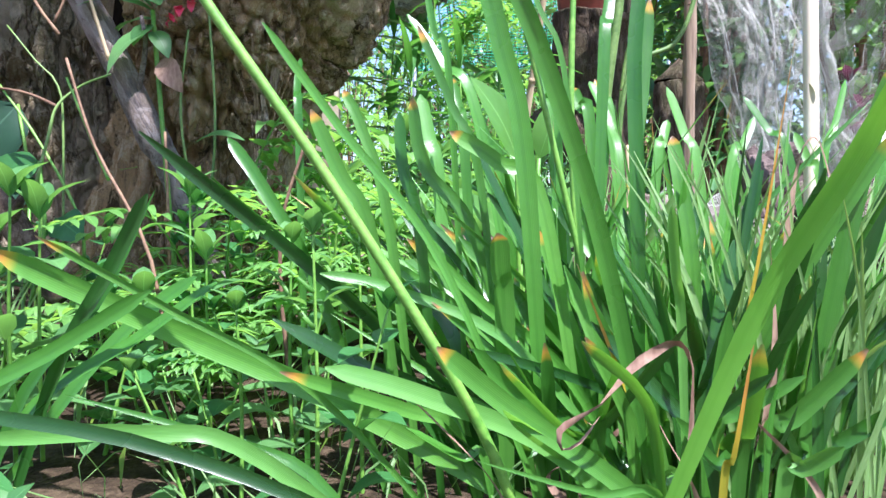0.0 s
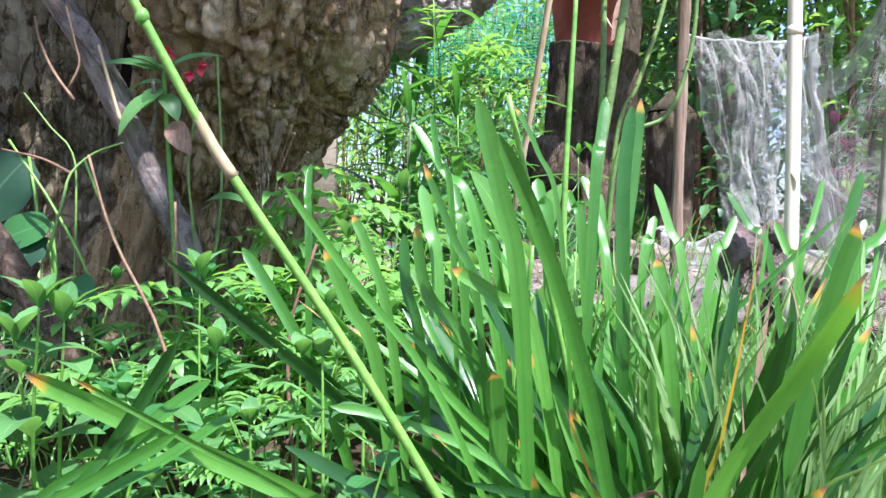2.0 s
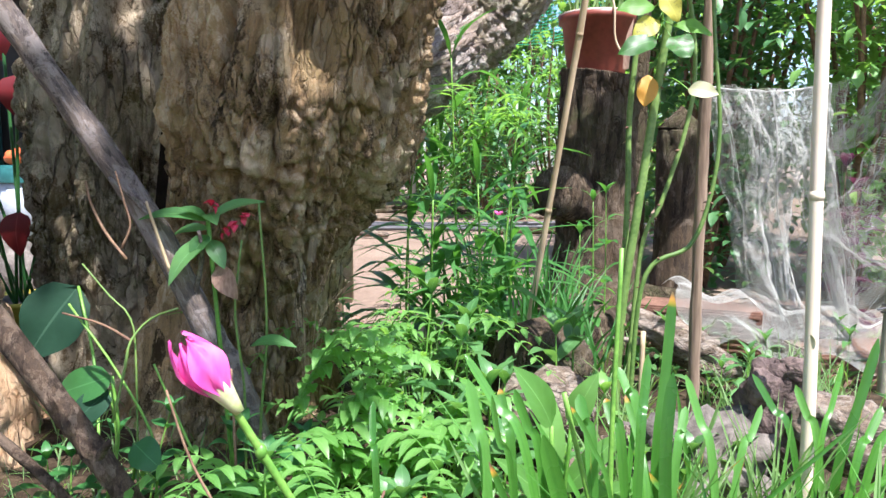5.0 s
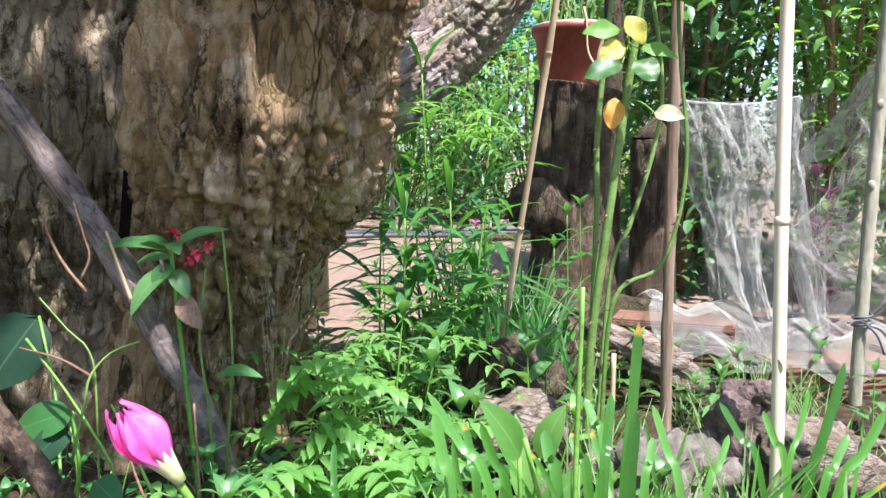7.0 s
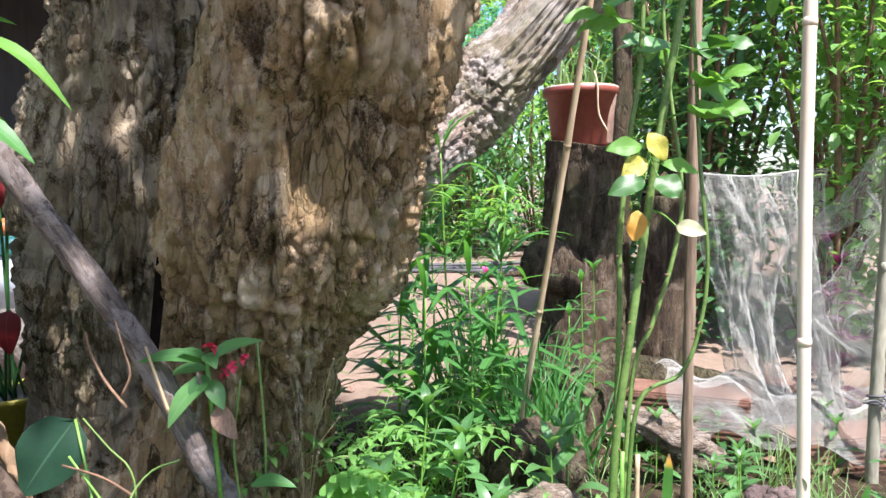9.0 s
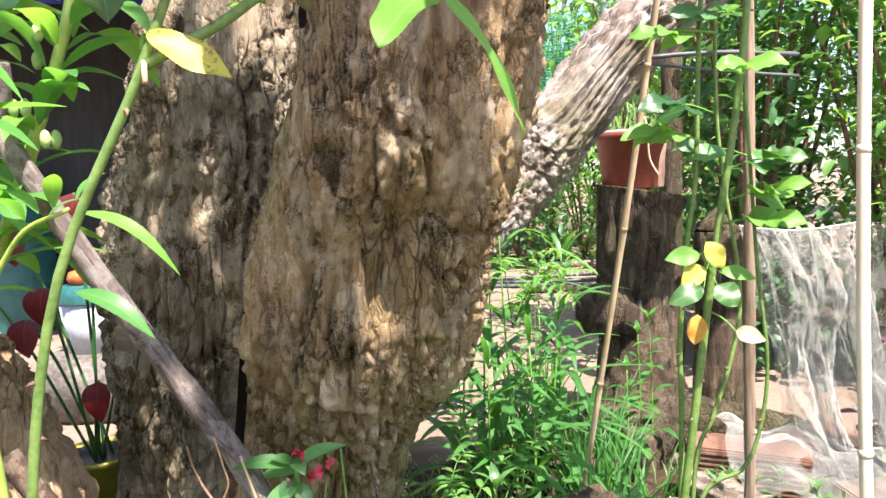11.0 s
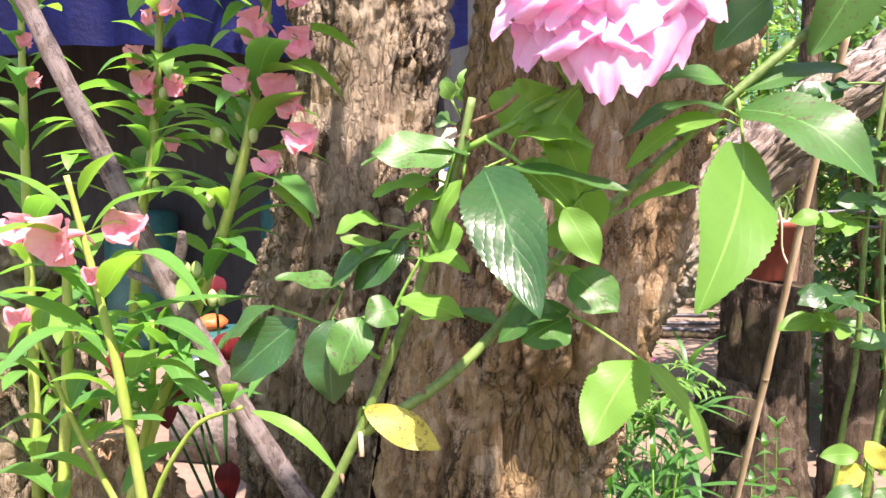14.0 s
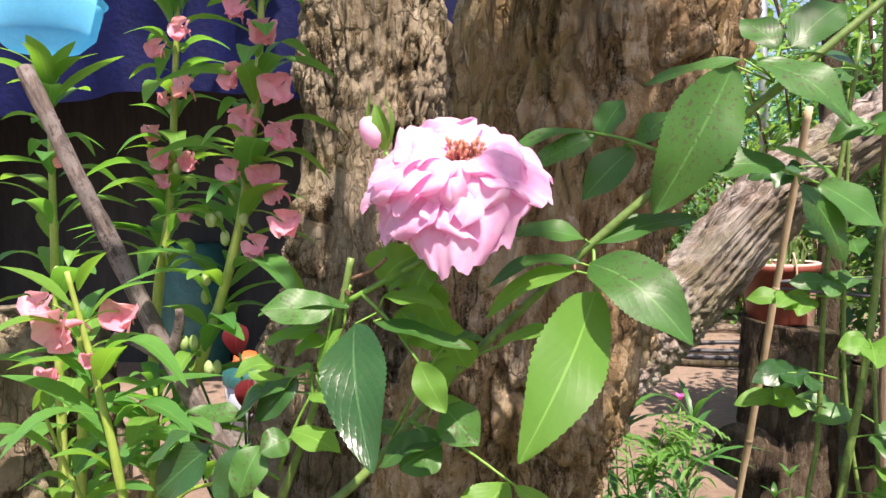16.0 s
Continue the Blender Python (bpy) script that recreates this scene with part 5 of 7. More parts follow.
def low_grass():
    g = Geo()
    for i in range(5200):
        x, y = R.uniform(-0.8, 0.95), R.uniform(0.05, 1.5)
        if noise.noise(Vector((x * 4, y * 4, 9))) < -0.15:
            continue
        b = Vector((x, y, ground_height(x, y) - 0.002))
        h = R.uniform(0.015, 0.06)
        e = b + Vector((R.uniform(-0.035, 0.035), R.uniform(-0.035, 0.035), h))
        g.leaf(b, e, R.uniform(0.0015, 0.0035), nl=2, fold=0.3, shape=0.3)
    solid("low_grass", g, "grass", "sparse low grass growing over the soil", "grass", kind="stuff")


low_grass()


# ---- weeds, ferns and leafy herbs ----
def herb(name, at, height, pairs, leaf_len, leaf_w, material, label, lean=(0, 0), stem="stem", droop=0.1, stem_r=0.0018, category="plant", teeth=0):
    """An upright herb: a stem with leaves in turn up its length."""
    h = thing(name, at, label, category)
    o = Vector(at)
    e = o + Vector((lean[0] * height, lean[1] * height, height))
    line = curve_points([o - Vector((0, 0, 0.01)), o.lerp(e, 0.5) + Vector((R.uniform(-0.1, 0.1), R.uniform(-0.1, 0.1), 0)) * height * 0.15, e], 12)
    part("stem", Geo().tube(line, [stem_r * (1 - 0.045 * i) for i in range(13)], 7), stem, h)
    turn = R.uniform(0, 6)
    for i in range(pairs):
        s = 0.18 + 0.8 * (i + 0.5) / pairs
        p = line[min(12, int(s * 12))]
        size = 0.55 + 0.45 * math.sin(math.pi * min(1, 0.25 + s * 0.7))
        for k in (0, 1):
            a = turn + i * 1.9 + k * math.pi + R.uniform(-0.3, 0.3)
            d = Vector((math.cos(a), math.sin(a), R.uniform(0.0, 0.55) - droop)).normalized()
            part("leaf", Geo().leaf(p + d * 0.004, p + d * leaf_len * size * R.uniform(0.8, 1.15), leaf_w * size, curl=R.uniform(0.05, 0.2), fold=R.uniform(0.1, 0.3), nl=6, teeth=teeth), material, h)
    for k in range(4):
        a = turn + k * 1.6
        d = Vector((math.cos(a) * 0.7, math.sin(a) * 0.7, 0.75))
        part("leaf", Geo().leaf(line[-1], line[-1] + d * leaf_len * 0.55, leaf_w * 0.5, nl=5), material, h)
    return h


def frond(parent, pts, pinna, width, material, n=14):
    """A fern frond: a stalk with narrow leaflets on both sides, longest below the middle."""
    line = curve_points(pts, n)
    fr = part("frond", Geo().tube(line, [0.0011 * (1 - 0.05 * i) for i in range(n + 1)], 5), material, parent)
    for i in range(2, n):
        s = i / n
        d = (line[min(i + 1, n)] - line[i - 1]).normalized()
        side = d.cross(Vector((0, 0, 1)))
        side = side.normalized() if side.length > 1e-3 else Vector((1, 0, 0))
        l = pinna * math.sin(math.pi * min(1, 0.22 + 0.78 * s)) ** 0.8 * R.uniform(0.85, 1.1)
        for k in (-1, 1):
            e = line[i] + (side * k + d * R.uniform(0.2, 0.5)).normalized() * l - Vector((0, 0, l * R.uniform(0.05, 0.35)))
            part("leaflet", Geo().leaf(line[i], e, width * (0.5 + 0.5 * l / pinna), nl=4, shape=0.35, fold=0.25, curl=R.uniform(0.0, 0.2)), material, fr)
    return fr


FERNS = []


def fern(at, n, length, label="bright green fern with toothed fronds", pinna=0.03, width=0.010, toward=None, material="fern"):
    f = thing("fern", at, label, "fern")
    FERNS.append(f.name)
    o = Vector(at)
    for i in range(n):
        a = (toward if toward is not None else 0) + R.uniform(-1.4, 1.4) if toward is not None else i * 6.283 / n + R.uniform(-0.4, 0.4)
        l = length * R.uniform(0.7, 1.1)
        d = Vector((math.cos(a), math.sin(a), 0))
        m = o + d * l * 0.4 + Vector((0, 0, l * 0.6))
        e = o + d * l * 0.95 + Vector((0, 0, l * R.uniform(0.3, 0.65)))
        frond(f, [o, m, e], pinna, width, material)


def gh(x, y):
    return (x, y, ground_height(x, y))


for x, y, n, l in ((-0.17, 0.60, 6, 0.17), (-0.13, 0.57, 6, 0.15), (-0.10, 0.68, 6, 0.17), (-0.22, 0.56, 5, 0.12), (-0.07, 0.88, 7, 0.24), (-0.13, 0.92, 6, 0.24), (-0.02, 0.98, 6, 0.22), (-0.16, 0.50, 5, 0.11), (-0.05, 0.62, 5, 0.13), (-0.30, 0.52, 5, 0.10)):
    fern(gh(x, y), n, l)
for x, y, z, n, l, tw in ((-0.175, 0.63, 0.125, 3, 0.16, -0.5), (-0.14, 0.61, 0.10, 3, 0.16, -0.9), (-0.09, 0.62, 0.055, 4, 0.17, -1.6), (-0.06, 0.66, 0.06, 3, 0.15, -1.2)):
    fern((x, y, z), n, l, "bright fern with broad overlapping leaflets", 0.031, 0.012, toward=tw)
    part("stalk", Geo().tube([(x, y, 0.01), (x, y, z)], 0.0016, 6), "stem", bpy.data.objects[FERNS[-1]])
for x, y, h in ((-0.03, 0.78, 0.14), (-0.06, 0.82, 0.17), (0.0, 0.80, 0.15), (-0.09, 0.76, 0.13), (0.02, 0.74, 0.10), (-0.02, 0.68, 0.10), (0.03, 0.62, 0.09), (-0.04, 0.58, 0.09)):
    herb("leafy_weed", gh(x, y), h, 3, 0.068, 0.026, "weed", "light green leafy weed with pointed leaves", lean=(R.uniform(-0.2, 0.2), R.uniform(-0.2, 0.1)), teeth=0)
# broad pale leaves behind the lily
def oval_plant():
    o = thing("broad_leaf_weed", gh(0.06, 0.53), "low plant with pale green oval leaves standing up", "plant")
    for b, t, w, up in (((0.057, 0.52, 0.172), (0.028, 0.50, 0.224), 0.026, (0.3, -0.75, 0.55)), ((0.072, 0.52, 0.172), (0.089, 0.51, 0.216), 0.021, (-0.4, -0.85, 0.3)), ((0.06, 0.53, 0.10), (0.015, 0.50, 0.155), 0.022, (0, -0.7, 0.7)),
                        ((0.07, 0.54, 0.11), (0.115, 0.53, 0.165), 0.02, (0, -0.7, 0.7)), ((0.065, 0.55, 0.12), (0.06, 0.57, 0.19), 0.02, (0, -0.9, 0.2)), ((0.075, 0.53, 0.10), (0.125, 0.50, 0.135), 0.02, (0, -0.6, 0.8))):
        part("leaf", Geo().leaf(b, t, w, up=up, curl=0.06, fold=0.25, nl=9), "fern", o)
        part("stem", Geo().tube(curve_points([gh(0.06, 0.53), Vector(gh(0.06, 0.53)).lerp(Vector(b), 0.6), b], 6), 0.0016, 6), "stem", o)


oval_plant()
for x, y, h, l in ((0.10, 0.80, 0.13, 0.075), (0.13, 0.86, 0.12, 0.07), (0.02, 0.70, 0.12, 0.07), (0.19, 0.60, 0.10, 0.05), (0.24, 0.62, 0.09, 0.05)):
    herb("leafy_weed", gh(x, y), h, 2, l, 0.026, "weed", "light green leafy weed with pointed leaves", droop=-0.3)
for x, y, h in ((0.10, 0.61, 0.09), (0.13, 0.63, 0.08), (0.16, 0.60, 0.07), (0.05, 0.60, 0.09), (0.11, 0.72, 0.11), (0.17, 0.68, 0.08)):
    herb("leafy_weed", gh(x, y), h, 2, 0.05, 0.02, R.choice(("weed", "fern")), "light green leafy weed with pointed leaves", lean=(R.uniform(-0.3, 0.3), -0.2))
# small weeds left of the lily
for i in range(20):
    x, y = R.uniform(-0.26, 0.0), R.uniform(0.26, 0.48)
    herb("small_weed", gh(x, y), R.uniform(0.05, 0.10), 3, R.uniform(0.022, 0.032), R.uniform(0.012, 0.018), R.choice(("weed", "weed_dark", "weed_dark")), "small weed with rounded green leaves", lean=(R.uniform(-0.4, 0.4), R.uniform(-0.4, 0.2)), stem_r=0.001)
for x, y, h in ((-0.045, 0.335, 0.125), (-0.06, 0.36, 0.12), (-0.08, 0.34, 0.09), (-0.03, 0.37, 0.13)):
    w = herb("small_weed", gh(x, y), h, 2, 0.03, 0.017, "weed", "small weed with rounded green leaves", stem_r=0.0012)
    for k in range(3):
        a = R.uniform(2, 5)
        p = Vector((x, y, h * R.uniform(0.6, 1.0)))
        frond(w, [p, p + Vector((math.cos(a) * 0.016, math.sin(a) * 0.01, 0.012)), p + Vector((math.cos(a) * 0.035, math.sin(a) * 0.02, 0.008))], 0.009, 0.0035, "fern", 9)
for i in range(9):
    x, y = R.uniform(-0.42, -0.14), R.uniform(0.5, 0.7)
    herb("small_weed", gh(x, y), R.uniform(0.05, 0.11), 3, 0.038, 0.018, "weed_dark", "small weed with rounded green leaves", lean=(R.uniform(-0.3, 0.3), R.uniform(-0.3, 0.2)), stem_r=0.0012)
# near weeds at the lower edge
for x, y, h in ((-0.125, 0.165, 0.055), (-0.105, 0.175, 0.045), (-0.145, 0.19, 0.06), (-0.085, 0.20, 0.04), (-0.11, 0.22, 0.05)):
    herb("small_weed", gh(x, y), h, 2, 0.022, 0.017, "weed", "small weed with rounded green leaves", stem_r=0.0012)
for i in range(10):
    x, y = R.uniform(-0.22, -0.02), R.uniform(0.38, 0.62)
    herb("leafy_weed", gh(x, y), R.uniform(0.08, 0.15), 3, R.uniform(0.04, 0.055), R.uniform(0.018, 0.026), R.choice(("weed", "weed_dark", "weed")), "light green leafy weed with pointed leaves", lean=(R.uniform(-0.3, 0.3), R.uniform(-0.4, 0.1)), stem_r=0.0013)
# willow-leaved plants behind the trunk
for x, y, h in ((0.0, 1.18, 0.50), (-0.06, 1.22, 0.46), (0.05, 1.25, 0.42), (-0.03, 1.32, 0.40), (0.09, 1.3, 0.32), (-0.09, 1.12, 0.36), (0.02, 1.08, 0.30), (-0.05, 1.05, 0.28)):
    herb("willow_leaved_plant", gh(x, y), h, 9, 0.18, 0.019, "willow", "tall plant with long narrow arching leaves", lean=(R.uniform(-0.05, 0.2), R.uniform(-0.15, 0.1)), droop=0.05, stem_r=0.0025)
fern((0.0, 1.16, 0.36), 6, 0.2, "arching light green fern fronds beside the trunk", 0.05, 0.009, toward=-0.4, material="fern")
for x, y, h in ((0.24, 1.32, 0.28), (0.21, 1.28, 0.22), (0.28, 1.4, 0.3)):
    herb("leafy_weed", gh(x, y), h, 5, 0.06, 0.02, "willow", "green leafy herb in front of the stump", teeth=0)
for i in range(14):
    x, y = R.uniform(0.25, 0.75), R.uniform(0.85, 1.1)
    herb("leafy_weed", gh(x, y), R.uniform(0.04, 0.1), 3, 0.045, 0.014, "weed", "low green weed among the stones", stem_r=0.0012)


def big_leaf_weed():
    w = thing("broad_leaved_plant", gh(-0.36, 0.60), "plant with large dull blue-green round leaves", "plant")
    for b, t, wd, m in (((-0.407, 0.73, 0.246), (-0.458, 0.71, 0.172), 0.068, "bluegreen"), ((-0.325, 0.62, 0.182), (-0.388, 0.63, 0.160), 0.032, "weed_dark"), ((-0.33, 0.625, 0.168), (-0.365, 0.61, 0.135), 0.026, "bluegreen"), ((-0.29, 0.58, 0.135), (-0.26, 0.56, 0.12), 0.028, "weed_dark")):
        part("leaf", Geo().leaf(b, t, wd, up=(0.2, -1, 0.4), curl=0.05, fold=0.08, shape=0.38, nl=10, wave=0.15), m, w)
        part("stem", Geo().tube(curve_points([(-0.34, 0.61, 0.03), Vector(b).lerp(Vector((-0.34, 0.61, 0.03)), 0.4) + Vector((0.01, 0, 0)), b], 10), 0.0016, 6), "stem", w)


big_leaf_weed()


def dry_twigs():
    """Thin bare stems in front of the trunk."""
    for pts, r, m in (([(-0.29, 0.60, 0.03), (-0.28, 0.60, 0.12), (-0.31, 0.60, 0.19), (-0.355, 0.61, 0.25)], 0.0016, "stem"),
                      ([(-0.311, 0.63, 0.287), (-0.329, 0.63, 0.312), (-0.34, 0.63, 0.337), (-0.344, 0.63, 0.357)], 0.0016, "brown_stem"),
                      ([(-0.315, 0.63, 0.297), (-0.306, 0.63, 0.317), (-0.31, 0.63, 0.337), (-0.317, 0.63, 0.366)], 0.0013, "brown_stem"),
                      ([(-0.284, 0.66, 0.272), (-0.292, 0.655, 0.306), (-0.299, 0.65, 0.338)], 0.002, "cane"),
                      ([(-0.3, 0.6, 0.03), (-0.294, 0.6, 0.195), (-0.297, 0.6, 0.239), (-0.314, 0.6, 0.259), (-0.336, 0.6, 0.287)], 0.0011, "rose_stem"),
                      ([(-0.308, 0.58, 0.153), (-0.297, 0.585, 0.2), (-0.293, 0.59, 0.222), (-0.279, 0.6, 0.239), (-0.255, 0.6, 0.248)], 0.0014, "rose_stem"),
                      ([(-0.293, 0.59, 0.222), (-0.322, 0.6, 0.234), (-0.361, 0.61, 0.242)], 0.0014, "brown_stem"),
                      ([(-0.211, 0.5, 0.159), (-0.221, 0.5, 0.184), (-0.237, 0.5, 0.226)], 0.0013, "stem"),
                      ([(-0.205, 0.58, 0.03), (-0.204, 0.58, 0.13), (-0.205, 0.58, 0.2)], 0.0016, "brown_stem"),
                      ([(-0.14, 0.42, 0.02), (-0.155, 0.43, 0.11), (-0.19, 0.44, 0.175), (-0.205, 0.44, 0.225)], 0.0013, "brown_stem"),
                      ([(-0.07, 0.40, 0.03), (-0.075, 0.40, 0.12), (-0.06, 0.40, 0.175)], 0.0013, "brown_stem")):
        t = thing("bare_twig", pts[0], "thin bare stem standing in the weeds", "twig")
        part("shaft", Geo().tube(curve_points(pts, 12), [r * (1 - 0.03 * i) for i in range(13)], 6, 0.2), m, t)


dry_twigs()


# ---- small red-flowered seedling before the trunk ----
def red_seedling():
    s = thing("red_flowered_seedling", gh(-0.235, 0.68), "young plant with smooth green leaves and small red flowers", "plant")
    top = Vector((-0.25, 0.672, 0.318))
    part("stem", Geo().tube(curve_points([gh(-0.235, 0.68), (-0.243, 0.676, 0.18), top], 12), 0.0022, 7), "stem", s)
    for tip, w, b in (((-0.312, 0.66, 0.325), 0.020, 0.318), ((-0.198, 0.677, 0.340), 0.019, 0.318), ((-0.273, 0.66, 0.333), 0.014, 0.32), ((-0.235, 0.65, 0.318), 0.016, 0.325),
                      ((-0.285, 0.65, 0.262), 0.024, 0.302), ((-0.262, 0.655, 0.285), 0.020, 0.305), ((-0.232, 0.66, 0.275), 0.018, 0.30), ((-0.30, 0.69, 0.30), 0.018, 0.31)):
        part("leaf", Geo().leaf((-0.25, 0.672, b), tip, w, up=(0, -0.5, 1), nl=8, curl=0.1), "weed", s)
    part("leaf", Geo().leaf((-0.243, 0.672, 0.275), (-0.222, 0.66, 0.245), 0.022, up=(0, -1, 0.2), nl=6), "dry_leaf", s, "faded brownish leaf")
    for c, r in (((-0.243, 0.661, 0.333), 0.006), ((-0.222, 0.665, 0.315), 0.0065), ((-0.212, 0.665, 0.322), 0.006), ((-0.232, 0.667, 0.307), 0.005)):
        g = Geo()
        for k in range(6):
            d = rv(1).normalized()
            g.leaf(c, Vector(c) + d * r * 1.4, r * 1.2, nl=3, curl=0.3)
        part("flower", g, "red_flower", s, "small crumpled red flower")
    part("stem", Geo().tube(curve_points([gh(-0.215, 0.68), (-0.206, 0.676, 0.13), (-0.198, 0.676, 0.22), (-0.202, 0.675, 0.335)], 14), [0.0017 - 0.00004 * i for i in range(15)], 6, 0.3), "rose_stem", s)
    part("stem", Geo().tube(curve_points([gh(-0.225, 0.68), (-0.222, 0.676, 0.15), (-0.228, 0.674, 0.23), (-0.218, 0.67, 0.30)], 14), [0.0016 - 0.00004 * i for i in range(15)], 6, 0.3), "rose_stem", s)
    part("leaf", Geo().leaf((-0.21, 0.66, 0.20), (-0.165, 0.65, 0.205), 0.018, up=(0, -0.4, 1), nl=8), "weed", s)


red_seedling()


def seed_head():
    """A cloud of tiny seed heads on hair-thin stalks."""
    h = thing("seed_grass", gh(-0.17, 0.72), "hair-thin grass with a cloud of tiny seed heads", "grass", kind="stuff")
    g = Geo()
    for i in range(18):
        e = Vector((-0.165 + R.uniform(-0.04, 0.04), 0.72 + R.uniform(-0.02, 0.02), 0.25 + R.uniform(-0.06, 0.07)))
        g.tube([(-0.17, 0.72, 0.12), Vector((-0.168, 0.72, 0.2)).lerp(e, 0.4), e], 0.00018, 4, caps=False)
        g.blob(e, (0.0013, 0.0013, 0.0016), 1)
    part("stalks", g, "cane", h, kind="stuff")


seed_head()

# ---- pink balsam plants ----
def balsam_flower(parent, at, size, face):
    """A balsam bloom: two broad lobed lower petals, a hood and a spur."""
    c, f = Vector(at), Vector(face).normalized()
    s = f.cross(Vector((0, 0, 1))).normalized()
    u = s.cross(f)
    fl = part("flower", Geo().tube(curve_points([c - f * size * 0.1, c - f * size * 0.5 - u * size * 0.1, c - f * size * 0.7 - u * size * 0.4], 6), [size * 0.12, size * 0.1, size * 0.08, size * 0.06, size * 0.04, size * 0.03, size * 0.02], 6), "coral", parent, "coral-pink hooded flower")
    for d, w, l in ((u * 0.8 + f * 0.5, 0.9, 0.52), (s * 0.8 - u * 0.25 + f * 0.35, 0.95, 0.6), (-s * 0.8 - u * 0.25 + f * 0.35, 0.95, 0.6), (s * 0.35 - u * 0.8 + f * 0.3, 0.75, 0.55), (-s * 0.35 - u * 0.8 + f * 0.3, 0.75, 0.55)):
        part("petal", Geo().leaf(c, c + d.normalized() * size * l + rv(size * 0.1), size * w, up=f, shape=0.62, curl=-0.2, fold=-0.15, nl=8, wave=0.25, seed=R.uniform(0, 6), point=0.4), "coral", fl)


def balsam(pts, r, n_leaf, leaf_len, flowers, label="pink garden balsam with a fleshy pale stem and narrow leaves", leaf_from=0.25, shoots=(), pods=0):
    b = thing("balsam_plant", pts[0], label, "flowering plant", "balsam plants")
    n = 30
    line = curve_points(pts, n)
    part("stem", Geo().tube(line, [r * (1 - 0.6 * i / n) * (1 + 0.1 * (i % 6 == 0)) for i in range(n + 1)], 10), "balsam_stem", b)
    lines = [(line, int(n_leaf * 1.25), leaf_from)]
    for q in shoots:
        sl = curve_points(q, 14)
        part("stem", Geo().tube(sl, [r * 0.62 * (1 - 0.04 * i) for i in range(15)], 8), "balsam_stem", b)
        lines.append((sl, n_leaf // 2, 0.3))
    for ln, cnt, fr in lines:
        m = len(ln) - 1
        a = R.uniform(0, 6)
        for i in range(cnt):
            s = fr + (1 - fr) * i / max(1, cnt - 1)
            p = ln[int(s * m)]
            a += 2.4
            k = (0.65 + 0.35 * math.sin(math.pi * min(1, s))) * R.uniform(0.6, 1.2)
            a += R.uniform(-0.5, 0.5)
            d = Vector((math.cos(a), math.sin(a) * 0.9, R.uniform(-0.15, 0.7) + (0.5 if s > 0.93 else 0))).normalized()
            lf = part("leaf", Geo().leaf(p + d * 0.008, p + d * leaf_len * k, leaf_len * 0.31 * k, curl=R.uniform(0.04, 0.26), fold=R.uniform(0.15, 0.4), shape=0.5, teeth=8, nl=10), R.choice(("balsam", "balsam", "rose_light")), b)
    tip = line[-1]
    for i in range(10 if n_leaf > 25 else 0):
        a = i * 2.4 + r * 900
        up = 0.15 + 0.14 * i
        d = Vector((math.cos(a), math.sin(a) * 0.9, up)).normalized()
        k = 1.05 - 0.055 * i
        part("leaf", Geo().leaf(tip - Vector((0, 0, 0.03 - 0.003 * i)), tip + d * leaf_len * k, leaf_len * 0.29 * k, curl=R.uniform(0.05, 0.2), fold=R.uniform(0.1, 0.3), shape=0.48, teeth=9, nl=10), R.choice(("balsam", "rose_light")), b)
    for c, size in flowers:
        q = min(line, key=lambda v: (v - Vector(c)).length)
        part("flower_stalk", Geo().tube(curve_points([q, q.lerp(Vector(c), 0.6) + Vector((0, 0, 0.006)), c], 5), 0.0009, 5), "balsam_stem", b)
        balsam_flower(b, c, size * 1.0, Vector((R.uniform(-0.6, 0.6), -1, R.uniform(-0.3, 0.3))))
    for i in range(pods):
        p = line[int(n * R.uniform(0.35, 0.75))] + Vector((R.uniform(-0.03, 0.03), R.uniform(-0.03, 0.0), -0.01))
        part("pod", Geo().blob(p, (0.0055, 0.0055, 0.0095), 2, 0.08), "pod", b, "pale green hanging seed pod")
    return b


balsam([(-0.74, 0.88, 0.02), (-0.73, 0.88, 0.35), (-0.71, 0.88, 0.62), (-0.691, 0.88, 0.756), (-0.674, 0.88, 0.832), (-0.661, 0.88, 0.93), (-0.648, 0.88, 1.075), (-0.64, 0.88, 1.17)], 0.0095, 44, 0.125,
       [((-0.624, 0.86, 1.026), 0.034), ((-0.669, 0.86, 0.927), 0.034), ((-0.623, 0.86, 0.921), 0.03), ((-0.680, 0.86, 0.964), 0.026), ((-0.663, 0.86, 0.894), 0.024), ((-0.630, 0.86, 0.842), 0.02), ((-0.657, 0.86, 1.012), 0.022), ((-0.625, 0.86, 1.11), 0.03), ((-0.665, 0.86, 1.085), 0.028)], pods=5, leaf_from=0.45)
balsam([(-0.66, 0.69, 0.02), (-0.625, 0.685, 0.30), (-0.576, 0.68, 0.481), (-0.494, 0.675, 0.669), (-0.451, 0.675, 0.781), (-0.425, 0.675, 0.879), (-0.405, 0.675, 1.007), (-0.397, 0.675, 1.10)], 0.0088, 46, 0.115,
       [((-0.426, 0.655, 0.995), 0.03), ((-0.373, 0.655, 0.976), 0.033), ((-0.415, 0.655, 0.944), 0.036), ((-0.369, 0.655, 0.927), 0.034), ((-0.433, 0.655, 0.888), 0.028), ((-0.395, 0.655, 0.882), 0.032), ((-0.377, 0.655, 0.864), 0.028), ((-0.37, 0.655, 0.829), 0.03), ((-0.405, 0.655, 0.803), 0.027), ((-0.39, 0.655, 1.04), 0.03), ((-0.42, 0.66, 1.07), 0.03)],
       shoots=([(-0.585, 0.68, 0.46), (-0.55, 0.66, 0.56), (-0.54, 0.65, 0.64)],), pods=14, leaf_from=0.34)
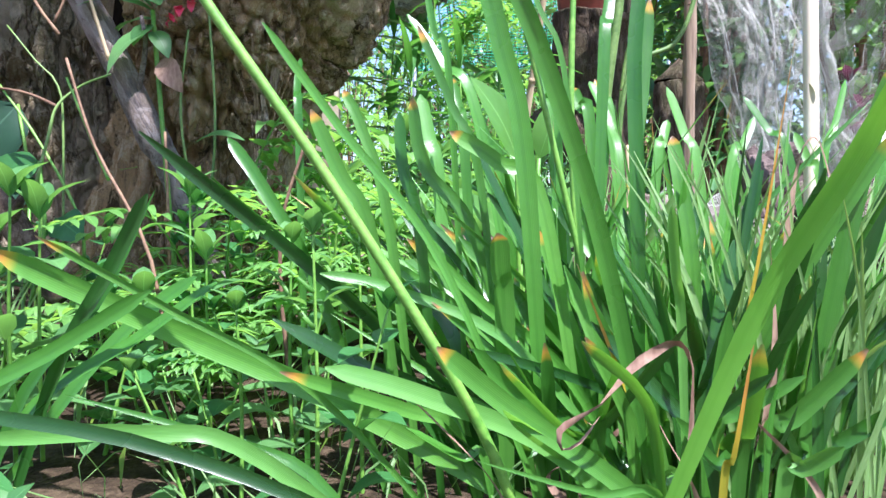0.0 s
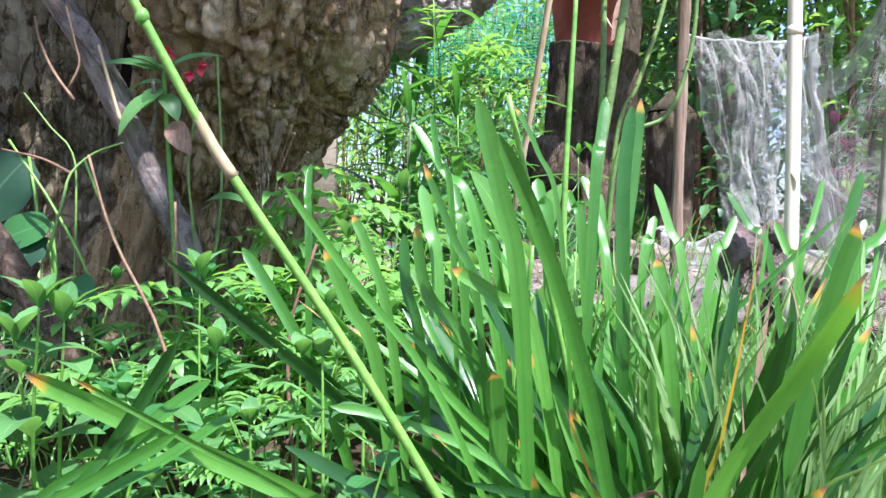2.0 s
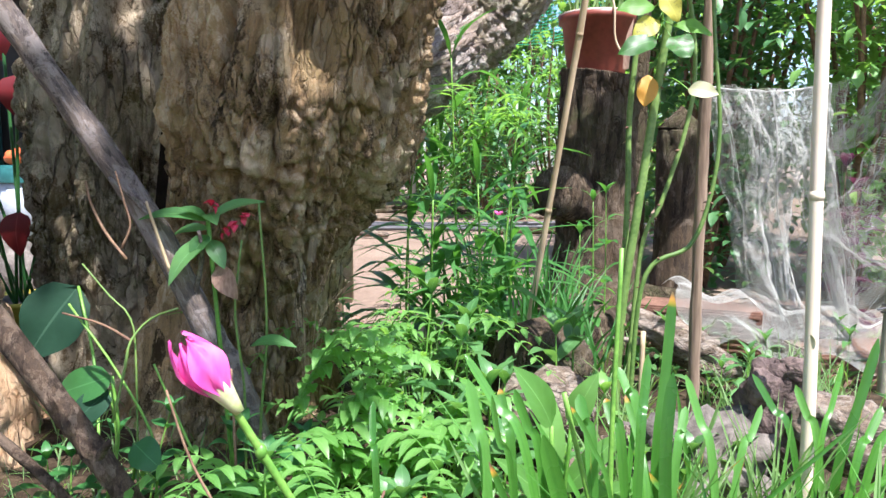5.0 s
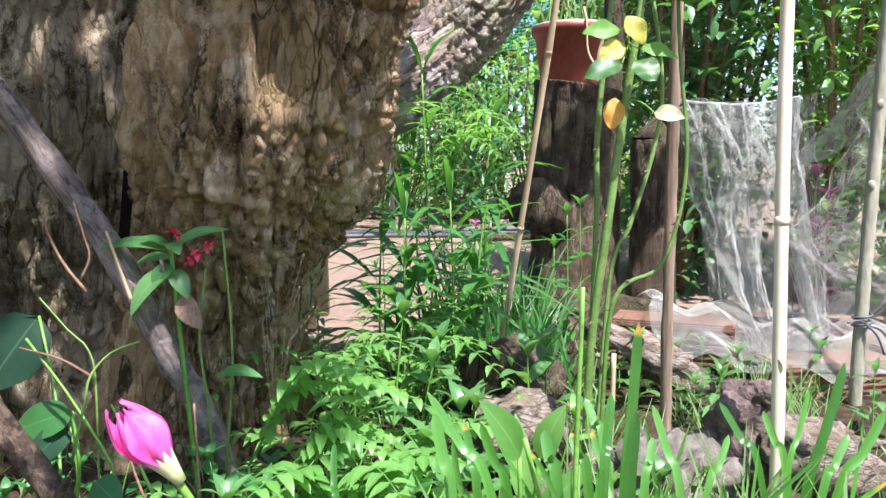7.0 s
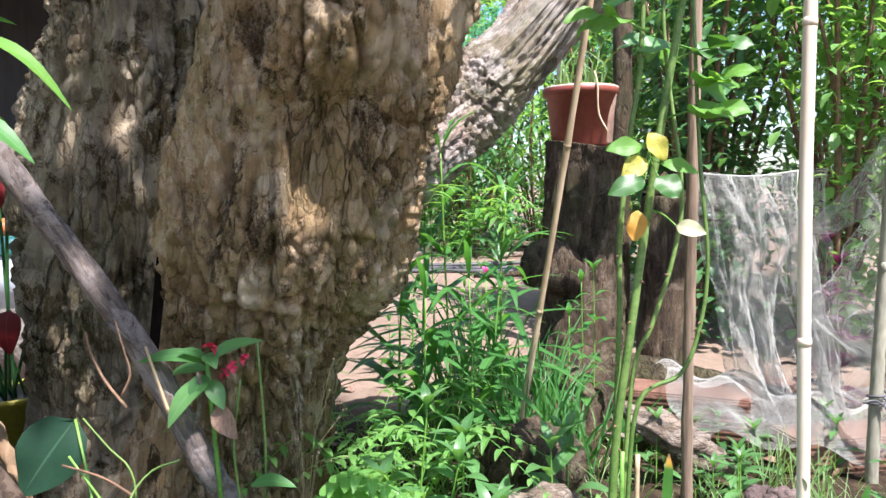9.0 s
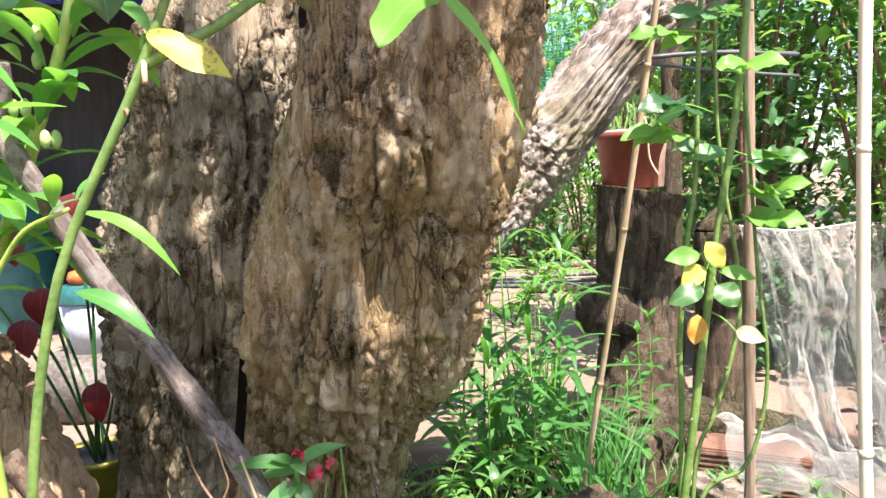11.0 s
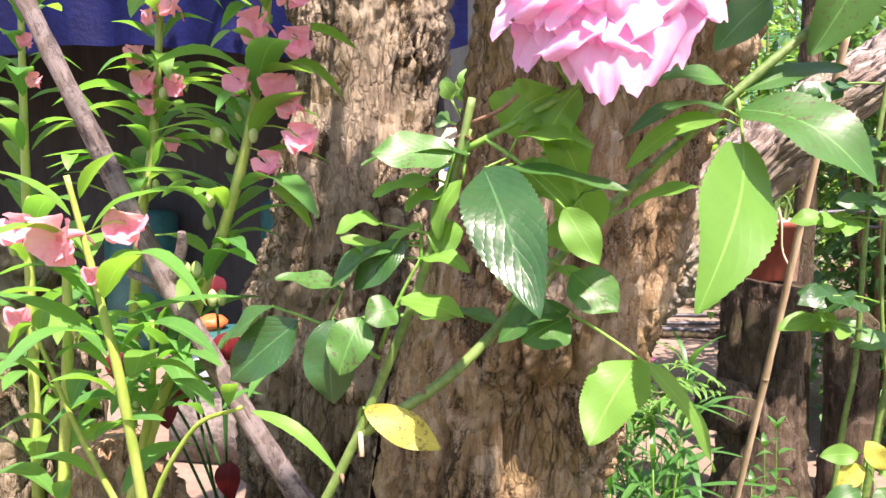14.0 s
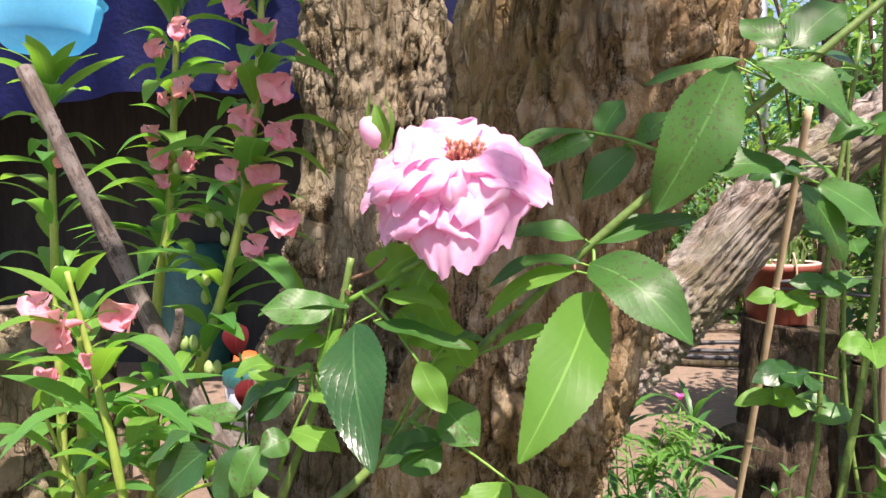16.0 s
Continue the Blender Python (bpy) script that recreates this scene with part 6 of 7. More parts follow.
balsam([(-0.46, 0.56, 0.02), (-0.47, 0.53, 0.40), (-0.479, 0.505, 0.598), (-0.489, 0.50, 0.664), (-0.501, 0.50, 0.716), (-0.512, 0.49, 0.79)], 0.0058, 15, 0.10,
       [((-0.512, 0.475, 0.740), 0.044), ((-0.475, 0.515, 0.748), 0.032), ((-0.492, 0.49, 0.708), 0.016)], shoots=([(-0.475, 0.54, 0.42), (-0.53, 0.52, 0.55), (-0.56, 0.5, 0.66)],), leaf_from=0.4)
stray = balsam([(-0.47, 0.55, 0.02), (-0.478, 0.53, 0.35), (-0.47, 0.52, 0.48), (-0.42, 0.51, 0.57), (-0.37, 0.505, 0.595)], 0.004, 4, 0.085, [], leaf_from=0.85)
part("leaf", Geo().leaf((-0.362, 0.505, 0.592), (-0.281, 0.50, 0.548), 0.013, up=(0, -0.5, 1), teeth=8, curl=0.15), "rose_light", stray, "narrow sunlit leaf")
part("leaf", Geo().leaf((-0.345, 0.46, 0.535), (-0.284, 0.45, 0.505), 0.016, up=(0, -0.5, 1), teeth=8), "balsam", stray)
balsam([(-0.84, 0.82, 0.02), (-0.82, 0.81, 0.5), (-0.806, 0.80, 0.83), (-0.80, 0.80, 1.03)], 0.009, 30, 0.12, [((-0.78, 0.78, 0.97), 0.02), ((-0.77, 0.78, 0.92), 0.018), ((-0.81, 0.78, 0.62), 0.03)], pods=4)
balsam([(-0.67, 0.66, 0.02), (-0.665, 0.66, 0.40), (-0.645, 0.655, 0.62), (-0.64, 0.65, 0.72)], 0.009, 16, 0.10, [((-0.68, 0.63, 0.74), 0.034)])


# ---- foreground rose ----
rose = thing("rose_bush", (-0.30, 0.27, 0.0), "rose bush with an open pale pink bloom and toothed green leaves", "rose")


def cane(parent, pts, r0, r1, n=36, thorns=10, material="rose_stem", seed=1):
    line = curve_points(pts, n)
    c = part("cane", Geo().tube(line, [r0 + (r1 - r0) * i / n for i in range(n + 1)], 10, 0.06, seed=seed), material, parent)
    rr = random.Random(seed)
    for i in range(thorns):
        k = rr.randrange(2, n - 2)
        d = (line[k + 1] - line[k]).normalized()
        o = (d.orthogonal().normalized() if i % 2 else d.cross(d.orthogonal()).normalized()) * (1 if rr.random() < 0.5 else -1)
        q = line[k] + o * r0 * 0.8
        part("thorn", Geo().tube([q, q + o * 0.0022 - d * 0.0006, q + o * 0.004 - d * 0.002], [0.0014, 0.0008, 0.0001], 5), "brown_stem", c, "small reddish thorn")
    return line


cane(rose, [(-0.32, 0.27, 0.0), (-0.28, 0.268, 0.35), (-0.25, 0.266, 0.542), (-0.198, 0.268, 0.655), (-0.168, 0.27, 0.725), (-0.148, 0.27, 0.785), (-0.141, 0.271, 0.814)], 0.0027, 0.0019, seed=3)
cane(rose, [(-0.196, 0.268, 0.658), (-0.150, 0.285, 0.688), (-0.098, 0.308, 0.745), (-0.02, 0.314, 0.818), (0.030, 0.32, 0.860), (0.074, 0.322, 0.896), (0.13, 0.325, 0.942)], 0.0027, 0.0021, seed=8, thorns=8)
cane(rose, [(-0.146, 0.27, 0.79), (-0.115, 0.27, 0.806), (-0.096, 0.272, 0.817), (-0.088, 0.274, 0.836)], 0.0016, 0.0014, 14, 0, "stem", seed=4)
cane(rose, [(-0.141, 0.271, 0.803), (-0.128, 0.268, 0.808), (-0.12, 0.266, 0.814)], 0.0011, 0.0009, 8, 0, "brown_stem", seed=5)


def rose_leaf(parent, root, leaflets, material="rose_leaf", label=""):
    """A compound leaf: a thin rachis with toothed leaflets, each (base, tip, width[, material])."""
    ends = [Vector(l[0]) for l in leaflets]
    g = Geo()
    far = max(ends, key=lambda e: (e - Vector(root)).length)
    g.tube(curve_points([root, Vector(root).lerp(far, 0.5) + Vector((0, 0, 0.003)), far], 8), [0.0011 - 0.00005 * i for i in range(9)], 6)
    for e in ends:
        p = Vector(root).lerp(far, min(1, max(0, (e - Vector(root)).dot((far - Vector(root)).normalized()) / max(1e-4, (far - Vector(root)).length))))
        g.tube([p, e], 0.0006, 5)
    lf = part("leaf", g, "stem", parent, label)
    for l in leaflets:
        mat = l[3] if len(l) > 3 else material
        up = l[4] if len(l) > 4 else (0, -0.75, 0.65)
        part("leaflet", Geo().leaf(l[0], l[1], l[2], up=up, curl=R.uniform(0.02, 0.14), fold=R.uniform(0.08, 0.22), shape=0.46, teeth=26, wave=0.2, seed=R.uniform(0, 6)), mat, lf)
    return lf


UP = (0, -0.35, 0.95)
rose_leaf(rose, (-0.020, 0.314, 0.816), [((-0.019, 0.304, 0.793), (-0.046, 0.228, 0.728), 0.037, "rose_light", (0.5, -0.8, 0.45)), ((-0.021, 0.30, 0.808), (0.027, 0.265, 0.777), 0.034, "rose_leaf", (0.2, -0.8, 0.6)),
                                       ((-0.020, 0.312, 0.817), (0.034, 0.33, 0.832), 0.018, "rose_leaf", (0, -0.6, 0.8)), ((-0.024, 0.31, 0.820), (-0.062, 0.30, 0.826), 0.017, "rose_leaf", (0, -0.6, 0.8)),
                                       ((-0.026, 0.302, 0.808), (-0.076, 0.285, 0.800), 0.015, "rose_leaf", UP), ((-0.028, 0.300, 0.804), (-0.074, 0.28, 0.786), 0.014, "rose_light", (0, -0.6, 0.8))])
rose_leaf(rose, (0.070, 0.322, 0.898), [((0.051, 0.318, 0.907), (0.012, 0.305, 0.833), 0.038, "rose_leaf", (0.35, -0.9, 0.3)), ((0.056, 0.32, 0.910), (0.006, 0.31, 0.900), 0.014, "rose_leaf", (0, -0.5, 0.85)), ((0.062, 0.318, 0.908), (0.102, 0.298, 0.876), 0.028, "rose_leaf", (0.2, -0.7, 0.7)),
                                      ((0.080, 0.328, 0.912), (0.122, 0.33, 0.896), 0.018, "rose_dark", UP), ((0.082, 0.34, 0.918), (0.112, 0.36, 0.945), 0.026, "rose_leaf", (0, -0.8, 0.5)), ((0.078, 0.345, 0.92), (0.06, 0.36, 0.94), 0.02, "rose_leaf", (0, -0.8, 0.5))])
rose_leaf(rose, (0.028, 0.318, 0.858), [((-0.017, 0.35, 0.878), (-0.004, 0.35, 0.898), 0.022, "rose_leaf", (-0.5, -0.8, 0.3)), ((-0.019, 0.35, 0.878), (-0.058, 0.34, 0.861), 0.016, "rose_leaf", (0, -0.85, 0.5)), ((-0.026, 0.35, 0.881), (-0.079, 0.34, 0.866), 0.012, "rose_leaf", (0, -0.6, 0.8)),
                                       ((0.001, 0.345, 0.869), (-0.027, 0.335, 0.842), 0.022, "rose_leaf", (0, -0.9, 0.4)), ((0.003, 0.345, 0.872), (0.022, 0.34, 0.888), 0.018, "rose_leaf", (0, -0.7, 0.6))])
rose_leaf(rose, (0.034, 0.318, 0.864), [((0.035, 0.313, 0.855), (0.075, 0.315, 0.856), 0.022, "rose_leaf", (0, -0.7, 0.7)), ((0.066, 0.318, 0.866), (0.098, 0.315, 0.850), 0.011, "rose_light", UP), ((0.082, 0.32, 0.846), (0.105, 0.322, 0.807), 0.024, "rose_leaf", (0.5, -0.8, 0.4)), ((0.092, 0.325, 0.846), (0.124, 0.33, 0.824), 0.026, "rose_leaf", (0, -0.7, 0.7))])
# leaves round the stub
rose_leaf(rose, (-0.142, 0.271, 0.80), [((-0.142, 0.268, 0.789), (-0.190, 0.26, 0.788), 0.017, "rose_leaf", UP), ((-0.148, 0.27, 0.785), (-0.178, 0.28, 0.765), 0.012, "rose_light", UP), ((-0.145, 0.268, 0.778), (-0.158, 0.262, 0.752), 0.014, "rose_light", UP)])
rose_leaf(rose, (-0.136, 0.27, 0.796), [((-0.134, 0.255, 0.782), (-0.109, 0.200, 0.731), 0.031, "rose_dark", (0.1, -0.98, 0.25)), ((-0.125, 0.258, 0.783), (-0.073, 0.25, 0.772), 0.013, "rose_leaf", UP), ((-0.12, 0.26, 0.795), (-0.088, 0.255, 0.792), 0.018, "rose_light", UP), ((-0.10, 0.25, 0.765), (-0.086, 0.245, 0.742), 0.016, "rose_light", (0, -0.9, 0.3))])
for b, t, w in (((-0.128, 0.282, 0.800), (-0.104, 0.275, 0.818), 0.026), ((-0.110, 0.28, 0.790), (-0.096, 0.27, 0.816), 0.024), ((-0.105, 0.28, 0.80), (-0.092, 0.275, 0.775), 0.02), ((-0.12, 0.285, 0.785), (-0.095, 0.28, 0.765), 0.02)):
    part("leaf", Geo().leaf(b, t, w, up=(0, -0.9, 0.3), curl=0.2, fold=0.4, teeth=8, wave=0.8, seed=R.uniform(0, 6)), "rose_light", rose, "crumpled young yellow-green leaf")
rose_leaf(rose, (-0.165, 0.27, 0.735), [((-0.176, 0.268, 0.748), (-0.213, 0.262, 0.725), 0.020, "rose_leaf", UP), ((-0.172, 0.268, 0.750), (-0.196, 0.262, 0.728), 0.017, "rose_dark", (0, -0.9, 0.4)), ((-0.182, 0.275, 0.742), (-0.205, 0.275, 0.752), 0.014, "rose_light", UP), ((-0.165, 0.27, 0.758), (-0.185, 0.268, 0.742), 0.012, "rose_light", UP)])
rose_leaf(rose, (-0.185, 0.268, 0.695), [((-0.222, 0.262, 0.713), (-0.256, 0.258, 0.685), 0.026, "rose_dark", (0, -0.9, 0.4)), ((-0.205, 0.262, 0.715), (-0.205, 0.255, 0.676), 0.026, "rose_dark", (0, -0.95, 0.2)), ((-0.235, 0.262, 0.72), (-0.262, 0.26, 0.70), 0.02, "rose_leaf", UP), ((-0.20, 0.262, 0.728), (-0.23, 0.255, 0.735), 0.016, "rose_leaf", UP)])
# lower leaf with the pale drooping leaflets
rose_leaf(rose, (-0.120, 0.298, 0.722), [((-0.066, 0.296, 0.692), (-0.090, 0.262, 0.662), 0.030, "rose_light", (-0.2, -0.7, 0.75)), ((-0.062, 0.296, 0.690), (-0.020, 0.335, 0.625), 0.019, "rose_light", (0.6, -0.5, 0.6)), ((-0.098, 0.29, 0.716), (-0.132, 0.275, 0.705), 0.022, "rose_leaf", UP), ((-0.104, 0.30, 0.735), (-0.082, 0.295, 0.718), 0.014, "rose_light", UP)])
rose_leaf(rose, (-0.175, 0.27, 0.715), [((-0.160, 0.345, 0.702), (-0.183, 0.345, 0.702), 0.013, "rose_light", UP), ((-0.162, 0.34, 0.706), (-0.132, 0.34, 0.698), 0.013, "rose_leaf", UP)])
rose_leaf(rose, (-0.185, 0.268, 0.70), [((-0.173, 0.262, 0.724), (-0.142, 0.25, 0.719), 0.018, "rose_light", UP), ((-0.176, 0.262, 0.72), (-0.186, 0.25, 0.716), 0.018, "rose_leaf", (0, -0.9, 0.4)), ((-0.191, 0.26, 0.716), (-0.199, 0.248, 0.692), 0.022, "rose_leaf", (0, -0.9, 0.4)), ((-0.165, 0.268, 0.742), (-0.141, 0.256, 0.74), 0.014, "rose_light", UP)])
rose_leaf(rose, (-0.16, 0.27, 0.745), [((-0.148, 0.262, 0.789), (-0.183, 0.25, 0.79), 0.022, "rose_leaf", (0, -0.8, 0.6)), ((-0.157, 0.268, 0.778), (-0.184, 0.256, 0.772), 0.017, "rose_light", UP), ((-0.154, 0.272, 0.771), (-0.17, 0.26, 0.766), 0.015, "rose_light", UP), ((-0.181, 0.262, 0.758), (-0.199, 0.25, 0.757), 0.018, "rose_light", UP), ((-0.152, 0.276, 0.759), (-0.155, 0.264, 0.743), 0.016, "rose_light", (0, -0.9, 0.4))])
rose_leaf(rose, (-0.128, 0.29, 0.715), [((-0.099, 0.285, 0.713), (-0.119, 0.273, 0.704), 0.026, "rose_leaf", (0, -0.8, 0.6)), ((-0.097, 0.285, 0.734), (-0.077, 0.273, 0.718), 0.024, "rose_leaf", (0, -0.8, 0.6)), ((-0.104, 0.285, 0.758), (-0.092, 0.273, 0.746), 0.022, "rose_light", (0, -0.9, 0.4)), ((-0.092, 0.28, 0.771), (-0.072, 0.268, 0.774), 0.009, "rose_leaf", UP)])
# the yellow leaf
rose_leaf(rose, (-0.196, 0.268, 0.665), [((-0.192, 0.265, 0.672), (-0.157, 0.272, 0.652), 0.017, "rose_yellow", (0, -0.8, 0.6))], label="yellowed leaf with brown holes")
part("petiole", Geo().tube([(-0.195, 0.267, 0.660), (-0.193, 0.262, 0.650)], 0.0014, 6), "cane", rose)
# high leaves above the path
rose_leaf(rose, (-0.10, 0.308, 0.743), [((-0.088, 0.30, 0.752), (-0.098, 0.285, 0.782), 0.026, "rose_light", (-0.2, -0.95, 0.2)), ((-0.07, 0.30, 0.764), (-0.035, 0.30, 0.775), 0.014, "rose_light", UP)])


def rose_bloom():
    """An open, drooping rose: outer petals spread, inner ones upright round a brown heart."""
    c = Vector((-0.079, 0.266, 0.8545))
    rr = random.Random(5)
    bloom = part("bloom", Geo().blob(c + Vector((0.0, 0.004, -0.012)), (0.008, 0.008, 0.009), 2, 0.1), "stem", rose, "fully open pale pink double rose")

    def petal(reach, width, bow, start=0.003):
        """A fan-shaped petal from the heart, bowed over and ruffled at its rim."""
        g = Geo()
        reach = Vector(reach)
        d = reach.normalized()
        side = d.cross(Vector((0, -0.5, 0.9))).normalized()
        nrm = side.cross(d).normalized()
        rows, cols = 14, 26
        ph, ph2 = rr.uniform(0, 6.28), rr.uniform(0, 6.28)
        for r in range(rows + 1):
            s = r / rows
            hw = width * 0.5 * (0.16 + 0.84 * math.sin(math.pi * 0.5 * min(1, s * 1.3)) ** 1.1) * math.sqrt(1 - 0.55 * max(0, (s - 0.6) / 0.4) ** 2)
            mid = c + d * start + reach * s + nrm * bow * math.sin(math.pi * s ** 0.8)
            for k in range(cols + 1):
                u = k / cols * 2 - 1
                back = (0.22 * u * u + 0.52 * u ** 4) * s ** 2 + (0.05 * math.sin(u * 5 + ph) + 0.045 * math.sin(u * 12 + ph2) + 0.02 * math.sin(u * 27 + ph)) * s ** 4
                ruff = s ** 2 * (0.0030 * math.sin(u * 4.5 + ph) + 0.0024 * math.sin(u * 11 + ph2) + 0.0012 * math.sin(u * 23 + ph)) + 0.0012 * s * noise.noise(Vector((u * 3 + ph, s * 4, ph2)))
                crease = -0.0008 * math.exp(-(u / 0.2) ** 2) * s
                g.v.append(mid + side * u * hw - reach * back * 0.55 + nrm * (ruff + crease + 0.004 * u * u * s))
                g.uv.append((k / cols, s))
        for r in range(rows):
            for k in range(cols):
                q = r * (cols + 1) + k
                g.f.append((q, q + 1, q + cols + 2, q + cols + 1))
        part("petal", g, "rose_petal", bloom)

    outer = ((-0.054, 0.000, -0.014, 0.044), (-0.046, -0.015, -0.030, 0.044), (-0.026, -0.026, -0.042, 0.046), (0.002, -0.028, -0.047, 0.046), (0.024, -0.024, -0.036, 0.042), (0.041, -0.010, -0.016, 0.036), (0.042, 0.005, -0.002, 0.032))
    middle = ((-0.046, -0.012, 0.003, 0.042), (-0.032, -0.025, -0.018, 0.042), (-0.008, -0.029, -0.028, 0.040), (0.014, -0.026, -0.022, 0.038), (0.031, -0.013, -0.006, 0.030))
    rear = ((-0.036, 0.012, 0.027, 0.040), (-0.020, 0.020, 0.020, 0.036), (0.005, 0.027, 0.004, 0.040), (0.026, 0.023, -0.004, 0.036), (-0.047, 0.014, 0.011, 0.040))
    inner = ((-0.019, -0.008, 0.009, 0.026), (-0.016, -0.017, -0.002, 0.026), (-0.004, -0.019, -0.010, 0.026), (0.010, -0.016, -0.009, 0.022), (0.016, -0.006, -0.003, 0.018), (-0.012, 0.009, 0.013, 0.022), (-0.026, 0.0, 0.010, 0.028))
    for rows, bow in ((outer, 0.010), (middle, 0.010), (rear, 0.006), (inner, 0.006)):
        for x, y, z, w in rows:
            k = rr.uniform(0.80, 0.97)
            if w > 0.03:
                petal((x * k * 0.78 + rr.uniform(-0.006, 0.006), y * k * 0.8, z * k * 0.74 + rr.uniform(-0.002, 0.007)), w * rr.uniform(0.85, 1.15), bow * rr.uniform(1.2, 1.9))
            petal((x * k + rr.uniform(-0.004, 0.004), y * k, z * k + rr.uniform(-0.004, 0.004)), w * rr.uniform(1.15, 1.5), bow * rr.uniform(0.7, 1.4))
    ax = Vector((0.15, -0.35, 0.92)).normalized()
    s1 = ax.cross(Vector((0, 1, 0))).normalized()
    s2 = ax.cross(s1)
    for i in range(90):
        a, r = rr.uniform(0, 6.28), 0.009 * math.sqrt(rr.random())
        b = c + (s1 * math.cos(a) + s2 * math.sin(a)) * r * 0.6 + ax * 0.003
        e = c + (s1 * math.cos(a) + s2 * math.sin(a)) * r * 1.2 + ax * rr.uniform(0.010, 0.017) + rv(0.001)
        part("stamen", Geo().tube([b, b.lerp(e, 0.85), e, e + (e - b) * 0.08], [0.0004, 0.0004, 0.0010, 0.0005], 5), "rose_heart", bloom, "withered orange-brown stamen")
    # a closed bud behind the bloom
    b0, b1 = Vector((-0.121, 0.272, 0.868)), Vector((-0.134, 0.270, 0.888))
    bud = part("bud", Geo().blob(b0.lerp(b1, 0.5), (0.006, 0.006, 0.009), 2, 0.1, turn=Matrix.Rotation(-0.5, 3, "Y")), "rose_petal", rose, "small pink bud in green sepals")
    for k in range(4):
        a = k * 1.57
        part("sepal", Geo().leaf(b0, b0 + Vector((-0.004 + 0.006 * math.cos(a), 0.005 * math.sin(a), 0.030 - 0.006 * (k % 2))), 0.007, up=(math.cos(a), math.sin(a), 0.2), nl=6, shape=0.35), "rose_light", bud)
    part("bud_stalk", Geo().tube(curve_points([(-0.098, 0.285, 0.82), (-0.112, 0.28, 0.845), b0], 8), 0.0012, 6), "stem", rose)


rose_bloom()

# ---- rose canes by the bamboo ----
canes = thing("tall_rose_canes", (0.15, 0.715, 0.04), "tall green rose canes with few leaves, some yellow", "rose")
cane(canes, [(0.148, 0.715, 0.03), (0.152, 0.712, 0.203), (0.167, 0.71, 0.33), (0.183, 0.71, 0.448), (0.200, 0.71, 0.56), (0.219, 0.71, 0.676), (0.232, 0.71, 0.80), (0.25, 0.71, 1.05)], 0.0047, 0.0034, 40, 26, seed=11)
cane(canes, [(0.150, 0.73, 0.03), (0.157, 0.73, 0.22), (0.161, 0.73, 0.34), (0.161, 0.73, 0.426), (0.172, 0.73, 0.538), (0.181, 0.73, 0.60), (0.19, 0.73, 0.78), (0.22, 0.73, 1.0)], 0.0033, 0.0024, 40, 22, seed=12)
cane(canes, [(0.165, 0.75, 0.05), (0.180, 0.75, 0.271), (0.201, 0.75, 0.331), (0.224, 0.75, 0.408), (0.231, 0.75, 0.483), (0.21, 0.75, 0.66), (0.215, 0.75, 0.95)], 0.0026, 0.002, 40, 14, seed=13)
cane(canes, [(0.16, 0.70, 0.12), (0.172, 0.70, 0.258), (0.216, 0.70, 0.291), (0.235, 0.70, 0.342), (0.241, 0.70, 0.408), (0.232, 0.70, 0.506), (0.225, 0.71, 0.7)], 0.0024, 0.0018, 40, 16, seed=14)
cane(canes, [(0.17, 0.72, 0.04), (0.176, 0.72, 0.12), (0.178, 0.72, 0.2)], 0.003, 0.0026, 10, 3, "cane", seed=15)
rose_leaf(canes, (0.187, 0.71, 0.455), [((0.203, 0.68, 0.440), (0.224, 0.66, 0.434), 0.017, "cream_leaf", (0, -1, 0.25))], label="curled pale leaf on a yellow stalk")
rose_leaf(canes, (0.178, 0.71, 0.44), [((0.170, 0.695, 0.455), (0.165, 0.69, 0.425), 0.021, "rose_orange", (0, -1, 0.1))], label="orange dying leaf")
rose_leaf(canes, (0.186, 0.71, 0.50), [((0.178, 0.69, 0.53), (0.194, 0.685, 0.503), 0.021, "rose_yellow", (0, -0.95, 0.3)), ((0.172, 0.69, 0.517), (0.136, 0.685, 0.515), 0.020, "rose_light", (0, -0.9, 0.4)), ((0.176, 0.69, 0.505), (0.150, 0.68, 0.488), 0.021, "rose_yellow", (0, -0.95, 0.3)),
                                        ((0.185, 0.68, 0.488), (0.200, 0.665, 0.468), 0.028, "rose_leaf", (0, -0.8, 0.5)), ((0.19, 0.69, 0.50), (0.226, 0.685, 0.492), 0.016, "rose_light", (0, -0.8, 0.5)), ((0.172, 0.68, 0.485), (0.135, 0.67, 0.472), 0.022, "rose_leaf", (0, -0.8, 0.5))])


def more_cane_leaves():
    for i, (z, x) in enumerate(((0.60, 0.205), (0.66, 0.195), (0.70, 0.222), (0.74, 0.20), (0.79, 0.23), (0.84, 0.215), (0.90, 0.24), (0.96, 0.225), (0.57, 0.21), (0.63, 0.185), (0.76, 0.24), (0.87, 0.19), (0.545, 0.20), (0.61, 0.24))):
        root = Vector((x, 0.715, z))
        a = R.uniform(0, 6.28)
        d = Vector((math.cos(a), math.sin(a) * 0.6 - 0.2, R.uniform(-0.1, 0.4))).normalized()
        side = d.cross(Vector((0, 0, 1))).normalized()
        l = R.uniform(0.045, 0.07)
        mat = R.choice(("rose_leaf", "rose_leaf", "rose_dark", "rose_light", "weed"))
        fl = []
        for s, k in ((0.55, 1), (0.55, -1), (0.85, 1), (0.85, -1), (1.0, 0)):
            b = root + d * l * s
            e = b + (d * (0.55 if k else 1.0) + side * k * 0.8 + Vector((0, 0, R.uniform(-0.5, 0.1)))).normalized() * R.uniform(0.030, 0.042)
            fl.append((b, e, R.uniform(0.019, 0.027), mat, (R.uniform(-0.4, 0.4), -0.75, 0.6)))
        rose_leaf(canes, root, fl)


more_cane_leaves()

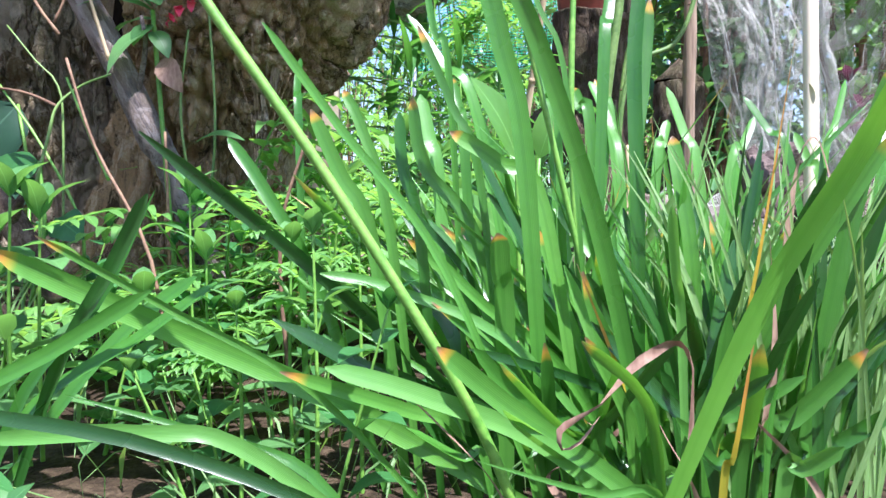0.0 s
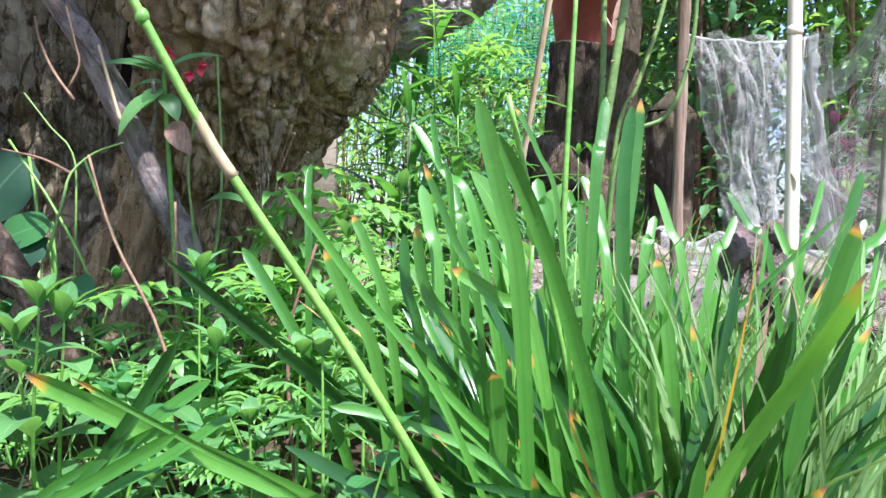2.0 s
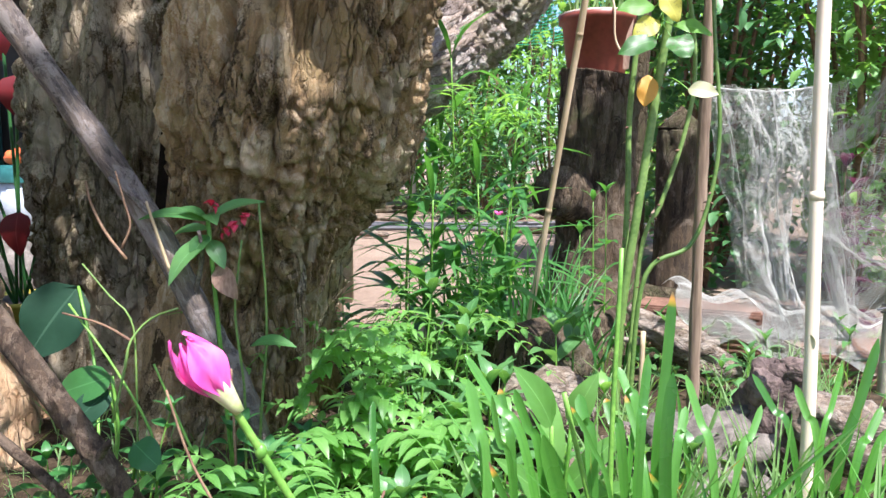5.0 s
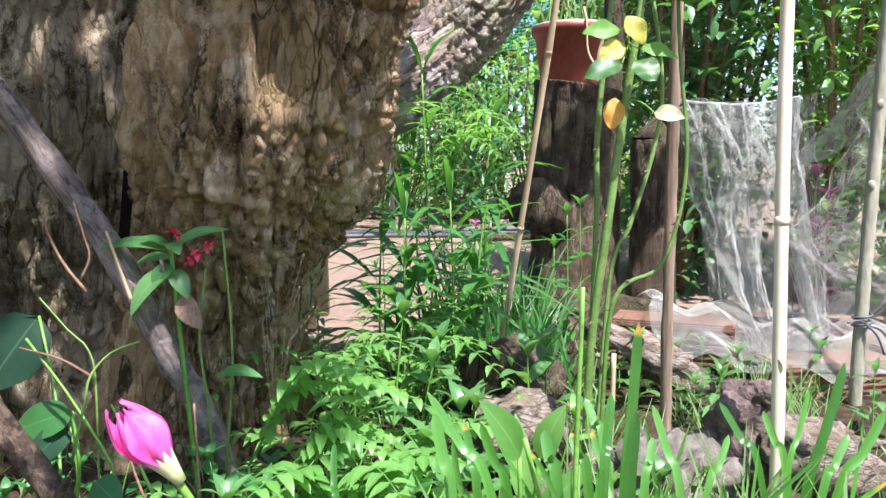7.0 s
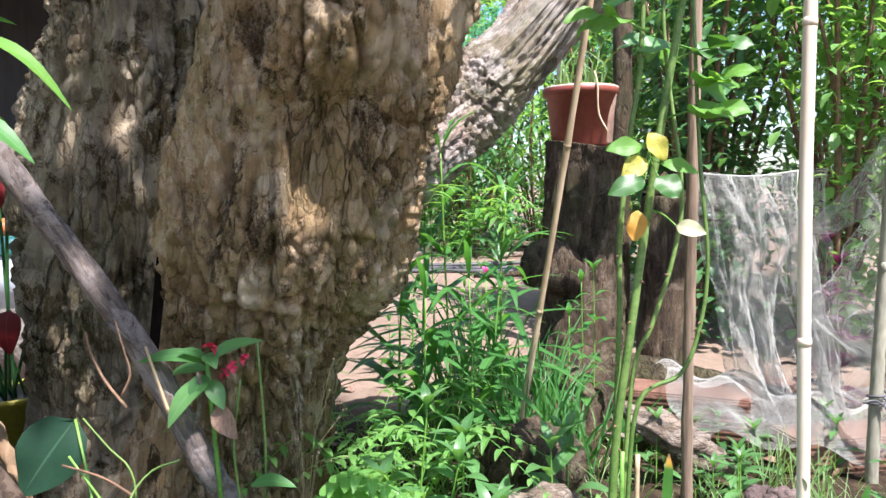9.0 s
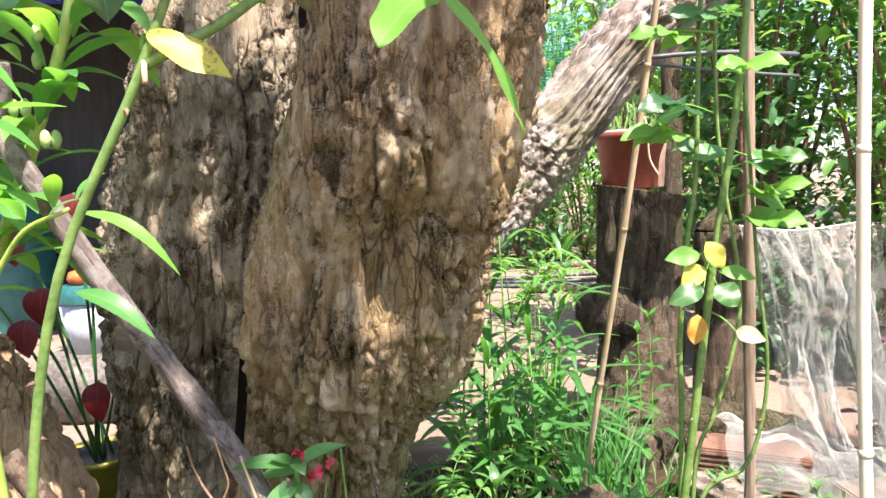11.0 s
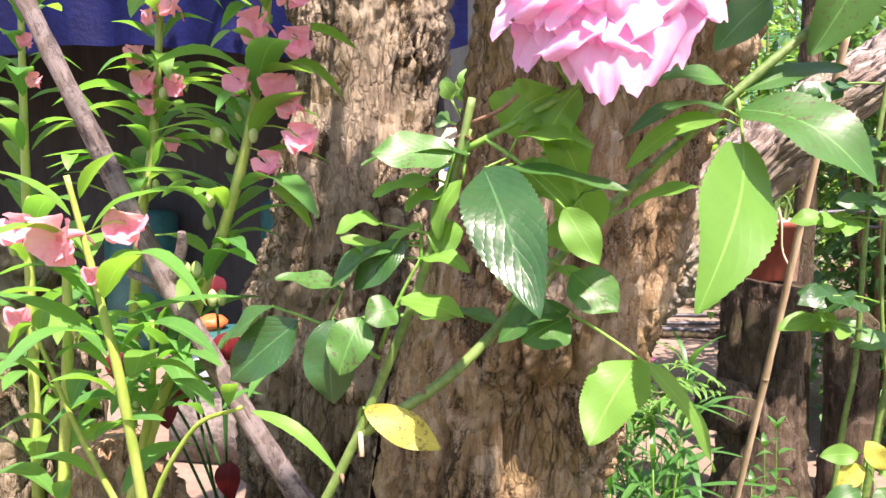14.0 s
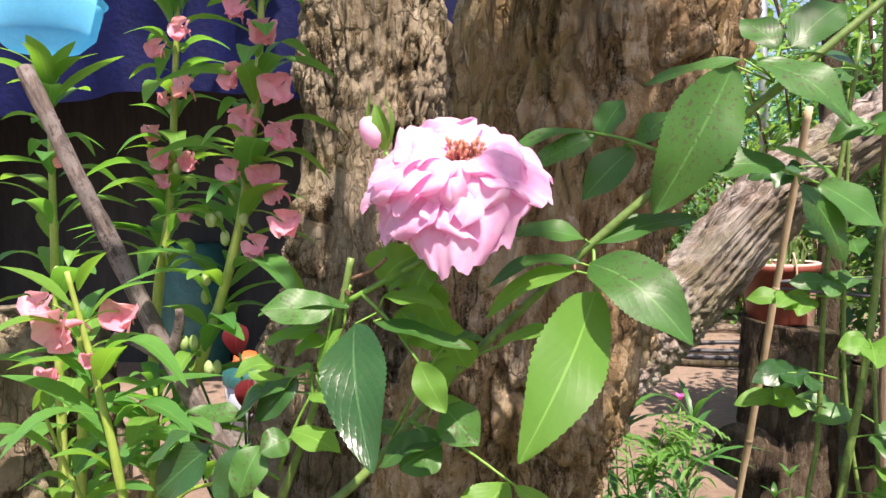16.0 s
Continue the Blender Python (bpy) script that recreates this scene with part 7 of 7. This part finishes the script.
# ---- eroded stump beside the balsams ----
old = thing("eroded_stump", (-0.72, 0.80, 0.0), "sunlit eroded orange-brown stump with mossy bark", "stump")
part("body", bark_body([(-0.66, 0.80, -0.03, 0.17), (-0.665, 0.80, 0.12, 0.14), (-0.68, 0.80, 0.26, 0.11), (-0.70, 0.80, 0.38, 0.085), (-0.715, 0.80, 0.455, 0.05)], 80, 80, 0.013, 6.5, lumps=0.16), "stump_dry", old)
part("mossy_trunk", bark_body([(-0.96, 0.90, -0.03, 0.16), (-0.955, 0.90, 0.2, 0.135), (-0.95, 0.90, 0.45, 0.13), (-0.955, 0.9, 0.6, 0.12), (-0.96, 0.9, 0.70, 0.085)], 80, 80, 0.014, 2.5, lumps=0.16), "bark_pale", old, "rough mossy broken trunk")


# ---- potted red-leaved plant ----
def red_potted():
    c = (-0.76, 1.22, 0.02)
    p = thing("potted_red_plant", c, "black-lined yellow pot with long-stalked dark red leaves", "potted plant")
    part("pot", Geo().lathe(c, [(0.0, 0.0), (0.055, 0.0), (0.058, 0.004), (0.075, 0.115), (0.082, 0.12), (0.082, 0.128), (0.076, 0.128), (0.072, 0.118), (0.0, 0.105)], 32), "yellowplastic", p, "dull yellow plastic pot")
    part("soil", Geo().lathe(c, [(0.0755, 0.121), (0.068, 0.1225), (0.05, 0.118), (0.0, 0.116)], 24), "blackplastic", p, "dark wet soil")
    for i, (tip, w) in enumerate((((-0.70, 1.13, 0.26), 0.05), ((-0.80, 1.16, 0.42), 0.06), ((-0.73, 1.2, 0.48), 0.055), ((-0.86, 1.2, 0.36), 0.06), ((-0.90, 1.25, 0.52), 0.06), ((-0.78, 1.25, 0.58), 0.06), ((-0.68, 1.28, 0.40), 0.05), ((-0.95, 1.2, 0.44), 0.06))):
        b = Vector(c) + Vector((R.uniform(-0.03, 0.03), R.uniform(-0.03, 0.03), 0.11))
        e = Vector(tip) + Vector((0, 0, 0.04))
        part("leaf_stalk", Geo().tube(curve_points([b, b.lerp(e, 0.55) + Vector((0, 0, 0.03)), e], 10), 0.0028, 6), "weed_dark", p)
        part("leaf", Geo().leaf(e, Vector(tip) + Vector((0, -0.01, -0.03)), w, up=(0, -1, 0.3), shape=0.35, nl=10, fold=0.1), "red_leaf", p)


red_potted()

# ---- containers behind the trunk ----
tub = thing("storage_tub", (-1.13, 1.95, 0.0), "white plastic tub with a teal lid standing on the sand", "tub")
part("body", Geo().lathe((-1.13, 1.95, 0.19), [(0.0, 0.0), (0.085, 0.0), (0.10, 0.14), (0.0, 0.14)], 28), "whiteplastic", tub)
part("lid", Geo().lathe((-1.13, 1.95, 0.33), [(0.105, 0.0), (0.106, 0.035), (0.09, 0.045), (0.0, 0.045)], 28), "teal", tub, "teal lid")
part("stand", Geo().box((-1.13, 1.95, 0.095), (0.26, 0.2, 0.19), 0, 0.01), "rock", tub, "grey block under the tub")
part("orange_bag", Geo().blob((-1.16, 1.95, 0.395), (0.045, 0.05, 0.025), 3, 0.15), "orange", tub, "orange bag on the lid")

sack = thing("cream_sack", (-0.38, 1.75, 0.0), "cream-coloured sack with faded blue print behind the trunks", "sack")
part("body", Geo().box((-0.38, 1.76, 0.47), (0.24, 0.1, 0.92), 0.0, 0.03), "sack", sack)
for i, (x, z, w) in enumerate(((-0.40, 0.86, 0.03), (-0.36, 0.86, 0.02), (-0.385, 0.83, 0.05), (-0.37, 0.80, 0.03))):
    part("print_bar", Geo().box((x, 1.7085, z), (w, 0.001, 0.008)), "ink", sack, "faded blue bar of print", smooth=False)
vp = thing("variegated_plant", (-0.36, 1.76, 0.93), "small plant with round white-edged leaves on the sack", "plant")
for i in range(16):
    b = Vector((-0.36, 1.74, 0.93))
    e = b + Vector((R.uniform(-0.08, 0.08), R.uniform(-0.08, 0.02), R.uniform(0.02, 0.16)))
    part("leaf", Geo().leaf(b.lerp(e, 0.6), e, 0.045, up=(0, -1, 0.3), shape=0.55, nl=6), R.choice(("weed", "fern", "rose_light")), vp)
    part("stem", Geo().tube([b, b.lerp(e, 0.6)], 0.0015, 5), "stem", vp)

# ---- open shed with a blue tarp ----
shed = thing("open_shed", (-1.8, 3.4, 0.0), "dark open shed with a blue tarp along its eaves", "shed")
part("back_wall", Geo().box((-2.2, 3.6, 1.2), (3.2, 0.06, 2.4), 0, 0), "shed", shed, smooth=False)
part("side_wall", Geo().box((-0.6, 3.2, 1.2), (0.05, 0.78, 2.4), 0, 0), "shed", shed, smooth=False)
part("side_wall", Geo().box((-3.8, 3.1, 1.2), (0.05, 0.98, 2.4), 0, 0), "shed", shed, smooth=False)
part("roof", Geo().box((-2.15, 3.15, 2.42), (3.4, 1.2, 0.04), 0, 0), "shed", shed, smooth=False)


def tarp_sheet():
    g = Geo()
    n, m = 80, 16
    for j in range(m + 1):
        for i in range(n + 1):
            u, v = i / n, j / m
            x = -3.7 + 3.22 * u
            z = 2.4 - v * (1.08 + 0.05 * math.sin(u * 9))
            g.v.append(Vector((x, 2.62 + 0.03 * math.sin(u * 60) * v + 0.02 * noise.noise(Vector((u * 20, v * 3, 0))), z)))
            g.uv.append((u, v))
    for j in range(m):
        for i in range(n):
            a = j * (n + 1) + i
            g.f.append((a, a + 1, a + n + 2, a + n + 1))
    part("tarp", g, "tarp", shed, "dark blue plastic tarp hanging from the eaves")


tarp_sheet()
for x, z, m in ((-1.45, 0.75, "teal"), (-1.0, 0.62, "teal"), (-2.3, 0.7, "teal")):
    solid("plastic_drum", Geo().lathe((x, 3.4, 0.0), [(0.0, 0.0), (0.17, 0.0), (0.18, 0.02), (0.18, z - 0.03), (0.15, z), (0.0, z)], 28), m, "teal plastic drum in the shade of the shed", "drum", (x, 3.4, 0))
bucket = thing("hanging_bucket", (-1.55, 1.62, 1.30), "light blue plastic basin hanging under the tarp", "basin")
part("bowl", Geo().lathe((-1.55, 1.62, 1.30), [(0.0, 0.0), (0.09, 0.004), (0.13, 0.04), (0.155, 0.13), (0.165, 0.132), (0.158, 0.138), (0.13, 0.05), (0.0, 0.012)], 36), "skyblue", bucket)
part("cord", Geo().tube([(-1.55, 1.62, 1.43), (-1.6, 2.2, 2.0), (-1.62, 2.6, 2.38)], 0.003, 6), "hose", bucket)

# ---- purple-leaved plant behind the net ----
for x, y, h in ((0.70, 1.33, 0.34), (0.68, 1.28, 0.24), (0.74, 1.36, 0.30), (0.655, 1.31, 0.2)):
    herb("purple_leaved_plant", gh(x, y), h, 6, 0.07, 0.035, "purple_leaf", "dark purple-leaved plant behind the net", stem="brown_stem", droop=0.2)


# ---- shrubs and distance ----
def shrub(name, at, height, spread, n, leaf_len, leaf_w, material, label, stems=6, low=0.15, category="shrub"):
    s = thing(name, at, label, category)
    o = Vector(at)
    tips = []
    for i in range(stems):
        a = i * 6.283 / stems + R.uniform(-0.4, 0.4)
        e = o + Vector((math.cos(a) * spread * R.uniform(0.3, 1), math.sin(a) * spread * R.uniform(0.3, 1), height * R.uniform(0.75, 1.05)))
        line = curve_points([o, o.lerp(e, 0.5) + Vector((R.uniform(-0.05, 0.05), R.uniform(-0.05, 0.05), height * 0.08)), e], 10)
        part("stem", Geo().tube(line, [0.012 * (1 - 0.07 * k) * (0.4 + height * 0.3) for k in range(11)], 6, 0.15, seed=i), "brown_stem", s)
        tips.append(line)
    g = Geo()
    for i in range(n):
        ln = R.choice(tips)
        p = ln[R.randrange(int(low * 10), 11)] + Vector((R.gauss(0, spread * 0.28), R.gauss(0, spread * 0.28), R.gauss(0, height * 0.06)))
        d = Vector((R.uniform(-1, 1), R.uniform(-1, 1), R.uniform(-0.7, 0.4))).normalized()
        l = leaf_len * R.uniform(0.6, 1.2)
        g.leaf(p, p + d * l, leaf_w * R.uniform(0.7, 1.1), nl=3, curl=0.1, fold=0.2)
    part("foliage", g, material, s, kind="stuff")


for x, y, h, sp, n, m in ((0.75, 2.2, 1.5, 0.32, 900, "far_dark"), (1.15, 2.1, 1.5, 0.35, 900, "far_leaf"), (0.95, 2.6, 1.7, 0.4, 1100, "far_dark"), (1.5, 2.3, 1.6, 0.4, 900, "far_leaf"), (0.62, 2.7, 1.4, 0.3, 700, "far_leaf"), (1.45, 1.7, 1.2, 0.3, 600, "far_leaf"), (1.2, 3.3, 1.9, 0.45, 1000, "far_dark"), (1.75, 3.1, 1.8, 0.45, 1000, "far_dark")):
    shrub("rose_hedge_shrub", (x, y, 0.0), h, sp, n * 2, 0.06, 0.032, m, "tall leafy shrub behind the net", stems=9, low=0.12)
for x, y, h, sp, n in ((0.25, 5.2, 1.0, 0.5, 900), (0.75, 5.6, 1.3, 0.6, 1000), (-0.2, 6.2, 1.2, 0.6, 900), (1.2, 5.0, 1.4, 0.6, 1000), (-0.9, 6.4, 1.4, 0.6, 800)):
    shrub("garden_shrub", (x, y, 0.0), h, sp, n, 0.10, 0.035, R.choice(("far_leaf", "far_dark")), "rounded green shrub beyond the sand path", stems=8, low=0.1)


def far_trees():
    for i in range(30):
        x = -9 + 22 * (i + R.uniform(0.1, 0.9)) / 30
        y = R.uniform(7.0, 11.0)
        shrub("background_tree", (x, y, 0.0), R.uniform(2.6, 4.6), 1.1, 620, 0.20, 0.09, R.choice(("far_leaf", "far_leaf", "far_dark")), "leafy garden tree in the distance", stems=8, low=0.05, category="tree")
    for i in range(14):
        a = math.pi + math.pi * (i + 0.5) / 14
        x, y = 6.5 * math.cos(a), -1 + 6.0 * math.sin(a)
        shrub("background_tree", (x, y, 0.0), R.uniform(2.4, 3.6), 1.0, 420, 0.22, 0.10, "far_leaf", "leafy garden tree in the distance", stems=7, low=0.05, category="tree")


far_trees()


for x, y, h in ((0.1, 6.8, 2.0), (0.6, 6.6, 2.3), (1.1, 6.9, 2.1), (1.6, 6.3, 2.4), (0.35, 7.4, 2.6), (2.1, 6.6, 2.3), (-0.4, 7.2, 2.2)):
    shrub("garden_shrub", (x, y, 0.0), h, 0.6, 1100, 0.12, 0.05, R.choice(("far_leaf", "far_dark")), "tall light green shrub beyond the sand path", stems=8, low=0.1)


def green_net():
    n = thing("shade_net", (0.6, 5.6, 1.2), "green shade net strung between poles beyond the path", "net")
    g = Geo()
    for k in range(26):
        z = 1.25 + k * 0.022
        ribbon(g, [Vector((-0.3 + 1.9 * i / 20, 5.6 + 0.02 * math.sin(i), z + 0.1 * (i / 20) + 0.03 * math.sin(i * 0.5))) for i in range(21)], 0.0022)
    for k in range(60):
        x = -0.3 + 1.9 * k / 59
        ribbon(g, [Vector((x, 5.6, 1.25 + 0.1 * k / 59)), Vector((x, 5.6, 1.80 + 0.1 * k / 59))], 0.0018)
    part("mesh", g, "greennet", n)
    for x in (-0.3, 1.6):
        part("pole", Geo().tube([(x, 5.6, 0.0), (x, 5.6, 2.1)], 0.02, 8), "metal", n)


green_net()
solid("steel_pole", Geo().tube([(0.46, 2.75, 0.0), (0.44, 2.75, 2.4)], 0.016, 12), "metal", "galvanised steel pole behind the limb", "pole", (0.46, 2.75, 0))


def path_debris():
    for i in range(16):
        x, y = R.uniform(-0.8, 1.0), R.uniform(3.2, 6.0)
        l = R.uniform(0.2, 0.8)
        a = R.uniform(-0.35, 0.35)
        p = Vector((x, y, 0.02))
        d = Vector((math.cos(a), math.sin(a), 0))
        solid("fallen_stick", Geo().tube(curve_points([p, p + d * l * 0.5 + Vector((0, 0.03, 0.01)), p + d * l], 8), R.uniform(0.008, 0.022), 7, 0.3, seed=i), R.choice(("stump", "deadwood")), "dark stick lying on the sand path", "stick", tuple(p))
    for k in range(3):
        pts = [(-0.9 + 0.45 * i, 4.1 + 0.22 * k + 0.08 * math.sin(i * 1.3 + k), 0.016) for i in range(6)]
        solid("garden_hose", Geo().tube(curve_points(pts, 30), 0.013, 8), "hose", "dark garden hose lying across the sand path", "hose", pts[0])
    for x, y in ((0.14, 2.4), (0.5, 3.0)):
        fl = thing("pink_wild_flower", gh(x, y), "small pink wild lily flower at the path edge", "flower")
        part("stem", Geo().tube([(x, y, 0), (x, y, 0.2)], 0.0025, 6), "stem", fl)
        for k in range(6):
            a = k * 1.047
            part("petal", Geo().leaf((x, y, 0.2), (x + 0.025 * math.cos(a), y + 0.025 * math.sin(a), 0.225), 0.014, nl=4), "lily_petal", fl)
    for i in range(9):
        x, y = R.uniform(-0.35, 0.2), R.uniform(1.5, 2.5)
        herb("leafy_weed", gh(x, y), R.uniform(0.12, 0.28), 5, 0.07, 0.014, "willow", "green weed at the edge of the sand path")


path_debris()


def leaf_litter():
    """Dry leaves dropped on the bed and the sand."""
    for i in range(26):
        x, y = R.uniform(-0.45, 0.75), R.uniform(0.5, 1.9)
        z = ground_height(x, y) + 0.006
        a = R.uniform(0, 6.28)
        l = R.uniform(0.025, 0.05)
        solid("fallen_leaf", Geo().leaf((x, y, z), (x + l * math.cos(a), y + l * math.sin(a), z + 0.002), l * 0.45, curl=R.uniform(0.02, 0.2), fold=R.uniform(0.1, 0.4), nl=6, wave=0.4, seed=i), "dry_leaf", "dry brown fallen leaf lying on the ground", "leaf", (x, y, z), group="fallen leaves")


leaf_litter()
